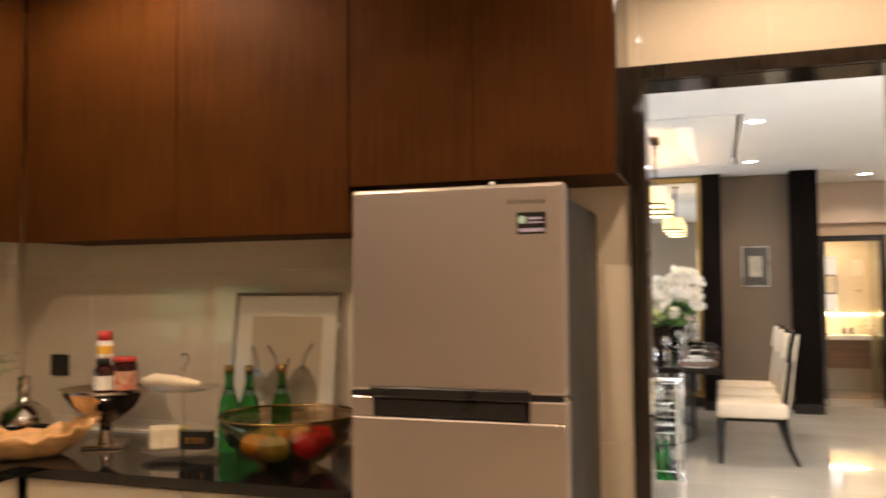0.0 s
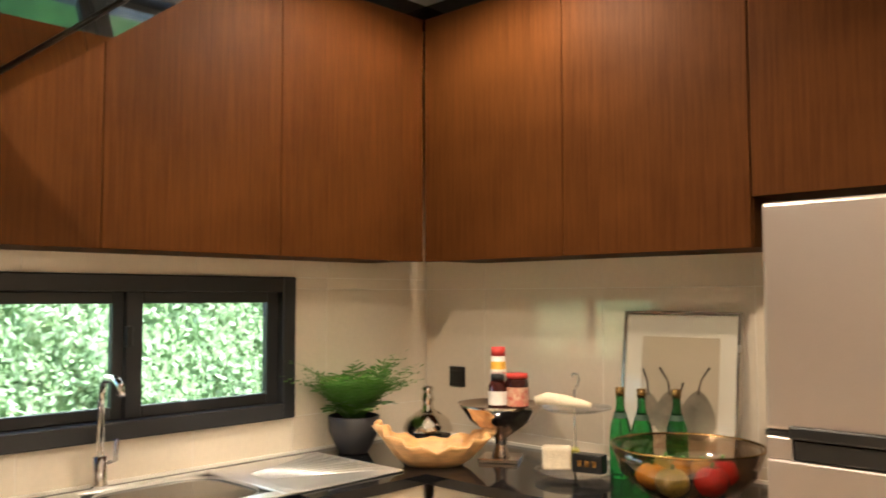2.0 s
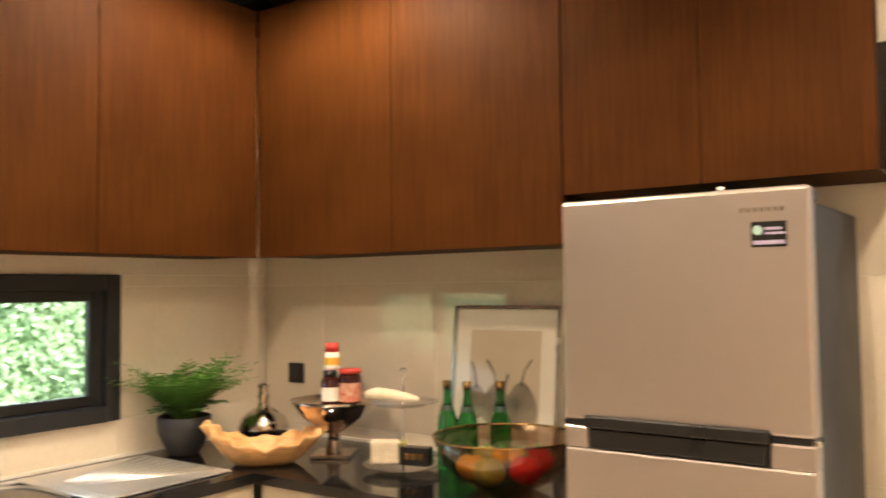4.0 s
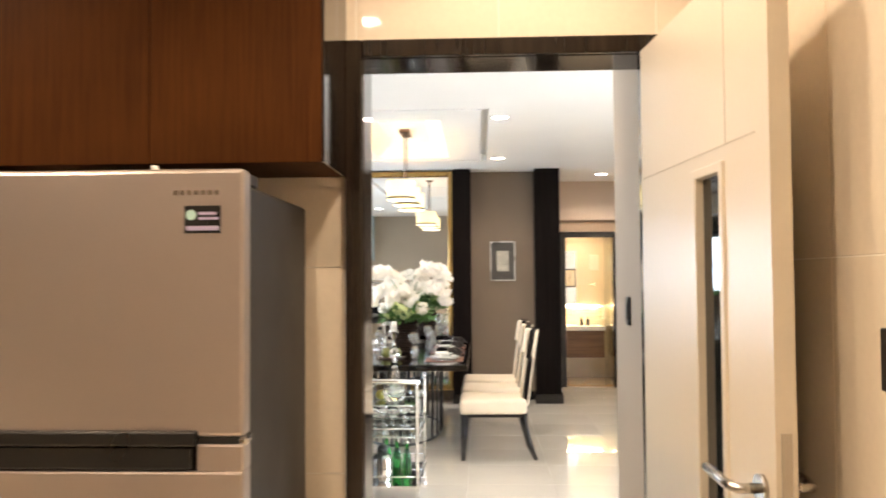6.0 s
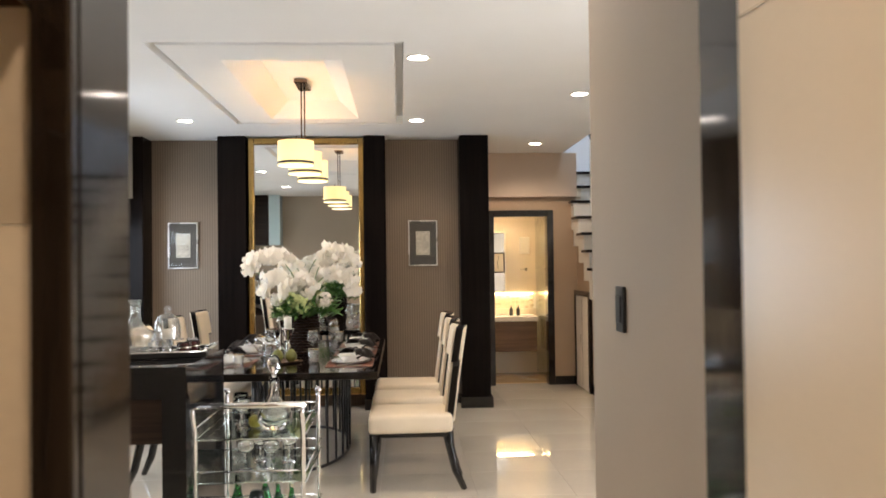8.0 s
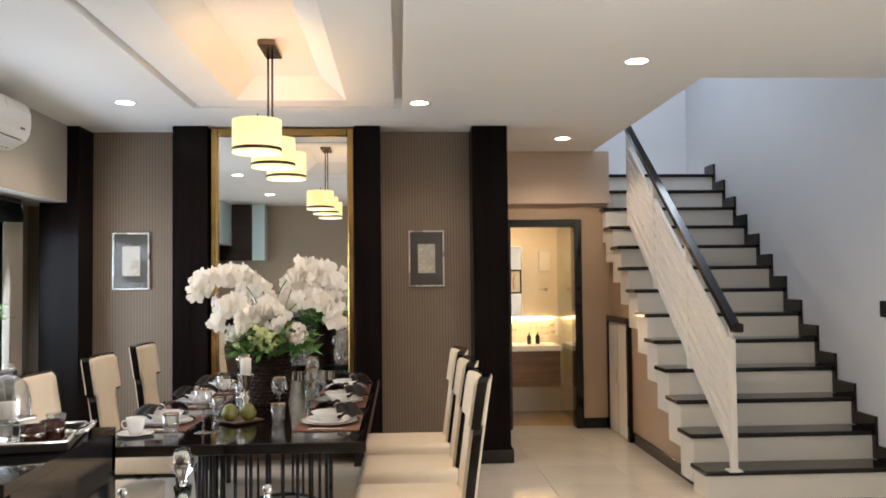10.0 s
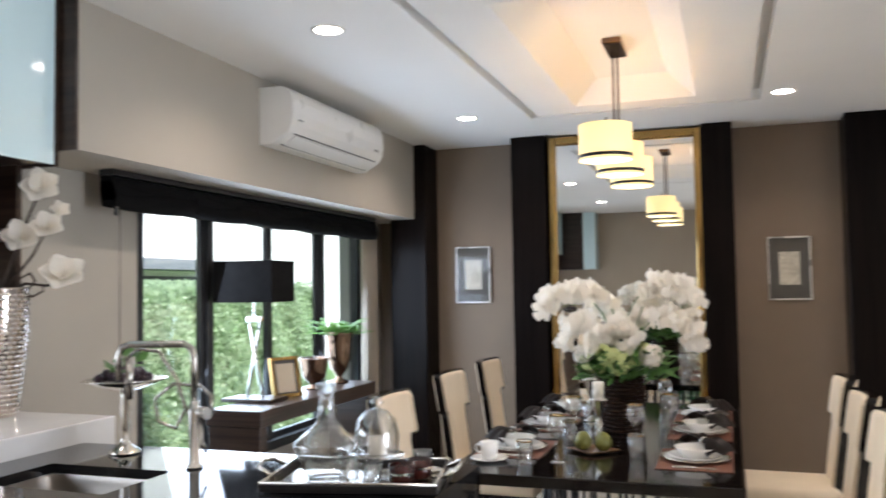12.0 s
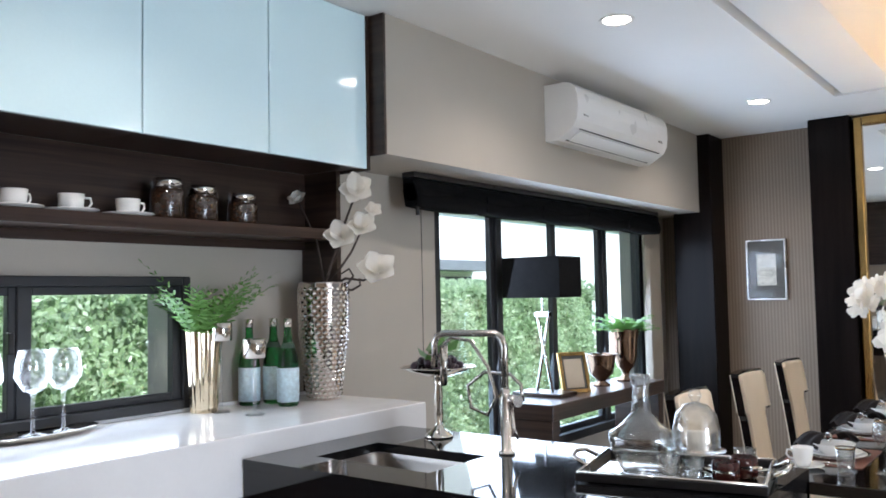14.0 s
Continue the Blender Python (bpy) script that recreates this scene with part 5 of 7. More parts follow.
M["pear_bg"] = mat("beige print ground", (0.55, 0.47, 0.36), rough=0.8, var=0.05, scale=3, bump=0.0)
M["pear_grey"] = mat("soft grey brown printed pear", (0.16, 0.13, 0.10), rough=0.8, scale=9, fine=120, var=0.2, bump=0.0, second=(0.34, 0.29, 0.22))
M["pear_stalk"] = mat("dark printed stalk", (0.10, 0.075, 0.055), rough=0.8)
leaning("mount", boxb(-PW, PW, 0, 0.012, 0, PH), "paper", "off-white paper mount")
leaning("print", boxb(-PW * 0.70, PW * 0.70, -0.0012, -0.0002, PH * 0.15, PH * 0.86), "pear_bg")
for k, (px, pz, pr, lean) in enumerate(((-0.115, 0.20, 0.050, -0.02), (-0.03, 0.19, 0.062, -0.035), (0.075, 0.19, 0.068, 0.03), (0.005, 0.16, 0.05, 0.01))):
    o = []
    for j in range(28):
        t = 2 * math.pi * j / 28
        rr = pr * (1 - 0.33 * max(0, math.sin(t)) ** 2 * abs(math.cos(t)) ** 0.3)
        o.append((max(-PW * 0.69, min(PW * 0.69, px + rr * math.cos(t))), pz + pr * 1.55 * math.sin(t) * (1.0 if math.sin(t) > 0 else 0.6)))
    leaning("printed_pear", prism(bm_new(), o, -0.0016 - 0.0002 * k, -0.0013 - 0.0002 * k, "y"), "pear_grey")
    top = pz + pr * 1.5
    leaning("printed_stalk", tubeb([(px, -0.0025, top - 0.01), (px + lean * 0.3, -0.0025, top + 0.04), (px + lean * 1.3, -0.0025, top + 0.085)], [0.004, 0.003, 0.0045], 6), "pear_stalk")
for a in ((-PW - 0.012, -PW, -0.012, 0.014, 0, PH + 0.012), (PW, PW + 0.012, -0.012, 0.014, 0, PH + 0.012), (-PW, PW, -0.012, 0.014, PH, PH + 0.012), (-PW, PW, -0.012, 0.014, 0, 0.012)):
    leaning("frame_bar", boxb(*a, 0.002), "satin")
leaning("pane", boxb(-PW, PW, -0.006, -0.004, 0.012, PH), "picture_glass")
# ---- dining: glass wall cabinets, shelf, white worktop ----
for a, b in ((3.50, 3.76), (3.76, 4.29), (4.29, 4.82), (4.82, 5.35), (5.35, 5.88), (5.88, 6.42)):
    ob = thing("glass_wall_cabinet", (DX + 0.002, a, 2.04), "wall cabinet with pale blue glass door", "cabinet", "glass-fronted wall cabinets")
    part("carcass", boxb(0, 0.319, 0.001, b - a - 0.001, 0, CEIL - 2.042), M["espresso"], ob)
    part("glass_door", boxb(0.320, 0.342, 0.002, b - a - 0.003, -0.006, CEIL - 2.043, 0.002), M["frost"], ob, "pale blue back-painted glass door")
    if b > 6.4:
        part("end_panel", boxb(0, 0.345, b - a - 0.0008, b - a + 0.014, -0.012, CEIL - 2.043), M["espresso"], ob)
bp_ = struct("shelf_back_panel", boxb(DX + 0.001, DX + 0.02, 3.2, 6.36, 1.70, 2.036), M["espresso"], "dark espresso wood back panel", "panel")
struct("cabinet_side_panel", boxb(DX + 0.001, -2.56, 6.36, 6.385, 1.084, 2.034), M["espresso"], "dark espresso wood upright panel", "panel")
shf = thing("wall_shelf", (DX + 0.021, 3.2, 1.735), "long dark espresso wooden wall shelf", "shelf")
part("board", boxb(0, 0.205, 0, 3.159, 0, 0.045, 0.002), M["espresso"], shf)
wc = thing("white_worktop", (DX + 0.001, 3.25, 0.0), "thick white quartz worktop beside the window", "worktop")
part("slab", boxb(0, 0.640, 0, 3.17, 0.88, 1.07, 0.004), M["white_stone"], wc)
part("upstand", boxb(0, 0.012, 0, 3.16, 1.0705, 1.0835), M["white_stone"], wc)
for a, b in ((3.27, 4.06), (4.06, 4.85), (4.85, 5.60)):
    ob = thing("base_cabinet", (DX + 0.002, a, 0), "dark espresso wood base cabinet under white worktop", "cabinet", "dining base cabinets")
    part("carcass", boxb(0, 0.56, 0.001, b - a - 0.001, 0.08, 0.879), M["espresso"], ob)
    part("door", boxb(0.561, 0.58, 0.003, b - a - 0.003, 0.085, 0.87, 0.002), M["espresso"], ob)
    part("plinth", boxb(0, 0.52, 0.001, b - a - 0.001, 0, 0.079), M["black_plastic"], ob)
base_l = thing("base_cabinet", (DX + 0.002, 5.60, 0), "dark espresso wood base cabinet under white worktop", "cabinet", "dining base cabinets")
part("carcass", boxb(0, 0.55, 0.001, 0.80, 0.08, 0.879), M["espresso"], base_l)
part("plinth", boxb(0, 0.51, 0.001, 0.80, 0, 0.079), M["black_plastic"], base_l)

# island with undermount sink
IZ = 1.0
isl = thing("kitchen_island", (-1.385, 5.875, 0), "polished black stone island with open knee space", "island")
SXa, SXb, SYa, SYb = -0.575, -0.13, -0.225, 0.06
ib = holed_slab(bm_new(), (-0.742, 0.72, -0.375, 0.375), (SXa, SXb, SYa, SYb), IZ - 0.03, IZ)
part("top", ib, M["black_stone"], isl)
part("apron", boxb(-0.742, 0.72, -0.373, -0.343, IZ - 0.135, IZ - 0.031), M["black_stone"], isl)
part("apron", boxb(-0.742, 0.72, 0.343, 0.373, IZ - 0.135, IZ - 0.031), M["black_stone"], isl)
part("front_panel", boxb(-0.742, 0.62, -0.335, -0.315, 0.67, IZ - 0.136), M["espresso"], isl)
part("leg_panel", boxb(0.62, 0.72, -0.374, 0.374, 0, IZ - 0.0305), M["black_stone"], isl)
part("leg_panel", boxb(-0.742, -0.70, -0.30, 0.374, 0, IZ - 0.14), M["black_stone"], isl)
ibw = bm_new()
rings = []
NS = 40
for (rx, ry, zz) in ((0.226, 0.146, IZ - 0.0305), (0.220, 0.140, IZ - 0.05), (0.205, 0.128, IZ - 0.19), (0.14, 0.08, IZ - 0.215), (0.0, 0.0, IZ - 0.217)):
    rings.append([ibw.verts.new((-0.3525 + math.copysign(abs(math.cos(t)) ** 0.35, math.cos(t)) * rx, -0.0825 + math.copysign(abs(math.sin(t)) ** 0.35, math.sin(t)) * ry, zz)) for t in [2 * math.pi * k / NS for k in range(NS)]])
for a, b in zip(rings, rings[1:]):
    for k in range(NS):
        f = ibw.faces.new((a[k], a[(k + 1) % NS], b[(k + 1) % NS], b[k]))
        f.smooth = True
part("sink_bowl", ibw, M["sink_steel"], isl, "undermount stainless steel bowl")
ft = thing("island_tap", (-1.478, 5.99, IZ), "tall stainless spring-hose kitchen tap", "tap", rz=190)
part("post", turned([(0, 0), (0.026, 0), (0.026, 0.008), (0.017, 0.012), (0.017, 0.17), (0.014, 0.175), (0.014, 0.20), (0, 0.20)], 20), M["satin"], ft)
part("spout", tubeb([(0, 0, 0.19), (0, 0, 0.33), (0.008, 0, 0.355), (0.03, 0, 0.37), (0.21, 0, 0.37), (0.235, 0, 0.36), (0.245, 0, 0.335), (0.245, 0, 0.26)], 0.011, 14), M["satin"], ft)
part("spray_head", tubeb([(0.225, -0.025, 0.20), (0.225, -0.025, 0.33)], [0.011, 0.014], 14), M["satin"], ft)
part("hose", tubeb([(0.225, -0.025, 0.33), (0.20, -0.03, 0.355), (0.13, -0.03, 0.345), (0.07, -0.03, 0.26), (0.045, -0.035, 0.17), (0.08, -0.04, 0.11), (0.14, -0.045, 0.13), (0.15, -0.045, 0.20), (0.09, -0.045, 0.245), (0.0, -0.04, 0.24), (-0.04, -0.03, 0.21), (-0.05, -0.02, 0.16)], 0.006, 10), M["satin"], ft)
part("valve", tubeb([(0.02, -0.03, 0.165), (-0.05, 0.02, 0.165)], 0.018, 16), M["satin"], ft)
part("lever", tubeb([(-0.02, 0.0, 0.15), (-0.03, 0.01, 0.08), (-0.045, 0.015, 0.05)], 0.005), M["satin"], ft)

# pedestal dish with dark berries
pd = thing("pedestal_dish", (-1.845, 6.125, IZ), "polished silver pedestal dish on the island", "dish")
part("stem_foot", turned([(0, 0), (0.05, 0), (0.05, 0.008), (0.02, 0.03), (0.012, 0.05), (0.016, 0.08), (0.012, 0.11), (0.016, 0.14), (0.012, 0.18), (0.018, 0.21), (0, 0.21)], 24), M["silver"], pd)
part("dish_plate", turned([(0, 0.205), (0.05, 0.212), (0.13, 0.24), (0.133, 0.243), (0.128, 0.245), (0.05, 0.222), (0, 0.218)], 36), M["silver"], pd)
M["berry"] = mat("dark purple grape skin", (0.03, 0.014, 0.022), rough=0.3, var=0.3)
gp = thing("dark_grapes", (-1.845, 6.125, IZ + 0.235), "bunch of dark grapes with green leaves", "fruit")
gb = bm_new()
for k in range(60):
    a, r = rnd.uniform(0, 6.28), 0.085 * math.sqrt(rnd.random())
    bmesh.ops.create_uvsphere(gb, u_segments=8, v_segments=6, radius=0.014, matrix=Matrix.Translation((r * math.cos(a), r * math.sin(a), 0.004 + rnd.uniform(0, 0.07) * (1 - r / 0.1))))
for f in gb.faces:
    f.smooth = True
part("grape_bunch", gb, M["berry"], gp)
lf = bm_new()
for k in range(9):
    a = rnd.uniform(0, 6.28)
    c = Vector((0.06 * math.cos(a), 0.06 * math.sin(a), rnd.uniform(0.03, 0.10)))
    d, u = Vector((math.cos(a), math.sin(a), rnd.uniform(-0.2, 0.9))).normalized() * 0.05, Vector((-math.sin(a), math.cos(a), 0.2)) * 0.028
    lf.faces.new([lf.verts.new(v) for v in (c - d * 0.5, c - u, c + d * 0.4 - u * 0.6, c + d, c + d * 0.4 + u * 0.6, c + u)])
part("leaves", lf, M["leaf"], gp)

# serving tray with carafe and glass dome
tr = thing("serving_tray", (-0.925, 5.975, IZ), "dark-edged silver tray with looped handles on the island", "tray", rz=12)
tbm = bm_new()
box(tbm, -0.225, 0.225, -0.16, 0.16, 0.004, 0.010)
for a in ((-0.235, 0.235, -0.17, -0.155, 0.004, 0.026), (-0.235, 0.235, 0.155, 0.17, 0.004, 0.026), (-0.235, -0.22, -0.155, 0.155, 0.004, 0.026), (0.22, 0.235, -0.155, 0.155, 0.004, 0.026)):
    box(tbm, *a, 0.002)
part("base", tbm, M["black_metal"], tr)
for s in (-1, 1):
    part("handle", tubeb([(s * 0.230, -0.07, 0.024), (s * 0.270, -0.06, 0.045), (s * 0.280, 0.0, 0.05), (s * 0.270, 0.06, 0.045), (s * 0.230, 0.07, 0.024)], 0.006), M["silver"], tr)
part("foot", boxb(-0.21, 0.21, -0.145, 0.145, 0, 0.0038), M["black_plastic"], tr)
part("bed", boxb(-0.218, 0.218, -0.153, 0.153, 0.0102, 0.0118), M["silver"], tr, "mirror-bright silver bed")
for sy in (-0.163, 0.163):
    part("rim_bead", tubeb([(-0.233, sy, 0.028), (0.233, sy, 0.028)], 0.004, 8), M["silver"], tr)
for sx in (-0.228, 0.228):
    part("rim_bead", tubeb([(sx, -0.16, 0.028), (sx, 0.16, 0.028)], 0.004, 8), M["silver"], tr)
TZ = IZ + 0.0120


def blown(profile, w=0.003):
    """A thin-walled glass vessel from its outer profile, open at the top."""
    inner = [(max(r - w, 0.0), z + (w if i == 0 else 0)) for i, (r, z) in enumerate(profile)]
    return turned(profile + list(reversed(inner)), 32)


ca = thing("glass_carafe", (-1.01, 5.94, TZ), "clear glass wine carafe with long neck", "carafe")
part("vessel", blown([(0.001, 0), (0.052, 0.0), (0.060, 0.006), (0.080, 0.05), (0.090, 0.088), (0.087, 0.100), (0.052, 0.126), (0.026, 0.156), (0.021, 0.215), (0.028, 0.255)]), M["glass"], ca)
part("neck_ring", tube(bm_new(), [(0.0265 * math.cos(2 * math.pi * k / 20), 0.0265 * math.sin(2 * math.pi * k / 20), 0.253) for k in range(21)], 0.003, 6, cap=False), M["glass"], ca)
part("handle", tubeb([(0.080, 0.0, 0.105), (0.104, 0.0, 0.100), (0.106, 0.0, 0.080), (0.088, 0.0, 0.072)], 0.004, 8), M["glass"], ca)
cd_ = thing("cake_dome", (-0.862, 5.945, TZ), "clear glass dome on a small glass stand", "cake dome")
part("stand", turned([(0.0000, 0.0000), (0.0387, 0.0000), (0.0344, 0.0074), (0.0120, 0.0184), (0.0103, 0.0506), (0.0258, 0.0607), (0.0731, 0.0644), (0.0731, 0.0699), (0.0000, 0.0699)], 32), M["glass"], cd_)
part("dome", turned([(0.0585, 0.0704), (0.0602, 0.1196), (0.0516, 0.1610), (0.0301, 0.1840), (0.0103, 0.1904), (0.0103, 0.1960), (0.0172, 0.2070), (0.0120, 0.2208), (0.0000, 0.2254), (0.0000, 0.1932), (0.0284, 0.1812), (0.0499, 0.1592), (0.0576, 0.1196), (0.0559, 0.0704)], 32), M["glass"], cd_)
part("candle", turned([(0.0000, 0.0704), (0.0241, 0.0704), (0.0241, 0.1150), (0.0000, 0.1150)], 20), M["paper"], cd_)
for i, (x, y) in enumerate(((-0.775, 5.905), (-0.755, 5.985))):
    cp = thing("dark_glass_cup", (x, y, TZ), "small dark banded glass cup on the tray", "cup", "dark cups on the tray")
    part("cup", turned([(0, 0), (0.028, 0), (0.034, 0.01), (0.034, 0.055), (0.031, 0.055), (0.031, 0.012), (0, 0.008)], 24), M["sauce"], cp)
    part("rim_band", turned([(0.0345, 0.030), (0.0348, 0.036)], 24), M["silver"], cp)
for x, y in ((-0.905, 5.865), (-0.84, 5.860), (-0.775, 6.06)):
    sg_ = thing("shot_glass", (x, y, TZ), "small clear crystal glass on the tray", "glass", "small glasses on the tray")
    part("glass_body", turned([(0, 0), (0.022, 0), (0.024, 0.006), (0.029, 0.062), (0.026, 0.062), (0.021, 0.016), (0, 0.014)], 10), M["glass"], sg_)
for i in range(3):
    sp_ = thing("silver_spoon", (-0.82 + i * 0.03, 6.085 - i * 0.012, TZ), "polished silver spoon on the tray", "spoon", "spoons on the tray", rz=14)
    part("handle", tubeb([(-0.06, 0, 0.004), (0.05, 0, 0.006)], [0.003, 0.004], 8), M["silver"], sp_)
    part("bowl", turned([(0, 0.0015), (0.010, 0.003), (0.014, 0.007), (0.010, 0.004), (0, 0.003)], 14, 0.065, 0, 0), M["silver"], sp_)

# ---- things on the white worktop ----
WZ = 1.07
vs = thing("hammered_vase", (-2.575, 6.29, WZ), "tall hammered silver vase", "vase")
hv = turned([(0, 0), (0.065, 0), (0.07, 0.01), (0.075, 0.05), (0.09, 0.16), (0.105, 0.30), (0.108, 0.44), (0.105, 0.478), (0.1045, 0.484), (0.103, 0.4855), (0.101, 0.4845), (0.100, 0.475), (0.099, 0.44), (0.06, 0.05), (0, 0.04)], 40)
part("vase_body", hv, M["chrome_dark"], vs)
dim = bm_new()
for j in range(26):
    for k in range(22):
        z = 0.012 + j * 0.0178
        r = np.interp(z, [0, 0.05, 0.16, 0.30, 0.44, 0.485], [0.068, 0.075, 0.09, 0.105, 0.108, 0.104])
        t = 2 * math.pi * (k + 0.5 * (j % 2)) / 22
        c, s = math.cos(t), math.sin(t)
        ax, up, out = Vector((-s, c, 0)) * r * 0.13, Vector((0, 0, 0.0082)), Vector((c, s, 0))
        p0 = out * r + Vector((0, 0, z))
        top = dim.verts.new(p0 + out * 0.005)
        q = [dim.verts.new(p0 + v) for v in (-ax, -up, ax, up)]
        for i in range(4):
            dim.faces.new((q[i], q[(i + 1) % 4], top))
hs = part("hammered_surface", dim, M["silver"], vs)
hs["kind"] = "stuff"
br = thing("magnolia_branch", (-2.575, 6.29, WZ + 0.05), "white magnolia flowers on a bare branch", "flowers")
part("branch", tube(tube(tube(bm_new(), [(0, 0, 0), (0.01, 0.0, 0.42), (0.05, 0.04, 0.60), (0.118, 0.088, 0.82)], [0.008, 0.008, 0.006, 0.004], 8), [(0.01, 0, 0.42), (-0.01, -0.02, 0.60), (-0.078, -0.06, 0.78)], [0.006, 0.005, 0.003], 8), [(0, 0.0, 0.38), (0.07, 0.06, 0.45), (0.14, 0.10, 0.44), (0.186, 0.14, 0.47)], [0.007, 0.006, 0.005, 0.003], 8), M["stem"], br)
for pts in ([(0.02, 0.01, 0.44), (0.06, 0.05, 0.50), (0.10, 0.07, 0.56), (0.137, 0.10, 0.66)], [(0.03, 0.02, 0.40), (0.08, 0.06, 0.42), (0.10, 0.08, 0.46), (0.085, 0.07, 0.49), (0.06, 0.05, 0.47)],
            [(0.05, 0.04, 0.41), (0.10, 0.07, 0.40), (0.13, 0.09, 0.42), (0.125, 0.09, 0.45)], [(0.03, 0.02, 0.50), (0.05, 0.04, 0.56), (0.065, 0.05, 0.62)]):
    part("twig", tubeb(pts, [0.005] * (len(pts) - 1) + [0.003], 8), M["stem"], br)


def blossom(bm, c, size, r=rnd, face=(0.62, -0.70, 0.35)):
    """One magnolia flower: two whorls of cupped petals round a facing axis."""
    f0 = (Vector(face) + Vector((r.uniform(-0.4, 0.4), r.uniform(-0.4, 0.4), r.uniform(-0.2, 0.5)))).normalized()
    e1 = f0.cross(Vector((0, 0, 1))).normalized()
    e2 = e1.cross(f0)
    for whorl, (n, tilt_, ln) in enumerate(((5, 0.35, 1.0), (4, 1.3, 0.85))):
        for k in range(n):
            a = 2 * math.pi * (k + 0.5 * whorl) / n + r.uniform(-0.15, 0.15)
            d1 = (e1 * math.cos(a) + e2 * math.sin(a) + f0 * tilt_).normalized()
            sd = f0.cross(d1).normalized()
            nrm = d1.cross(sd)
            rows = []
            for j in range(6):
                u = j / 5
                w = size * 0.46 * math.sin(math.pi * min(1, 0.12 + 0.86 * u)) ** 0.8
                mid = Vector(c) + d1 * size * ln * u + f0 * size * 0.22 * u * u
                cup = f0 * w * 0.45
                rows.append([bm.verts.new(mid - sd * w + cup), bm.verts.new(mid - sd * w * 0.5 + cup * 0.3), bm.verts.new(mid), bm.verts.new(mid + sd * w * 0.5 + cup * 0.3), bm.verts.new(mid + sd * w + cup)])
            for p, q in zip(rows, rows[1:]):
                for i in range(4):
                    f = bm.faces.new((p[i], p[i + 1], q[i + 1], q[i]))
                    f.smooth = True


for c, s in (((0.118, 0.088, 0.82), 0.085), ((-0.078, -0.06, 0.78), 0.05), ((0.065, 0.05, 0.62), 0.085), ((0.137, 0.10, 0.66), 0.075), ((0.186, 0.14, 0.47), 0.10), ((0.17, 0.13, 0.73), 0.045)):
    fb_ = bm_new()
    blossom(fb_, c, s * 0.9)
    part("blossom", fb_, M["petal"], br, "white magnolia blossom")
for x, y in ((-2.70, 6.00), (-2.665, 6.095), (-2.545, 6.065)):
    bottle((x, y, WZ), "green water bottle with pale blue label", "glass_green", "silver", 1.15, "label_blue", (0.015, 0.13), "blue-labelled bottles")
fv = thing("ribbed_vase", (-2.69, 5.775, WZ), "ribbed gold mirror-glass vase", "vase")
rb = bm_new()
rings = []
for z, r in ((0, 0.048), (0.02, 0.050), (0.30, 0.066), (0.31, 0.066), (0.30, 0.060), (0.02, 0.042)):
    rings.append([rb.verts.new((r * (1 + 0.06 * math.cos(k * math.pi / 2)) * math.cos(2 * math.pi * k / 64), r * (1 + 0.06 * math.cos(k * math.pi / 2)) * math.sin(2 * math.pi * k / 64), z)) for k in range(64)])
for a, b in zip(rings, rings[1:]):
    for k in range(64):
        f = rb.faces.new((a[k], a[(k + 1) % 64], b[(k + 1) % 64], b[k]))
        f.smooth = True
rb.faces.new(list(reversed(rings[0])))
part("vase_body", rb, M["silver_gold"], fv)
fe = thing("fern_bunch", (-2.69, 5.775, WZ + 0.06), "green fern bunch in the ribbed vase", "plant")
part("foliage", fronds(bm_new(), 58, 0.36, 0.55, random.Random(11), 0.20, 0.009, 0.35, 0.05, 0.13), M["fern"], fe)
for x, y, h in ((-2.62, 5.800, 0.335), (-2.455, 5.822, 0.275)):
    ch = thing("candle_holder", (x, y, WZ), "silver cup candle holder on a glass stem", "candle holder", "stemmed candle holders")
    part("stem", turned([(0, 0), (0.036, 0), (0.034, 0.004), (0.006, 0.012), (0.005, h - 0.08), (0.01, h - 0.07), (0, h - 0.07)], 24), M["glass"], ch)
    part("cup", turned([(0, h - 0.069), (0.038, h - 0.068), (0.042, h - 0.065), (0.042, h - 0.001), (0.041, h), (0.039, h), (0.038, h - 0.055), (0, h - 0.06)], 28), M["silver"], ch)
ot = thing("oval_tray", (-2.67, 5.15, WZ), "oval polished silver tray", "tray", rz=10)
ob_ = bm_new()
lathe(ob_, [(0, 0.003), (0.17, 0.003), (0.20, 0.014), (0.205, 0.018), (0.20, 0.020), (0.17, 0.008), (0, 0.007)], 48)
lathe(ob_, [(0.12, 0.0), (0.13, 0.003)], 32)
bmesh.ops.scale(ob_, vec=(0.42, 1.0, 1.0), verts=ob_.verts)
part("tray_body", ob_, M["silver"], ot)


def wine_glass(loc, h=0.22, r=0.042, lab="clear stemmed wine glass", group="wine glasses", m="glass", rim=None):
    g_ = thing("wine_glass", loc, lab, "glass", group)
    part("foot_stem", turned([(0, 0), (r * 0.85, 0), (r * 0.8, 0.003), (0.006, 0.010), (0.004, h * 0.45), (0.010, h * 0.49), (0, h * 0.49)], 24), M[m], g_)
    part("cup", turned([(0.0, h * 0.49), (r * 0.55, h * 0.53), (r, h * 0.68), (r * 0.95, h * 0.85), (r * 0.78, h), (r * 0.76, h), (r * 0.93, h * 0.85), (r * 0.97, h * 0.69), (r * 0.5, h * 0.55), (0, h * 0.52)], 28), M[m], g_)
    if rim:
        part("rim_band", turned([(r * 0.785, h * 0.965), (r * 0.80, h * 0.98), (r * 0.79, h)], 28), M[rim], g_)
    return g_


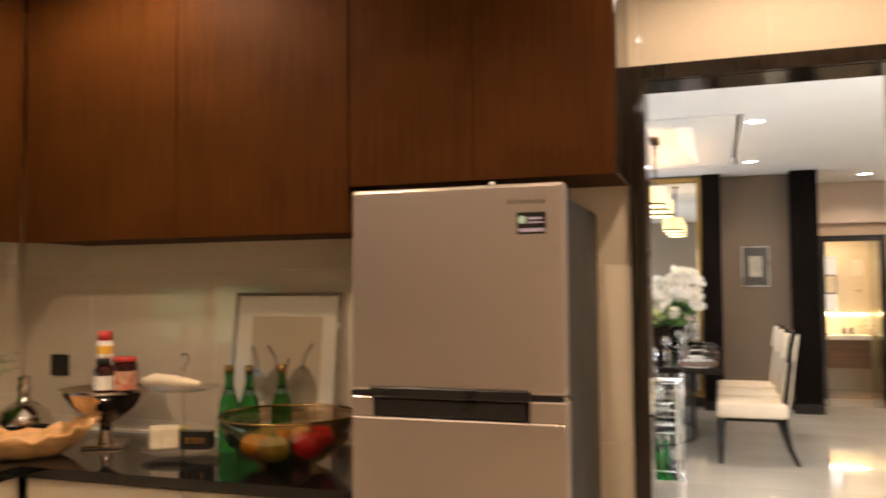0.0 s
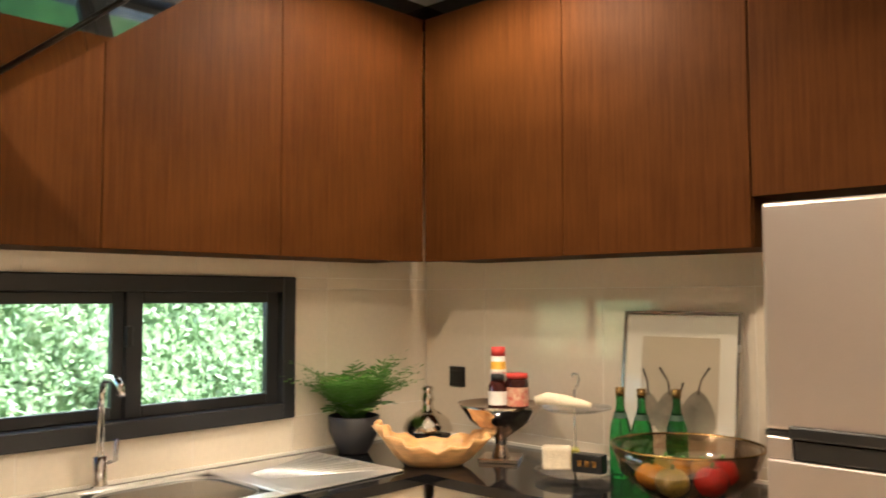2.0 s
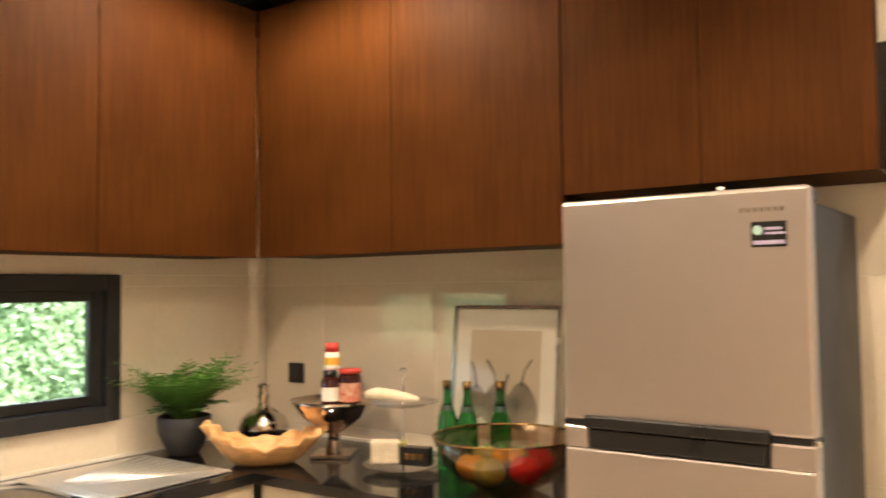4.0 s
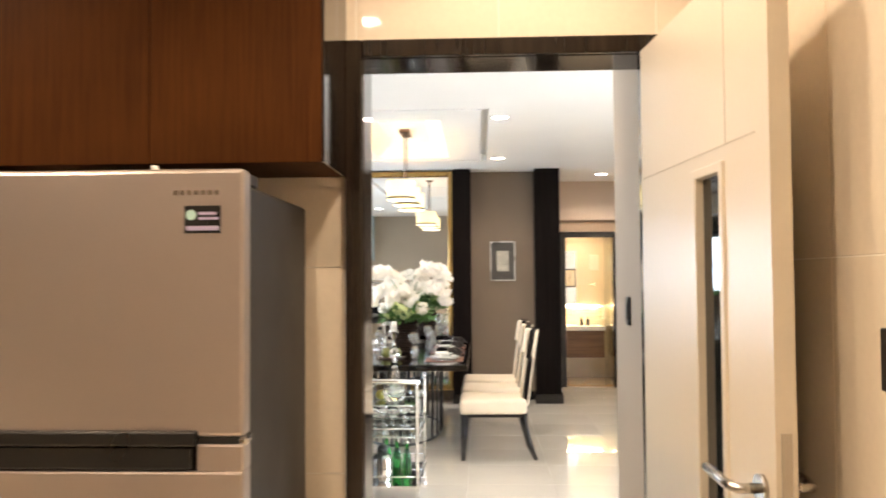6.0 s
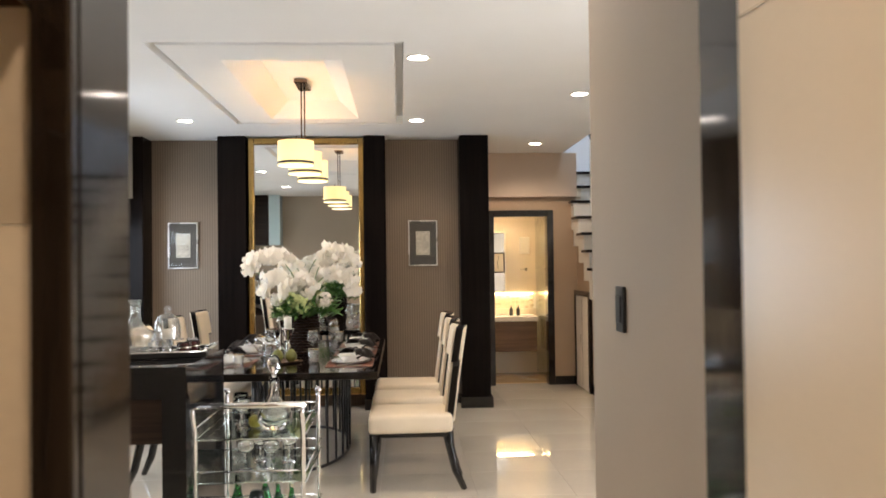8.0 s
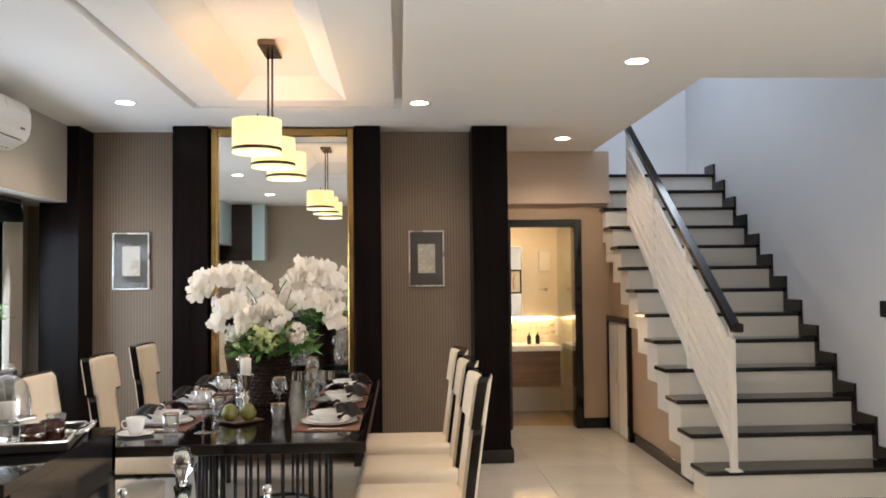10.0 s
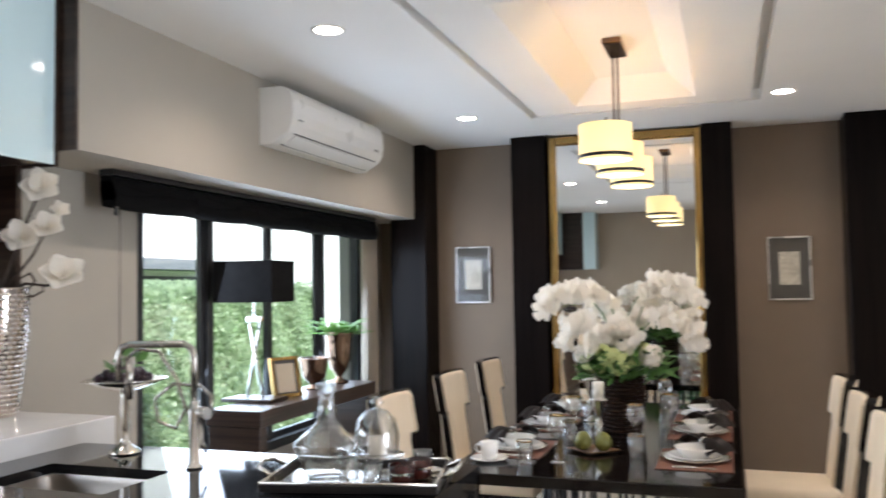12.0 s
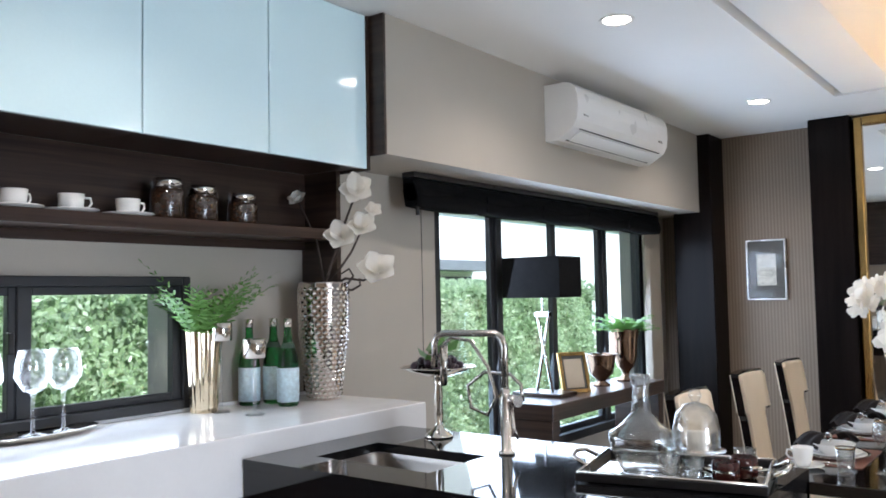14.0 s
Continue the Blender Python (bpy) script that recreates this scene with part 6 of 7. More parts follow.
for x, y in ((-2.68, 5.125), (-2.68, 5.225), (-2.70, 4.985)):
    wine_glass((x, y, WZ + 0.0085), 0.265, 0.054)

# cups and jars on the shelf
SZ = 1.735 + 0.0455
for y in (5.05, 5.235, 5.44):
    cu_ = thing("coffee_cup", (-2.66, y, SZ), "white porcelain coffee cup on its saucer", "cup", "cups on the shelf", rz=rnd.uniform(-20, 20))
    part("saucer", turned([(0, 0), (0.040, 0), (0.088, 0.012), (0.088, 0.015), (0.040, 0.005), (0, 0.005)], 32), M["porcelain"], cu_)
    part("cup_body", turned([(0, 0.0055), (0.026, 0.0055), (0.038, 0.02), (0.042, 0.065), (0.039, 0.065), (0.035, 0.022), (0, 0.012)], 28), M["porcelain"], cu_)
    part("handle", tubeb([(0.0, 0.040, 0.055), (0, 0.062, 0.055), (0, 0.066, 0.038), (0, 0.055, 0.022), (0, 0.037, 0.022)], 0.004), M["porcelain"], cu_)
M["coffee"] = mat("coffee beans in faceted glass", (0.035, 0.018, 0.010), rough=0.12, var=0.5, scale=90, bump=0.3, coat=0.8)
for y, h in ((5.595, 0.148), (5.745, 0.134), (5.935, 0.122)):
    ja = thing("storage_jar", (-2.66, y, SZ), "faceted glass storage jar with chrome lid, full", "jar", "storage jars")
    part("jar_glass", turned([(0, 0), (0.054, 0), (0.061, 0.012), (0.061, h - 0.045), (0.052, h - 0.03), (0, h - 0.03)], 10), M["coffee"], ja)
    part("lid", turned([(0, h - 0.0295), (0.054, h - 0.0295), (0.054, h), (0.050, h + 0.003), (0, h + 0.003)], 28), M["chrome"], ja)

# ---- console table by the window ----
co = thing("console_table", (-2.44, 8.40, 0), "dark espresso wooden console table by the window", "console table")
part("top", boxb(-0.17, 0.17, -0.74, 0.74, 0.815, 0.90, 0.004), M["espresso"], co)
for y in (-0.70, 0.70):
    part("leg_panel", boxb(-0.16, 0.16, y - 0.035, y + 0.035, 0.09, 0.8145, 0.003), M["espresso"], co)
part("lower_shelf", boxb(-0.17, 0.17, -0.74, 0.74, 0.03, 0.089, 0.003), M["espresso"], co)
part("foot", boxb(-0.15, 0.15, -0.72, 0.72, 0, 0.029), M["black_plastic"], co)
KZ = 0.9005
la = thing("table_lamp", (-2.545, 8.04, KZ), "table lamp with black rectangular shade and crossed chrome legs", "lamp", rz=90)
part("base", boxb(-0.10, 0.10, -0.16, 0.16, 0, 0.02, 0.003), M["espresso"], la)
part("leg", tubeb([(0, -0.055, 0.02), (0, 0.035, 0.46)], 0.010, 4), M["chrome"], la)
part("leg", tubeb([(0.012, 0.055, 0.02), (0.012, -0.035, 0.46)], 0.010, 4), M["chrome"], la)
part("collar", boxb(-0.015, 0.025, -0.045, 0.045, 0.455, 0.480), M["chrome"], la)
part("rod", tubeb([(0, 0, 0.48), (0, 0, 0.66)], 0.006), M["chrome"], la)
sh = holed_slab(bm_new(), (-0.13, 0.13, -0.19, 0.19), (-0.126, 0.126, -0.186, 0.186), 0.565, 0.80)
part("shade", sh, M["fabric_black"], la, "black cloth rectangular shade")
part("shade_spider", boxb(-0.126, 0.126, -0.004, 0.004, 0.654, 0.660), M["chrome"], la)
ph = thing("photo_frame", (-2.43, 8.22, KZ), "standing photo frame with gold edge", "photo frame", rz=60)
tl = Matrix.Rotation(radians(-14), 4, "X")
for nm, a, m_ in (("backing", (-0.085, 0.085, 0.0, 0.008, 0.0, 0.23), "mat_grey"), ("picture", (-0.06, 0.06, -0.002, -0.0005, 0.03, 0.20), "pear_bg"), ("frame_bar", (-0.095, -0.075, -0.008, 0.010, 0.0, 0.24), "gold"), ("frame_bar", (0.075, 0.095, -0.008, 0.010, 0.0, 0.24), "gold"), ("frame_bar", (-0.075, 0.075, -0.0078, 0.0098, 0.22, 0.24), "gold"), ("frame_bar", (-0.075, 0.075, -0.0078, 0.0098, 0.0, 0.02), "gold")):
    b_ = boxb(*a)
    bmesh.ops.transform(b_, matrix=tl, verts=b_.verts)
    part(nm, b_, M[m_], ph)
part("strut", prismb([(0.01, 0.0), (0.10, 0.0), (0.055, 0.18)], -0.02, 0.02, "x"), M["black_plastic"], ph)
po = thing("bronze_pot", (-2.47, 8.62, KZ), "small dark bronze footed pot", "pot")
part("pot_body", turned([(0, 0), (0.055, 0), (0.055, 0.01), (0.03, 0.025), (0.03, 0.035), (0.075, 0.08), (0.085, 0.14), (0.095, 0.19), (0.10, 0.20), (0.092, 0.20), (0.078, 0.14), (0.06, 0.08), (0, 0.06)], 32), M["bronze"], po)
bv = thing("bronze_urn", (-2.46, 8.96, KZ), "tall dark bronze urn", "urn")
part("urn_body", turned([(r * 1.15, z * 1.10) for r, z in [(0, 0), (0.055, 0), (0.055, 0.012), (0.022, 0.03), (0.020, 0.05), (0.05, 0.09), (0.068, 0.15), (0.072, 0.24), (0.085, 0.30), (0.095, 0.315), (0.088, 0.315), (0.07, 0.27), (0.05, 0.12), (0, 0.10)]], 32), M["bronze"], bv)
for s in (-1, 1):
    part("handle", tubeb([(0, s * 0.086, 0.290), (0, s * 0.122, 0.265), (0, s * 0.116, 0.20), (0, s * 0.074, 0.155)], 0.006), M["bronze"], bv)
bf = thing("urn_fern", (-2.46, 8.96, KZ + 0.12), "small green fern in the bronze urn", "plant")
part("foliage", fronds(bm_new(), 44, 0.24, 1.0, random.Random(21), 0.17, 0.014, 0.6, 0.06), M["fern"], bf)

# ---- dining table ----
TX, TY0, TY1, TTZ = -0.53, 7.30, 9.66, 0.735
dt = thing("dining_table", (TX, (TY0 + TY1) / 2, 0), "black-brown dining table on an oval cage of rods", "table")
hy = (TY1 - TY0) / 2
part("tabletop", boxb(-0.62, 0.62, -hy, hy, TTZ - 0.05, TTZ, 0.004), M["dark_wood"], dt)
part("sub_plate", turned([(0, TTZ - 0.062), (0.40, TTZ - 0.062), (0.40, TTZ - 0.0505), (0, TTZ - 0.0505)], 40), M["black_metal"], dt)


def oval(rx, ry, z, r, n=56):
    bm = bm_new()
    p = [(rx * math.cos(2 * math.pi * k / n), ry * math.sin(2 * math.pi * k / n), z) for k in range(n + 1)]
    return tube(bm, p, r, 8, cap=False)


part("base_ring", oval(0.36, 0.80, 0.012, 0.012), M["black_metal"], dt)
part("top_ring", oval(0.36, 0.80, TTZ - 0.06, 0.009), M["black_metal"], dt)
for k in range(30):
    t = 2 * math.pi * k / 30
    part("rod", tubeb([(0.36 * math.cos(t), 0.80 * math.sin(t), 0.012), (0.36 * math.cos(t), 0.80 * math.sin(t), TTZ - 0.051)], 0.009, 8), M["black_metal"], dt)


# ---- dining chairs ----
def back_outline(w1, w2, zc, z0, z1, r=0.03):
    o = [(-w2, z0)]
    o += [(-w2, zc - r), (-w2 - r * 0.4, zc), (-w1, zc + 0.005), (-w1, z1 - 0.02), (-w1 + 0.02, z1)]
    return o + [(-u, v) for u, v in reversed(o)]


def bent_panel(outline, t0, t1, lean, curve):
    """An upright panel, thick from t0 to t1, curved in plan and leaning back."""
    bm = bm_new()
    us = sorted({round(u, 4) for u, _ in outline})
    cols = sorted(set(us + [round(-0.2 + 0.04 * k, 4) for k in range(11)]))
    lim = max(us)
    cols = [c for c in cols if -lim <= c <= lim]
    zs = sorted({round(v, 4) for _, v in outline})
    zmid = zs

    def half(z):
        lo = [(abs(u), v) for u, v in outline if u > 0]
        lo.sort(key=lambda q: q[1])
        return float(np.interp(z, [q[1] for q in lo], [q[0] for q in lo]))
    zz = sorted(set(zmid + [zs[0] + (zs[-1] - zs[0]) * k / 14 for k in range(15)]))
    grid = {}
    K = 8
    for i, z in enumerate(zz):
        hw = half(z)
        for k in range(K + 1):
            u = -hw + 2 * hw * k / K
            back = curve * (u / 0.22) ** 2
            off = lean * (z - zs[0]) + 0.35 * (z - zs[0]) ** 2 * lean
            for s, tt in ((0, t0), (1, t1)):
                grid[i, k, s] = bm.verts.new((off - back + tt, u, z))
    for i in range(len(zz) - 1):
        for k in range(K):
            for s in (0, 1):
                q = [grid[i, k, s], grid[i, k + 1, s], grid[i + 1, k + 1, s], grid[i + 1, k, s]]
                f = bm.faces.new(q if s else q[::-1])
                f.smooth = True
        for k in (0, K):
            bm.faces.new((grid[i, k, 0], grid[i, k, 1], grid[i + 1, k, 1], grid[i + 1, k, 0]))
    for k in range(K):
        bm.faces.new((grid[0, k, 0], grid[0, k, 1], grid[0, k + 1, 1], grid[0, k + 1, 0]))
        bm.faces.new((grid[len(zz) - 1, k, 0], grid[len(zz) - 1, k, 1], grid[len(zz) - 1, k + 1, 1], grid[len(zz) - 1, k + 1, 0]))
    bmesh.ops.recalc_face_normals(bm, faces=bm.faces)
    return bm


def dining_chair(x, y, rz):
    ch = thing("dining_chair", (x, y, 0), "cream upholstered dining chair with black-brown frame", "chair", "chairs round the table", rz)
    # local +x points to the backrest; seat from -0.30 to 0.22
    sb_ = boxb(-0.30, 0.23, -0.235, 0.235, 0.36, 0.475, 0.03, 3)
    for v in sb_.verts:
        f = (v.co.x - 0.23) / -0.53
        v.co.y *= 0.90 + 0.10 * f
        if v.co.z > 0.44:
            v.co.z += 0.035 * (1 - (v.co.y / 0.25) ** 2) * (1 - ((v.co.x + 0.03) / 0.28) ** 2)
    for f in sb_.faces:
        f.smooth = True
    part("seat", sb_, M["upholstery"], ch, "cream padded seat")
    part("seat_piping", tube(bm_new(), [(-0.29, -0.236, 0.45), (-0.298, 0.0, 0.452), (-0.29, 0.236, 0.45)], 0.004, 6), M["upholstery"], ch)
    part("seat_frame", boxb(-0.27, 0.20, -0.20, 0.20, 0.335, 0.359, 0.004), M["dark_wood"], ch)
    o = back_outline(0.225, 0.155, 0.80, 0.40, 1.03)
    part("back_frame", bent_panel(o, 0.205, 0.245, 0.115, 0.035), M["dark_wood"], ch, "black-brown wooden back frame")
    o2 = back_outline(0.205, 0.138, 0.815, 0.42, 1.018)
    part("back_pad", bent_panel(o2, 0.190, 0.207, 0.115, 0.035), M["upholstery"], ch, "cream padded backrest")
    part("back_cover", bent_panel(o2, 0.244, 0.256, 0.115, 0.035), M["upholstery"], ch, "cream upholstered outer back")
    for s in (-1, 1):
        part("front_leg", tubeb([(-0.262, s * 0.205, 0.36), (-0.275, s * 0.212, 0.0)], [0.032, 0.019], 4), M["dark_wood"], ch)
        part("back_leg", tubeb([(0.20, s * 0.17, 0.42), (0.21, s * 0.175, 0.28), (0.245, s * 0.18, 0.12), (0.30, s * 0.182, 0.0)], [0.030, 0.029, 0.024, 0.018], 4), M["dark_wood"], ch)
    return ch


c0 = dining_chair(0.33, 7.37, 0)
for x, y, rz in ((0.330, 8.03, 0), (0.330, 8.70, 0), (-1.235, 7.58, 180), (-1.285, 8.62, 180), (-1.285, 9.47, 180)):
    copy_thing(c0, pose(x, y, 0, 0, 0, rz))

# ---- table settings ----
M["pear_skin"] = mat("olive green pear skin", (0.145, 0.15, 0.03), rough=0.4, var=0.25, scale=30)
M["leather"] = mat("red-brown leather", (0.16, 0.055, 0.03), rough=0.5, var=0.2, scale=20, fine=150, bump=0.15)
M["napkin"] = mat("dark brown satin napkin", (0.018, 0.012, 0.010), rough=0.42, var=0.2, bump=0.1, spec=0.3)


def setting(x, y, side):
    pm = thing("placemat", (x, y, TTZ), "red-brown leather placemat on the table", "placemat", "placemats")
    part("leather", boxb(-0.16, 0.16, -0.23, 0.23, 0.0005, 0.004, 0.001), M["leather"], pm)
    z = TTZ + 0.0042
    cg = thing("charger_plate", (x, y, z), "large white plate with silver rim", "plate", "charger plates")
    part("plate_body", turned([(0, 0), (0.09, 0), (0.15, 0.014), (0.15, 0.017), (0.09, 0.004), (0, 0.004)], 40), M["porcelain"], cg)
    part("rim_band", turned([(0.1505, 0.0145), (0.153, 0.016), (0.1505, 0.018), (0.14, 0.0158)], 40), M["silver"], cg)
    dp = thing("dinner_plate", (x, y, z + 0.0045), "white porcelain dinner plate", "plate", "dinner plates")
    part("plate_body", turned([(0, 0), (0.075, 0), (0.12, 0.018), (0.12, 0.021), (0.075, 0.004), (0, 0.004)], 40), M["porcelain"], dp)
    bw = thing("soup_bowl", (x, y, z + 0.009), "white porcelain bowl on the plates", "bowl", "soup bowls")
    part("bowl_body", turned([(0, 0), (0.048, 0), (0.054, 0.006), (0.094, 0.048), (0.091, 0.049), (0.050, 0.010), (0, 0.008)], 32), M["porcelain"], bw)
    nk = thing("napkin", (x + side * 0.035, y + 0.075, z + 0.062), "dark satin napkin drawn through a silver ring", "napkin", "napkins", rz=35 * side)
    nb = bm_new()
    for sg in (-1, 1):
        rows_ = []
        for k in range(9):
            u = k / 8
            wid = 0.012 + 0.068 * u ** 0.7
            fall = 0.012 + 0.030 * math.sin(u * 2.6) - 0.050 * u * u
            rows_.append([nb.verts.new((wid * (m_ / 5 - 1), sg * (0.004 + 0.150 * u - 0.02 * u * abs(m_ / 5 - 1)), fall + 0.007 * math.cos(m_ * 1.3 + k * 0.35) * (0.3 + u))) for m_ in range(11)])
        for a_, b_ in zip(rows_, rows_[1:]):
            for m_ in range(10):
                f = nb.faces.new((a_[m_], a_[m_ + 1], b_[m_ + 1], b_[m_]))
                f.smooth = True
    bmesh.ops.solidify(nb, geom=nb.faces[:], thickness=0.003)
    part("cloth", nb, M["napkin"], nk)
    part("ring", tube(bm_new(), [(0.018 * math.cos(2 * math.pi * k / 18), 0.0, 0.006 + 0.018 * math.sin(2 * math.pi * k / 18)) for k in range(19)], 0.005, 8, cap=False), M["silver"], nk)
    for k, o in enumerate((-0.185, -0.205)):
        fk = thing("fork" if k else "knife", (x - side * 0.01, y + o, z), "polished silver cutlery on the placemat", "cutlery", "cutlery")
        part("handle", tubeb([(-0.08, 0, 0.003), (0.02, 0, 0.004)], [0.004, 0.003], 8), M["silver"], fk)
        part("blade", boxb(0.02, 0.10, -0.006, 0.006, 0.0015, 0.004, 0.001), M["silver"], fk)


for y in (7.80, 8.53, 9.12):
    setting(-0.115, y, 1)
    setting(-0.960, y + 0.07, -1)


def tumbler(x, y, rim="gold", h=0.105, r=0.038):
    t_ = thing("tumbler", (x, y, TTZ), "clear glass tumbler with gold rim", "glass", "tumblers")
    part("glass_body", turned([(0, 0), (r * 0.8, 0), (r * 0.82, 0.004), (r, h), (r * 0.94, h), (r * 0.76, 0.014), (0, 0.012)], 28), M["glass"], t_)
    part("rim_band", turned([(r * 1.0, h - 0.006), (r * 1.015, h - 0.003), (r * 1.0, h + 0.0005)], 28), M[rim], t_)


for x, y in ((-0.84, 7.535), (-0.375, 7.80), (-0.74, 8.12), (-0.30, 8.62), (-0.76, 8.85), (-0.30, 9.30)):
    tumbler(x, y)
for x, y in ((-0.705, 7.60), (-0.40, 8.02), (-0.28, 8.46), (-0.74, 8.25), (-0.66, 8.95), (-0.34, 9.15)):
    wine_glass((x, y, TTZ), 0.215, 0.044, "stemmed glass with gold rim on the table", "table wine glasses", rim="gold")
tc = thing("tea_cup", (-1.015, 7.57, TTZ), "white porcelain cup and saucer on the table", "cup")
part("saucer", turned([(0, 0), (0.04, 0), (0.085, 0.012), (0.085, 0.015), (0.04, 0.005), (0, 0.005)], 32), M["porcelain"], tc)
part("cup_body", turned([(0, 0.0055), (0.028, 0.0055), (0.036, 0.03), (0.045, 0.085), (0.042, 0.085), (0.033, 0.03), (0, 0.012)], 28), M["porcelain"], tc)
part("handle", tubeb([(-0.042, 0.0, 0.07), (-0.062, 0, 0.068), (-0.066, 0, 0.05), (-0.055, 0, 0.035), (-0.036, 0, 0.035)], 0.004), M["porcelain"], tc)
pt = thing("fruit_tray", (-0.585, 7.88, TTZ), "small square dark brown tray", "tray")
part("tray_body", turned([(0, 0.002), (0.10, 0.002), (0.125, 0.012), (0.128, 0.016), (0.122, 0.016), (0.10, 0.008), (0, 0.008)], 4), M["brown_wood"], pt)
for o in (-0.05, 0.045):
    pr = thing("green_pear", (-0.585 + o, 7.88, TTZ + 0.0085), "green pear on the small tray", "fruit", "pears on the tray")
    part("skin", turned([(0, 0), (0.022, 0.002), (0.040, 0.022), (0.043, 0.042), (0.032, 0.066), (0.020, 0.082), (0.008, 0.088), (0, 0.085)], 24), M["pear_skin"], pr)
    part("stalk", tubeb([(0, 0, 0.086), (0.004, 0.002, 0.105)], 0.002, 6), M["stem"], pr)
for x, y, h in ((-0.585, 8.06, 0.235), (-0.74, 8.80, 0.25)):
    cs = thing("candlestick", (x, y, TTZ), "silver candlestick with thick white candle", "candlestick", "candlesticks on the table")
    part("stick", turned([(0, 0), (0.045, 0), (0.042, 0.008), (0.016, 0.02), (0.012, 0.04), (0.022, 0.06), (0.012, 0.08), (0.020, 0.105), (0.012, 0.125), (0.016, 0.15), (0.045, h - 0.012), (0.047, h - 0.004), (0, h - 0.004)], 28), M["silver"], cs)
    part("candle", turned([(0, h - 0.0035), (0.028, h - 0.0035), (0.028, h + 0.075), (0.022, h + 0.08), (0, h + 0.076)], 24), M["paper"], cs)

# ---- orchid arrangement ----
fvs = thing("woven_vase", (-0.525, 8.50, TTZ), "dark brown woven round vase", "vase")
part("inner_pot", turned([(0, 0.0), (0.080, 0.0), (0.100, 0.12), (0.100, 0.24), (0.082, 0.32), (0, 0.31)], 32), M["black_plastic"], fvs)
for row in range(15):
    z = 0.012 + row * 0.0222
    rz_ = 0.092 + 0.024 * math.sin(math.pi * min(1, z / 0.36))
    loop = [((rz_ + 0.005 * math.cos(16 * t + math.pi * row)) * math.cos(t), (rz_ + 0.005 * math.cos(16 * t + math.pi * row)) * math.sin(t), z) for t in [2 * math.pi * k / 96 for k in range(97)]]
    part("woven_strand", tube(bm_new(), loop, 0.0112, 8, cap=False), M["wicker"], fvs)
fl = thing("orchid_arrangement", (-0.505, 8.50, TTZ + 0.30), "large bouquet of white orchids and pale green hydrangeas", "flowers")
ro = random.Random(17)
gr = bm_new()
for k in range(420):
    a, r = ro.uniform(0, 6.28), 0.25 * math.sqrt(ro.random())
    c = Vector((r * math.cos(a), r * math.sin(a), 0.02 + ro.uniform(0, 0.16) - r * 0.12))
    d = Vector((math.cos(a), math.sin(a), ro.uniform(-0.6, 0.9))).normalized() * ro.uniform(0.03, 0.07)
    u = d.cross(Vector((ro.uniform(-1, 1), ro.uniform(-1, 1), 1))).normalized() * 0.014
    gr.faces.new([gr.verts.new(v) for v in (c - d, c - u, c + d, c + u)])
part("greenery", gr, M["leaf"], fl, "dense dark green leaves")


def cluster(c, rad, n, size, m, lab, name):
    bm = bm_new()
    for k in range(n):
        v = Vector((ro.gauss(0, 1), ro.gauss(0, 1), ro.gauss(0, 1))).normalized() * rad * ro.uniform(0.75, 1.05)
        out = v.normalized()
        for q in range(4):
            side = out.cross(Vector((ro.uniform(-1, 1), ro.uniform(-1, 1), ro.uniform(-1, 1)))).normalized()
            tip = v + side * size + out * size * 0.25
            w = out.cross(side) * size * 0.5
            f = bm.faces.new([bm.verts.new(Vector(c) + p) for p in (v, v + side * size * 0.6 - w + out * 0.004, tip, v + side * size * 0.6 + w + out * 0.004)])
            f.smooth = True
    part(name, bm, M[m], fl, lab)


for c, r in (((-0.14, -0.14, 0.10), 0.075), ((0.0, -0.18, 0.09), 0.07), ((-0.06, -0.20, 0.13), 0.06), ((0.10, -0.10, 0.13), 0.06)):
    cluster(c, r, 70, 0.022, "petal_green", "pale green hydrangea head", "hydrangea")
for c, r in (((0.16, -0.16, 0.12), 0.055), ((-0.20, -0.12, 0.12), 0.05), ((0.03, -0.16, 0.18), 0.055)):
    cluster(c, r, 50, 0.026, "petal", "white rose head", "rose")
stem_b = bm_new()
sprays = [[(-0.02, 0, 0), (-0.10, -0.04, 0.35), (-0.26, -0.08, 0.54), (-0.40, -0.10, 0.52), (-0.47, -0.12, 0.40)],
          [(-0.02, 0, 0), (-0.06, 0.04, 0.38), (-0.20, 0.04, 0.56), (-0.30, 0.02, 0.50)],
          [(0, 0, 0), (-0.14, -0.10, 0.28), (-0.28, -0.12, 0.36), (-0.34, -0.14, 0.22)],
          [(0, 0, 0), (0.03, -0.05, 0.36), (0.18, -0.08, 0.57), (0.34, -0.10, 0.55), (0.44, -0.12, 0.44)],
          [(0.02, 0, 0), (0.10, 0.06, 0.40), (0.22, 0.08, 0.58), (0.32, 0.06, 0.50)],
          [(0, 0, 0), (0.10, -0.12, 0.26), (0.26, -0.14, 0.38), (0.40, -0.15, 0.30), (0.43, -0.16, 0.20)],
          [(0, 0, 0), (0.0, -0.12, 0.25), (0.0, -0.16, 0.33), (0.08, -0.18, 0.28)],
          [(0, 0, 0), (-0.05, -0.12, 0.22), (-0.14, -0.18, 0.28), (-0.20, -0.2, 0.20)],
          [(0, 0.05, 0), (0.06, 0.18, 0.35), (0.20, 0.22, 0.45)], [(0, 0.05, 0), (-0.06, 0.18, 0.35), (-0.22, 0.22, 0.45)]]


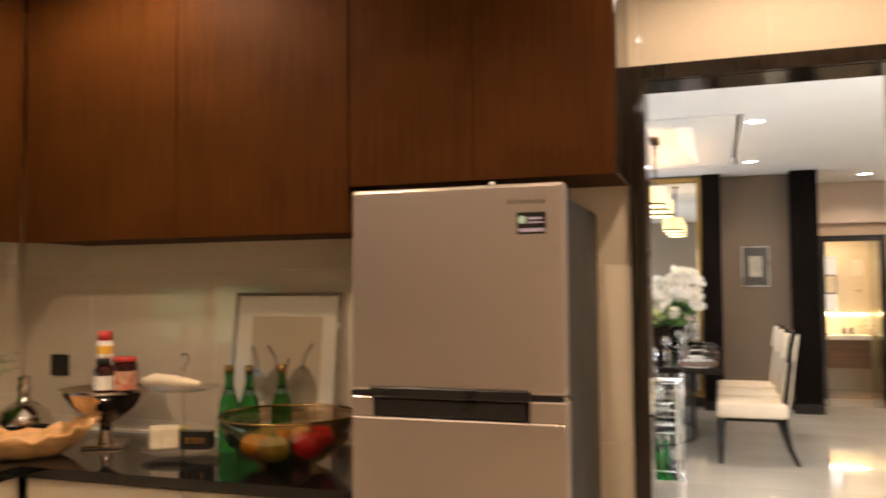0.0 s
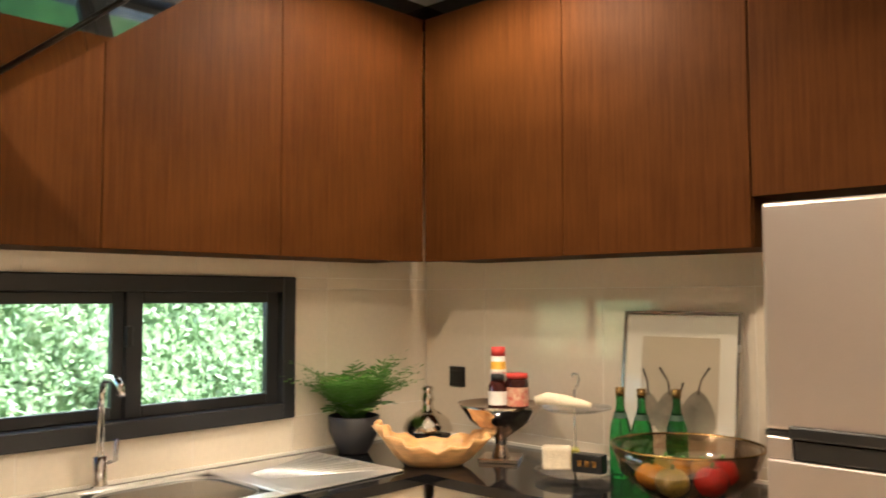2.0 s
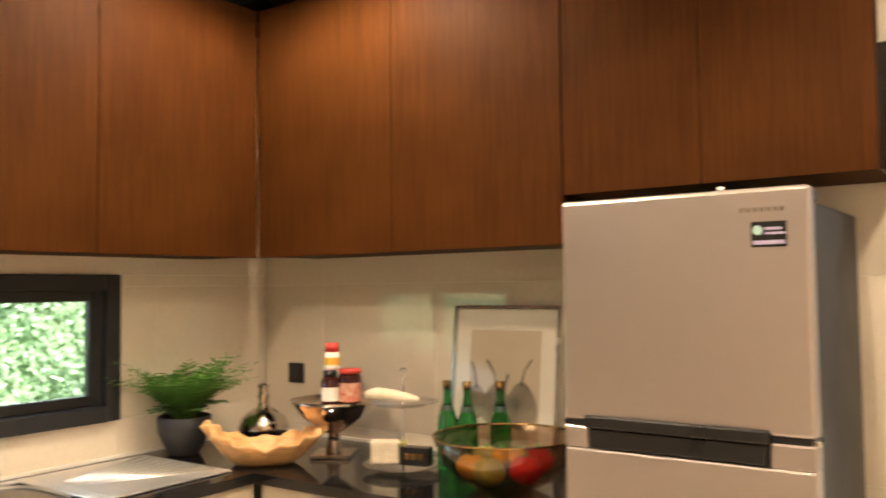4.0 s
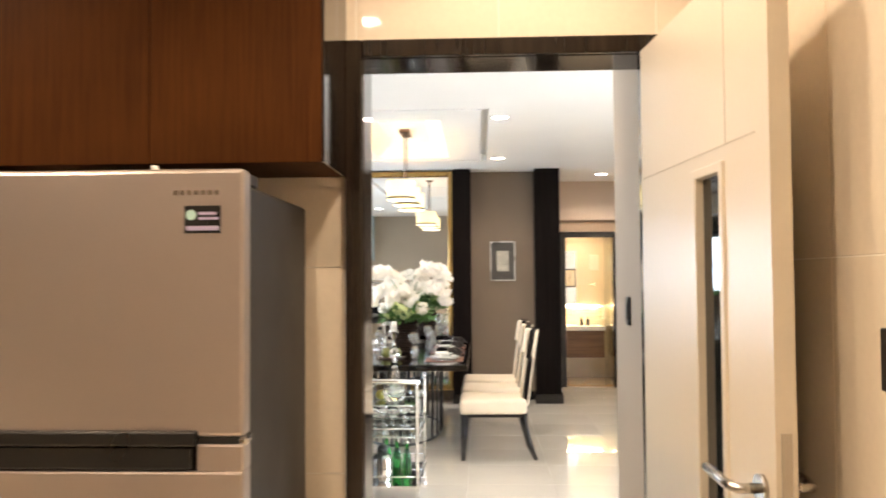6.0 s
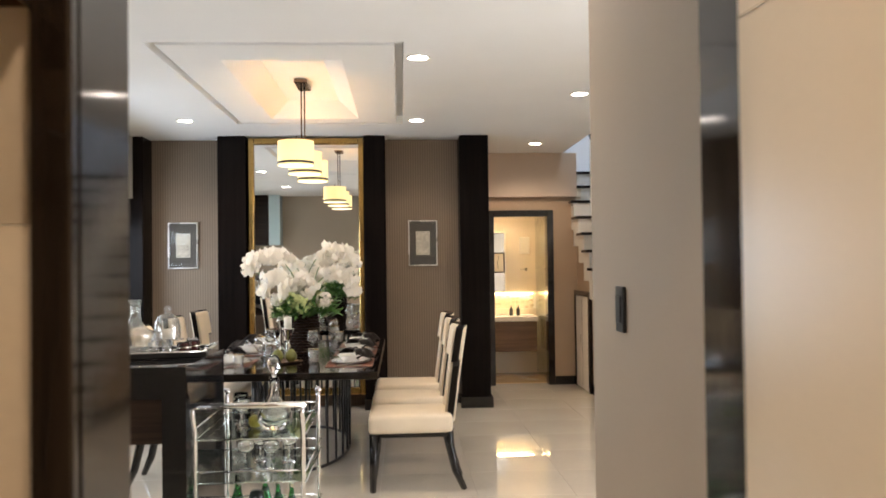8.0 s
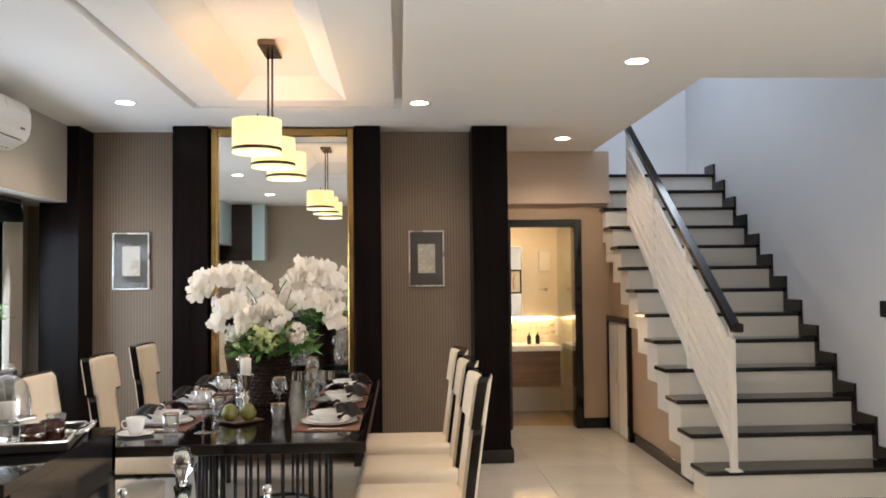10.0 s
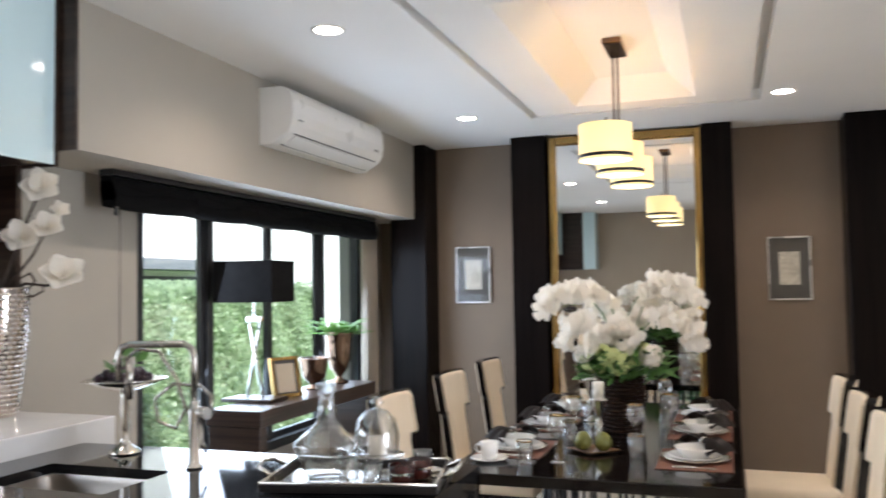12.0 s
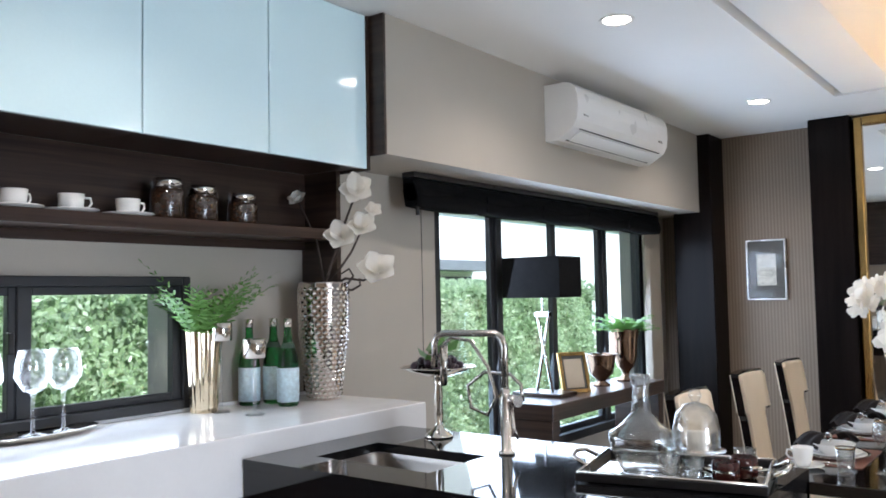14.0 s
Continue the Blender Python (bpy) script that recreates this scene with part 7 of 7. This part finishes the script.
def along(p, f):
    n = len(p) - 1
    i = min(int(f * n), n - 1)
    u = f * n - i
    P = [Vector(p[max(0, min(n, j))]) for j in (i - 1, i, i + 1, i + 2)]
    return 0.5 * (2 * P[1] + (P[2] - P[0]) * u + (2 * P[0] - 5 * P[1] + 4 * P[2] - P[3]) * u * u + (3 * P[1] - P[0] - 3 * P[2] + P[3]) * u ** 3)


for p in sprays:
    p = [(x * 0.90, y, z * 0.88) for x, y, z in p]
    tube(stem_b, [along(p, k / 14) for k in range(15)], 0.0035, 6)
    orch = bm_new()
    n = 18 if len(p) > 4 else 14
    for k in range(n):
        c = along(p, 0.42 + 0.58 * k / (n - 1))
        for q in range(2):
            c2 = c + Vector((ro.uniform(-0.035, 0.035), ro.uniform(-0.05, 0.02), ro.uniform(-0.05, 0.025)))
            face = Vector((ro.uniform(-0.7, 0.7), -1 + ro.uniform(0, 0.9), ro.uniform(-0.2, 0.5))).normalized()
            e1 = face.cross(Vector((0, 0, 1))).normalized()
            e2 = e1.cross(face)
            sz = ro.uniform(0.040, 0.052) * (0.7 if k > n - 3 else 1)
            for j, (ang, wd, ln) in enumerate(((90, 0.34, 1), (210, 0.34, 0.95), (330, 0.34, 0.95), (10, 0.62, 1.05), (170, 0.62, 1.05))):
                a = radians(ang)
                d1 = e1 * math.cos(a) + e2 * math.sin(a)
                w1 = (e1 * -math.sin(a) + e2 * math.cos(a)) * sz * wd
                lift = face * (0.004 if j > 2 else 0.0)
                v = [orch.verts.new(c2 + lift + w) for w in (face * -0.004, d1 * sz * 0.5 - w1 + face * 0.006, d1 * sz * ln - w1 * 0.5 + face * 0.002, d1 * sz * ln * 1.08, d1 * sz * ln + w1 * 0.5 + face * 0.002, d1 * sz * 0.5 + w1 + face * 0.006)]
                f = orch.faces.new(v)
                f.smooth = True
    part("orchid_spray", orch, M["petal"], fl, "arching spray of white orchids")
part("stems", stem_b, M["leaf"], fl)

# ---- bar cart ----
bc = thing("bar_cart", (-0.435, 5.98, 0), "chrome bar cart with three glass shelves", "bar cart")
X0, X1, YA, YB = -0.23, 0.24, -0.36, 0.34
part("handle", tubeb([(X0 - 0.02, YA - 0.02, 0.815), (X1 + 0.02, YA - 0.02, 0.815)], 0.013, 14), M["chrome"], bc)
for x in (X0, X1):
    part("handle_post", tubeb([(x, YA - 0.02, 0.815), (x, YA - 0.01, 0.77), (x, YA + 0.03, 0.70), (x, YA + 0.03, 0.06)], 0.011, 12), M["chrome"], bc)
    part("rear_post", tubeb([(x, YB, 0.06), (x, YB, 0.74), (x, YB, 0.76)], 0.011, 12), M["chrome"], bc)
    part("finial", turned([(0, 0.76), (0.016, 0.765), (0.018, 0.775), (0.010, 0.788), (0, 0.79)], 16, x, YB, 0), M["chrome"], bc)
for z, dx in ((0.66, 0.0), (0.47, 0.012), (0.17, 0.012)):
    s_ = part("glass_shelf", boxb(X0 - dx, X1 + dx, YA + 0.02, YB, z, z + 0.006), M["cart_glass"] if z > 0.3 else M["mirror"], bc, "clear glass shelf")
    for dz in ((0.0, 0.05) if z > 0.3 else (0.0, 0.06)):
        rp = [(X0 - dx, YA + 0.03, z + dz), (X1 + dx, YA + 0.03, z + dz), (X1 + dx, YB, z + dz), (X0 - dx, YB, z + dz), (X0 - dx, YA + 0.03, z + dz)]
        for a, b in list(zip(rp, rp[1:]))[1 if z > 0.6 and dz > 0 else 0:]:
            part("shelf_rail", tubeb([a, b], 0.004, 8), M["chrome"], s_)
for x in (X0, X1):
    for y in (YA + 0.03, YB):
        wh = part("caster", tubeb([(x - 0.011, y, 0.026), (x + 0.011, y, 0.026)], 0.026, 18), M["chrome"], bc)
        part("fork", tubeb([(x, y, 0.03), (x, y, 0.065)], 0.008), M["chrome"], wh)
dc = thing("crystal_decanter", (-0.352, 5.86, 0.6665), "cut crystal decanter with ball stopper", "decanter")
M["crystal"] = glass("cut crystal")
part("vessel", turned([(0, 0), (0.05, 0), (0.075, 0.03), (0.078, 0.06), (0.06, 0.10), (0.028, 0.15), (0.020, 0.20), (0.026, 0.235), (0.018, 0.235), (0.014, 0.20), (0.02, 0.15), (0.055, 0.09), (0.068, 0.05), (0, 0.014)], 14), M["crystal"], dc)
part("stopper", turned([(0, 0.236), (0.015, 0.237), (0.012, 0.255), (0.030, 0.28), (0.033, 0.305), (0.020, 0.335), (0, 0.342)], 12), M["crystal"], dc)
for k, (x, y, z) in enumerate(((-0.495, 5.840, 0.6665), (-0.525, 5.970, 0.6665), (-0.485, 5.860, 0.4765), (-0.365, 5.840, 0.4765), (-0.445, 6.020, 0.4765), (-0.305, 6.000, 0.4765))):
    wine_glass((x, y, z), 0.15, 0.040, "cut crystal goblet on the bar cart", "goblets on the cart", "crystal")
lm = thing("green_lime", (-0.445, 5.880, 0.6665), "green lime on the cart", "fruit")
part("skin", turned([(0, 0), (0.02, 0.004), (0.032, 0.025), (0.028, 0.045), (0.012, 0.058), (0, 0.06)], 20), M["limeg"], lm)
kt = thing("steel_flask", (-0.425, 5.800, 0.1765), "polished steel insulated jug with black top", "jug")
part("jug_body", turned([(0, 0), (0.062, 0), (0.065, 0.01), (0.066, 0.13), (0.055, 0.155), (0.035, 0.165), (0, 0.165)], 32), M["chrome"], kt)
part("lid", turned([(0, 0.166), (0.034, 0.166), (0.036, 0.19), (0.028, 0.215), (0, 0.22)], 24), M["black_plastic"], kt)
part("handle", tubeb([(0, -0.034, 0.19), (0, -0.085, 0.19), (0, -0.092, 0.15), (0, -0.085, 0.06), (0, -0.066, 0.05)], 0.009), M["black_plastic"], kt)
for x, y in ((-0.525, 5.900), (-0.345, 5.920), (-0.275, 5.860), (-0.555, 6.020), (-0.425, 6.040)):
    bottle((x, y, 0.1765), "small green glass bottle on the cart", "glass_green", "silver", 0.8, None, group="bottles on the cart")
# tall corner cabinet on the dining side of the kitchen wall
tcab = thing("corner_wall_cabinet", (DX + 0.003, DY + 0.002, 1.80), "dark corner wall cabinet with pale glass side", "cabinet")
part("carcass", boxb(0.0, 0.66, 0, 0.33, 0, CEIL - 1.802), M["espresso"], tcab)
part("glass_side", boxb(0.661, 0.86, 0, 0.33, 0, CEIL - 1.802, 0.002), M["frost"], tcab)
struct("bath_floor", boxb(1.062, 2.286, BW + 0.14, 12.615, 0.002, 0.008), M["bath_stone"], "polished tan stone floor of the bathroom", "floor")
struct("bath_tile_panel", boxb(1.06, 1.305, BW + 0.121, BW + 0.135, 0, 2.29), M["tile_wall"], "beige tiles inside the bathroom", "wall")
# ---- outside: hedge, neighbouring house ----
hb = thing("hedge", (-5.3, 5.5, -0.25), "dense clipped green hedge", "hedge")
# core box coloured as the shade seen between the leaves
part("hedge_core", boxb(-0.35, 0.28, -9.0, 8.0, 0, 1.78), M["hedge_shade"], hb)
NL = 80000
rng = np.random.default_rng(5)
yy = rng.uniform(-7.0, 8.0, NL)
zz = rng.uniform(0.0, 1.86, NL)
xx = 0.30 + rng.uniform(-0.06, 0.10, NL) + 0.05 * np.sin(yy * 3.1) * np.cos(zz * 4.2) + 0.04 * np.sin(yy * 7.7 + zz * 5)
topm = rng.random(NL) < 0.12
xx = np.where(topm, rng.uniform(-0.35, 0.3, NL), xx)
zz = np.where(topm, 1.80 + rng.uniform(-0.03, 0.10, NL), zz)
cen = np.stack([xx, yy, zz], 1)
d = rng.normal(size=(NL, 3))
d /= np.linalg.norm(d, axis=1, keepdims=True)
u = np.cross(d, rng.normal(size=(NL, 3)))
u /= np.linalg.norm(u, axis=1, keepdims=True)
ln, wd = rng.uniform(0.020, 0.038, (NL, 1)), rng.uniform(0.011, 0.020, (NL, 1))
vv = np.stack([cen - d * ln, cen - u * wd, cen + d * ln, cen + u * wd], 1).reshape(-1, 3)
me = bpy.data.meshes.new("hedge_leaves")
me.from_pydata(vv.tolist(), [], [(4 * i, 4 * i + 1, 4 * i + 2, 4 * i + 3) for i in range(NL)])
me.materials.append(M["hedge"])
hl = new("hedge_leaves", me)
hl.parent = hb
hl["kind"] = "stuff"

ho = thing("neighbour_house", (-9.5, 12.0, -0.25), "white rendered two-storey house with grey eaves", "house")
part("wall", boxb(-4, 0, -16, 16, 0, 7.0), M["render_white"], ho)
part("roof", boxb(-4.3, 0.8, -16.5, 16.5, 7.0, 7.3), M["roof"], ho)
part("canopy", boxb(0.001, 0.7, -6.0, 5.2, 2.18, 2.36), M["roof"], ho)
for y in (-13.0, -9.5, -4.6, -1.6, 1.5, 4.2):
    w_ = part("window", boxb(0.001, 0.05, y - 0.9, y + 0.9, 1.0, 2.08), M["alu_dark"], ho)
    for k in (-1, 1):
        part("pane", boxb(0.051, 0.056, y + k * 0.44 - 0.38, y + k * 0.44 + 0.38, 1.08, 2.0), M["house_pane"], w_)
part("trim_band", boxb(0.001, 0.06, -16, 16, 3.3, 3.42), M["roof"], ho)

# ---- tiles: floor, kitchen walls ----
tile_meshes = {}


def tile_piece(parent, x0, x1, y0, y1, z0, z1, m, axis):
    """One tile with eased edges; alike tiles share their mesh."""
    w, h, t = {"z": (x1 - x0, y1 - y0, z1 - z0), "y": (x1 - x0, z1 - z0, y1 - y0), "x": (y1 - y0, z1 - z0, x1 - x0)}[axis]
    key = (round(w, 3), round(h, 3), m, axis)
    if key not in tile_meshes:
        hx, hy, hz = (x1 - x0) / 2, (y1 - y0) / 2, (z1 - z0) / 2
        tile_meshes[key] = mesh_of("tile", boxb(-hx, hx, -hy, hy, -hz, hz, 0.0007), M[m])
    ob = new("tile", tile_meshes[key])
    ob.parent = parent
    ob.location = ((x0 + x1) / 2, (y0 + y1) / 2, (z0 + z1) / 2)


floor_ob = bpy.data.objects["floor"]
TS, J = 0.60, 0.0013
y = -1.39
while y < 12.6:
    x = -2.9
    while x < 3.4:
        cx, cy = x + TS / 2, y + TS / 2
        if not ((x + TS < -2.8) or (cy < 2.7 and cx > 0.9)):
            tile_piece(floor_ob, x + J / 2, x + TS - J / 2, y + J / 2, y + TS - J / 2, -0.0078, 0.0, "tile_floor", "z")
        x += TS
    y += TS


def wall_tiles(parent, axis, at, thick, u0, u1, z0, z1, seam_u, seam_z, hole=None):
    us = [u0] + [s for s in seam_u if u0 + 0.02 < s < u1 - 0.02] + [u1]
    zs = [z0] + [s for s in seam_z if z0 + 0.02 < s < z1 - 0.02] + [z1]
    a, b = sorted((at, at + thick))
    for p, q in zip(us, us[1:]):
        for r, s in zip(zs, zs[1:]):
            if hole and p > hole[0] - 0.02 and q < hole[1] + 0.02 and r > hole[2] - 0.02 and s < hole[3] + 0.02:
                continue
            g_ = 0.0013
            if axis == "y":
                tile_piece(parent, p + g_, q - g_, a, b, r + g_, s - g_, "tile_wall", "y")
            else:
                tile_piece(parent, a, b, p + g_, q - g_, r + g_, s - g_, "tile_wall", "x")


part("grout_bed", boxb(KX, DOOR_L - 0.03, KY + 0.0016, KY + 0.0119, 0, CEIL - 0.002), M["grout"], bpy.data.objects["wall_kitchen_north"])
part("grout_bed", boxb(DOOR_L - 0.0299, 0.868, KY + 0.0016, KY + 0.0119, DOOR_T + 0.03, CEIL - 0.002), M["grout"], bpy.data.objects["wall_kitchen_north"])
kn = bpy.data.objects["wall_kitchen_north"]
rowz = [0.274, 0.874, 1.472, 2.072]
wall_tiles(kn, "y", KY, 0.0115, KX, -0.20, 0.0, CEIL, [-2.415, -1.815, -1.215, -0.615], rowz)
wall_tiles(kn, "y", KY, 0.0115, -0.20, DOOR_L - 0.021, 0.0, CEIL, [], rowz)
wall_tiles(kn, "y", KY, 0.0115, DOOR_R + 0.021, 0.868, 0.0, CEIL, [], rowz)
wall_tiles(kn, "y", KY, 0.0115, DOOR_L - 0.020, DOOR_R + 0.020, DOOR_T + 0.021, CEIL, [0.255], [2.372])
kw = bpy.data.objects["wall_kitchen_west"]
wall_tiles(kw, "x", KX, -0.0115, -1.4, KY, 0.0, CEIL, [-0.60, 0.0, 0.62, 1.20, 1.80, 2.232, 2.40], [0.274, 0.965, 1.472, 1.517, 2.072], (0.60, 2.232, 0.965, 1.517))
ke = bpy.data.objects["wall_kitchen_east"]
wall_tiles(ke, "x", 0.868, 0.0115, -1.4, KY - 0.001, 0.0, CEIL, [-0.8, -0.2, 0.4, 1.0, 1.6, 2.2, 2.8], rowz)
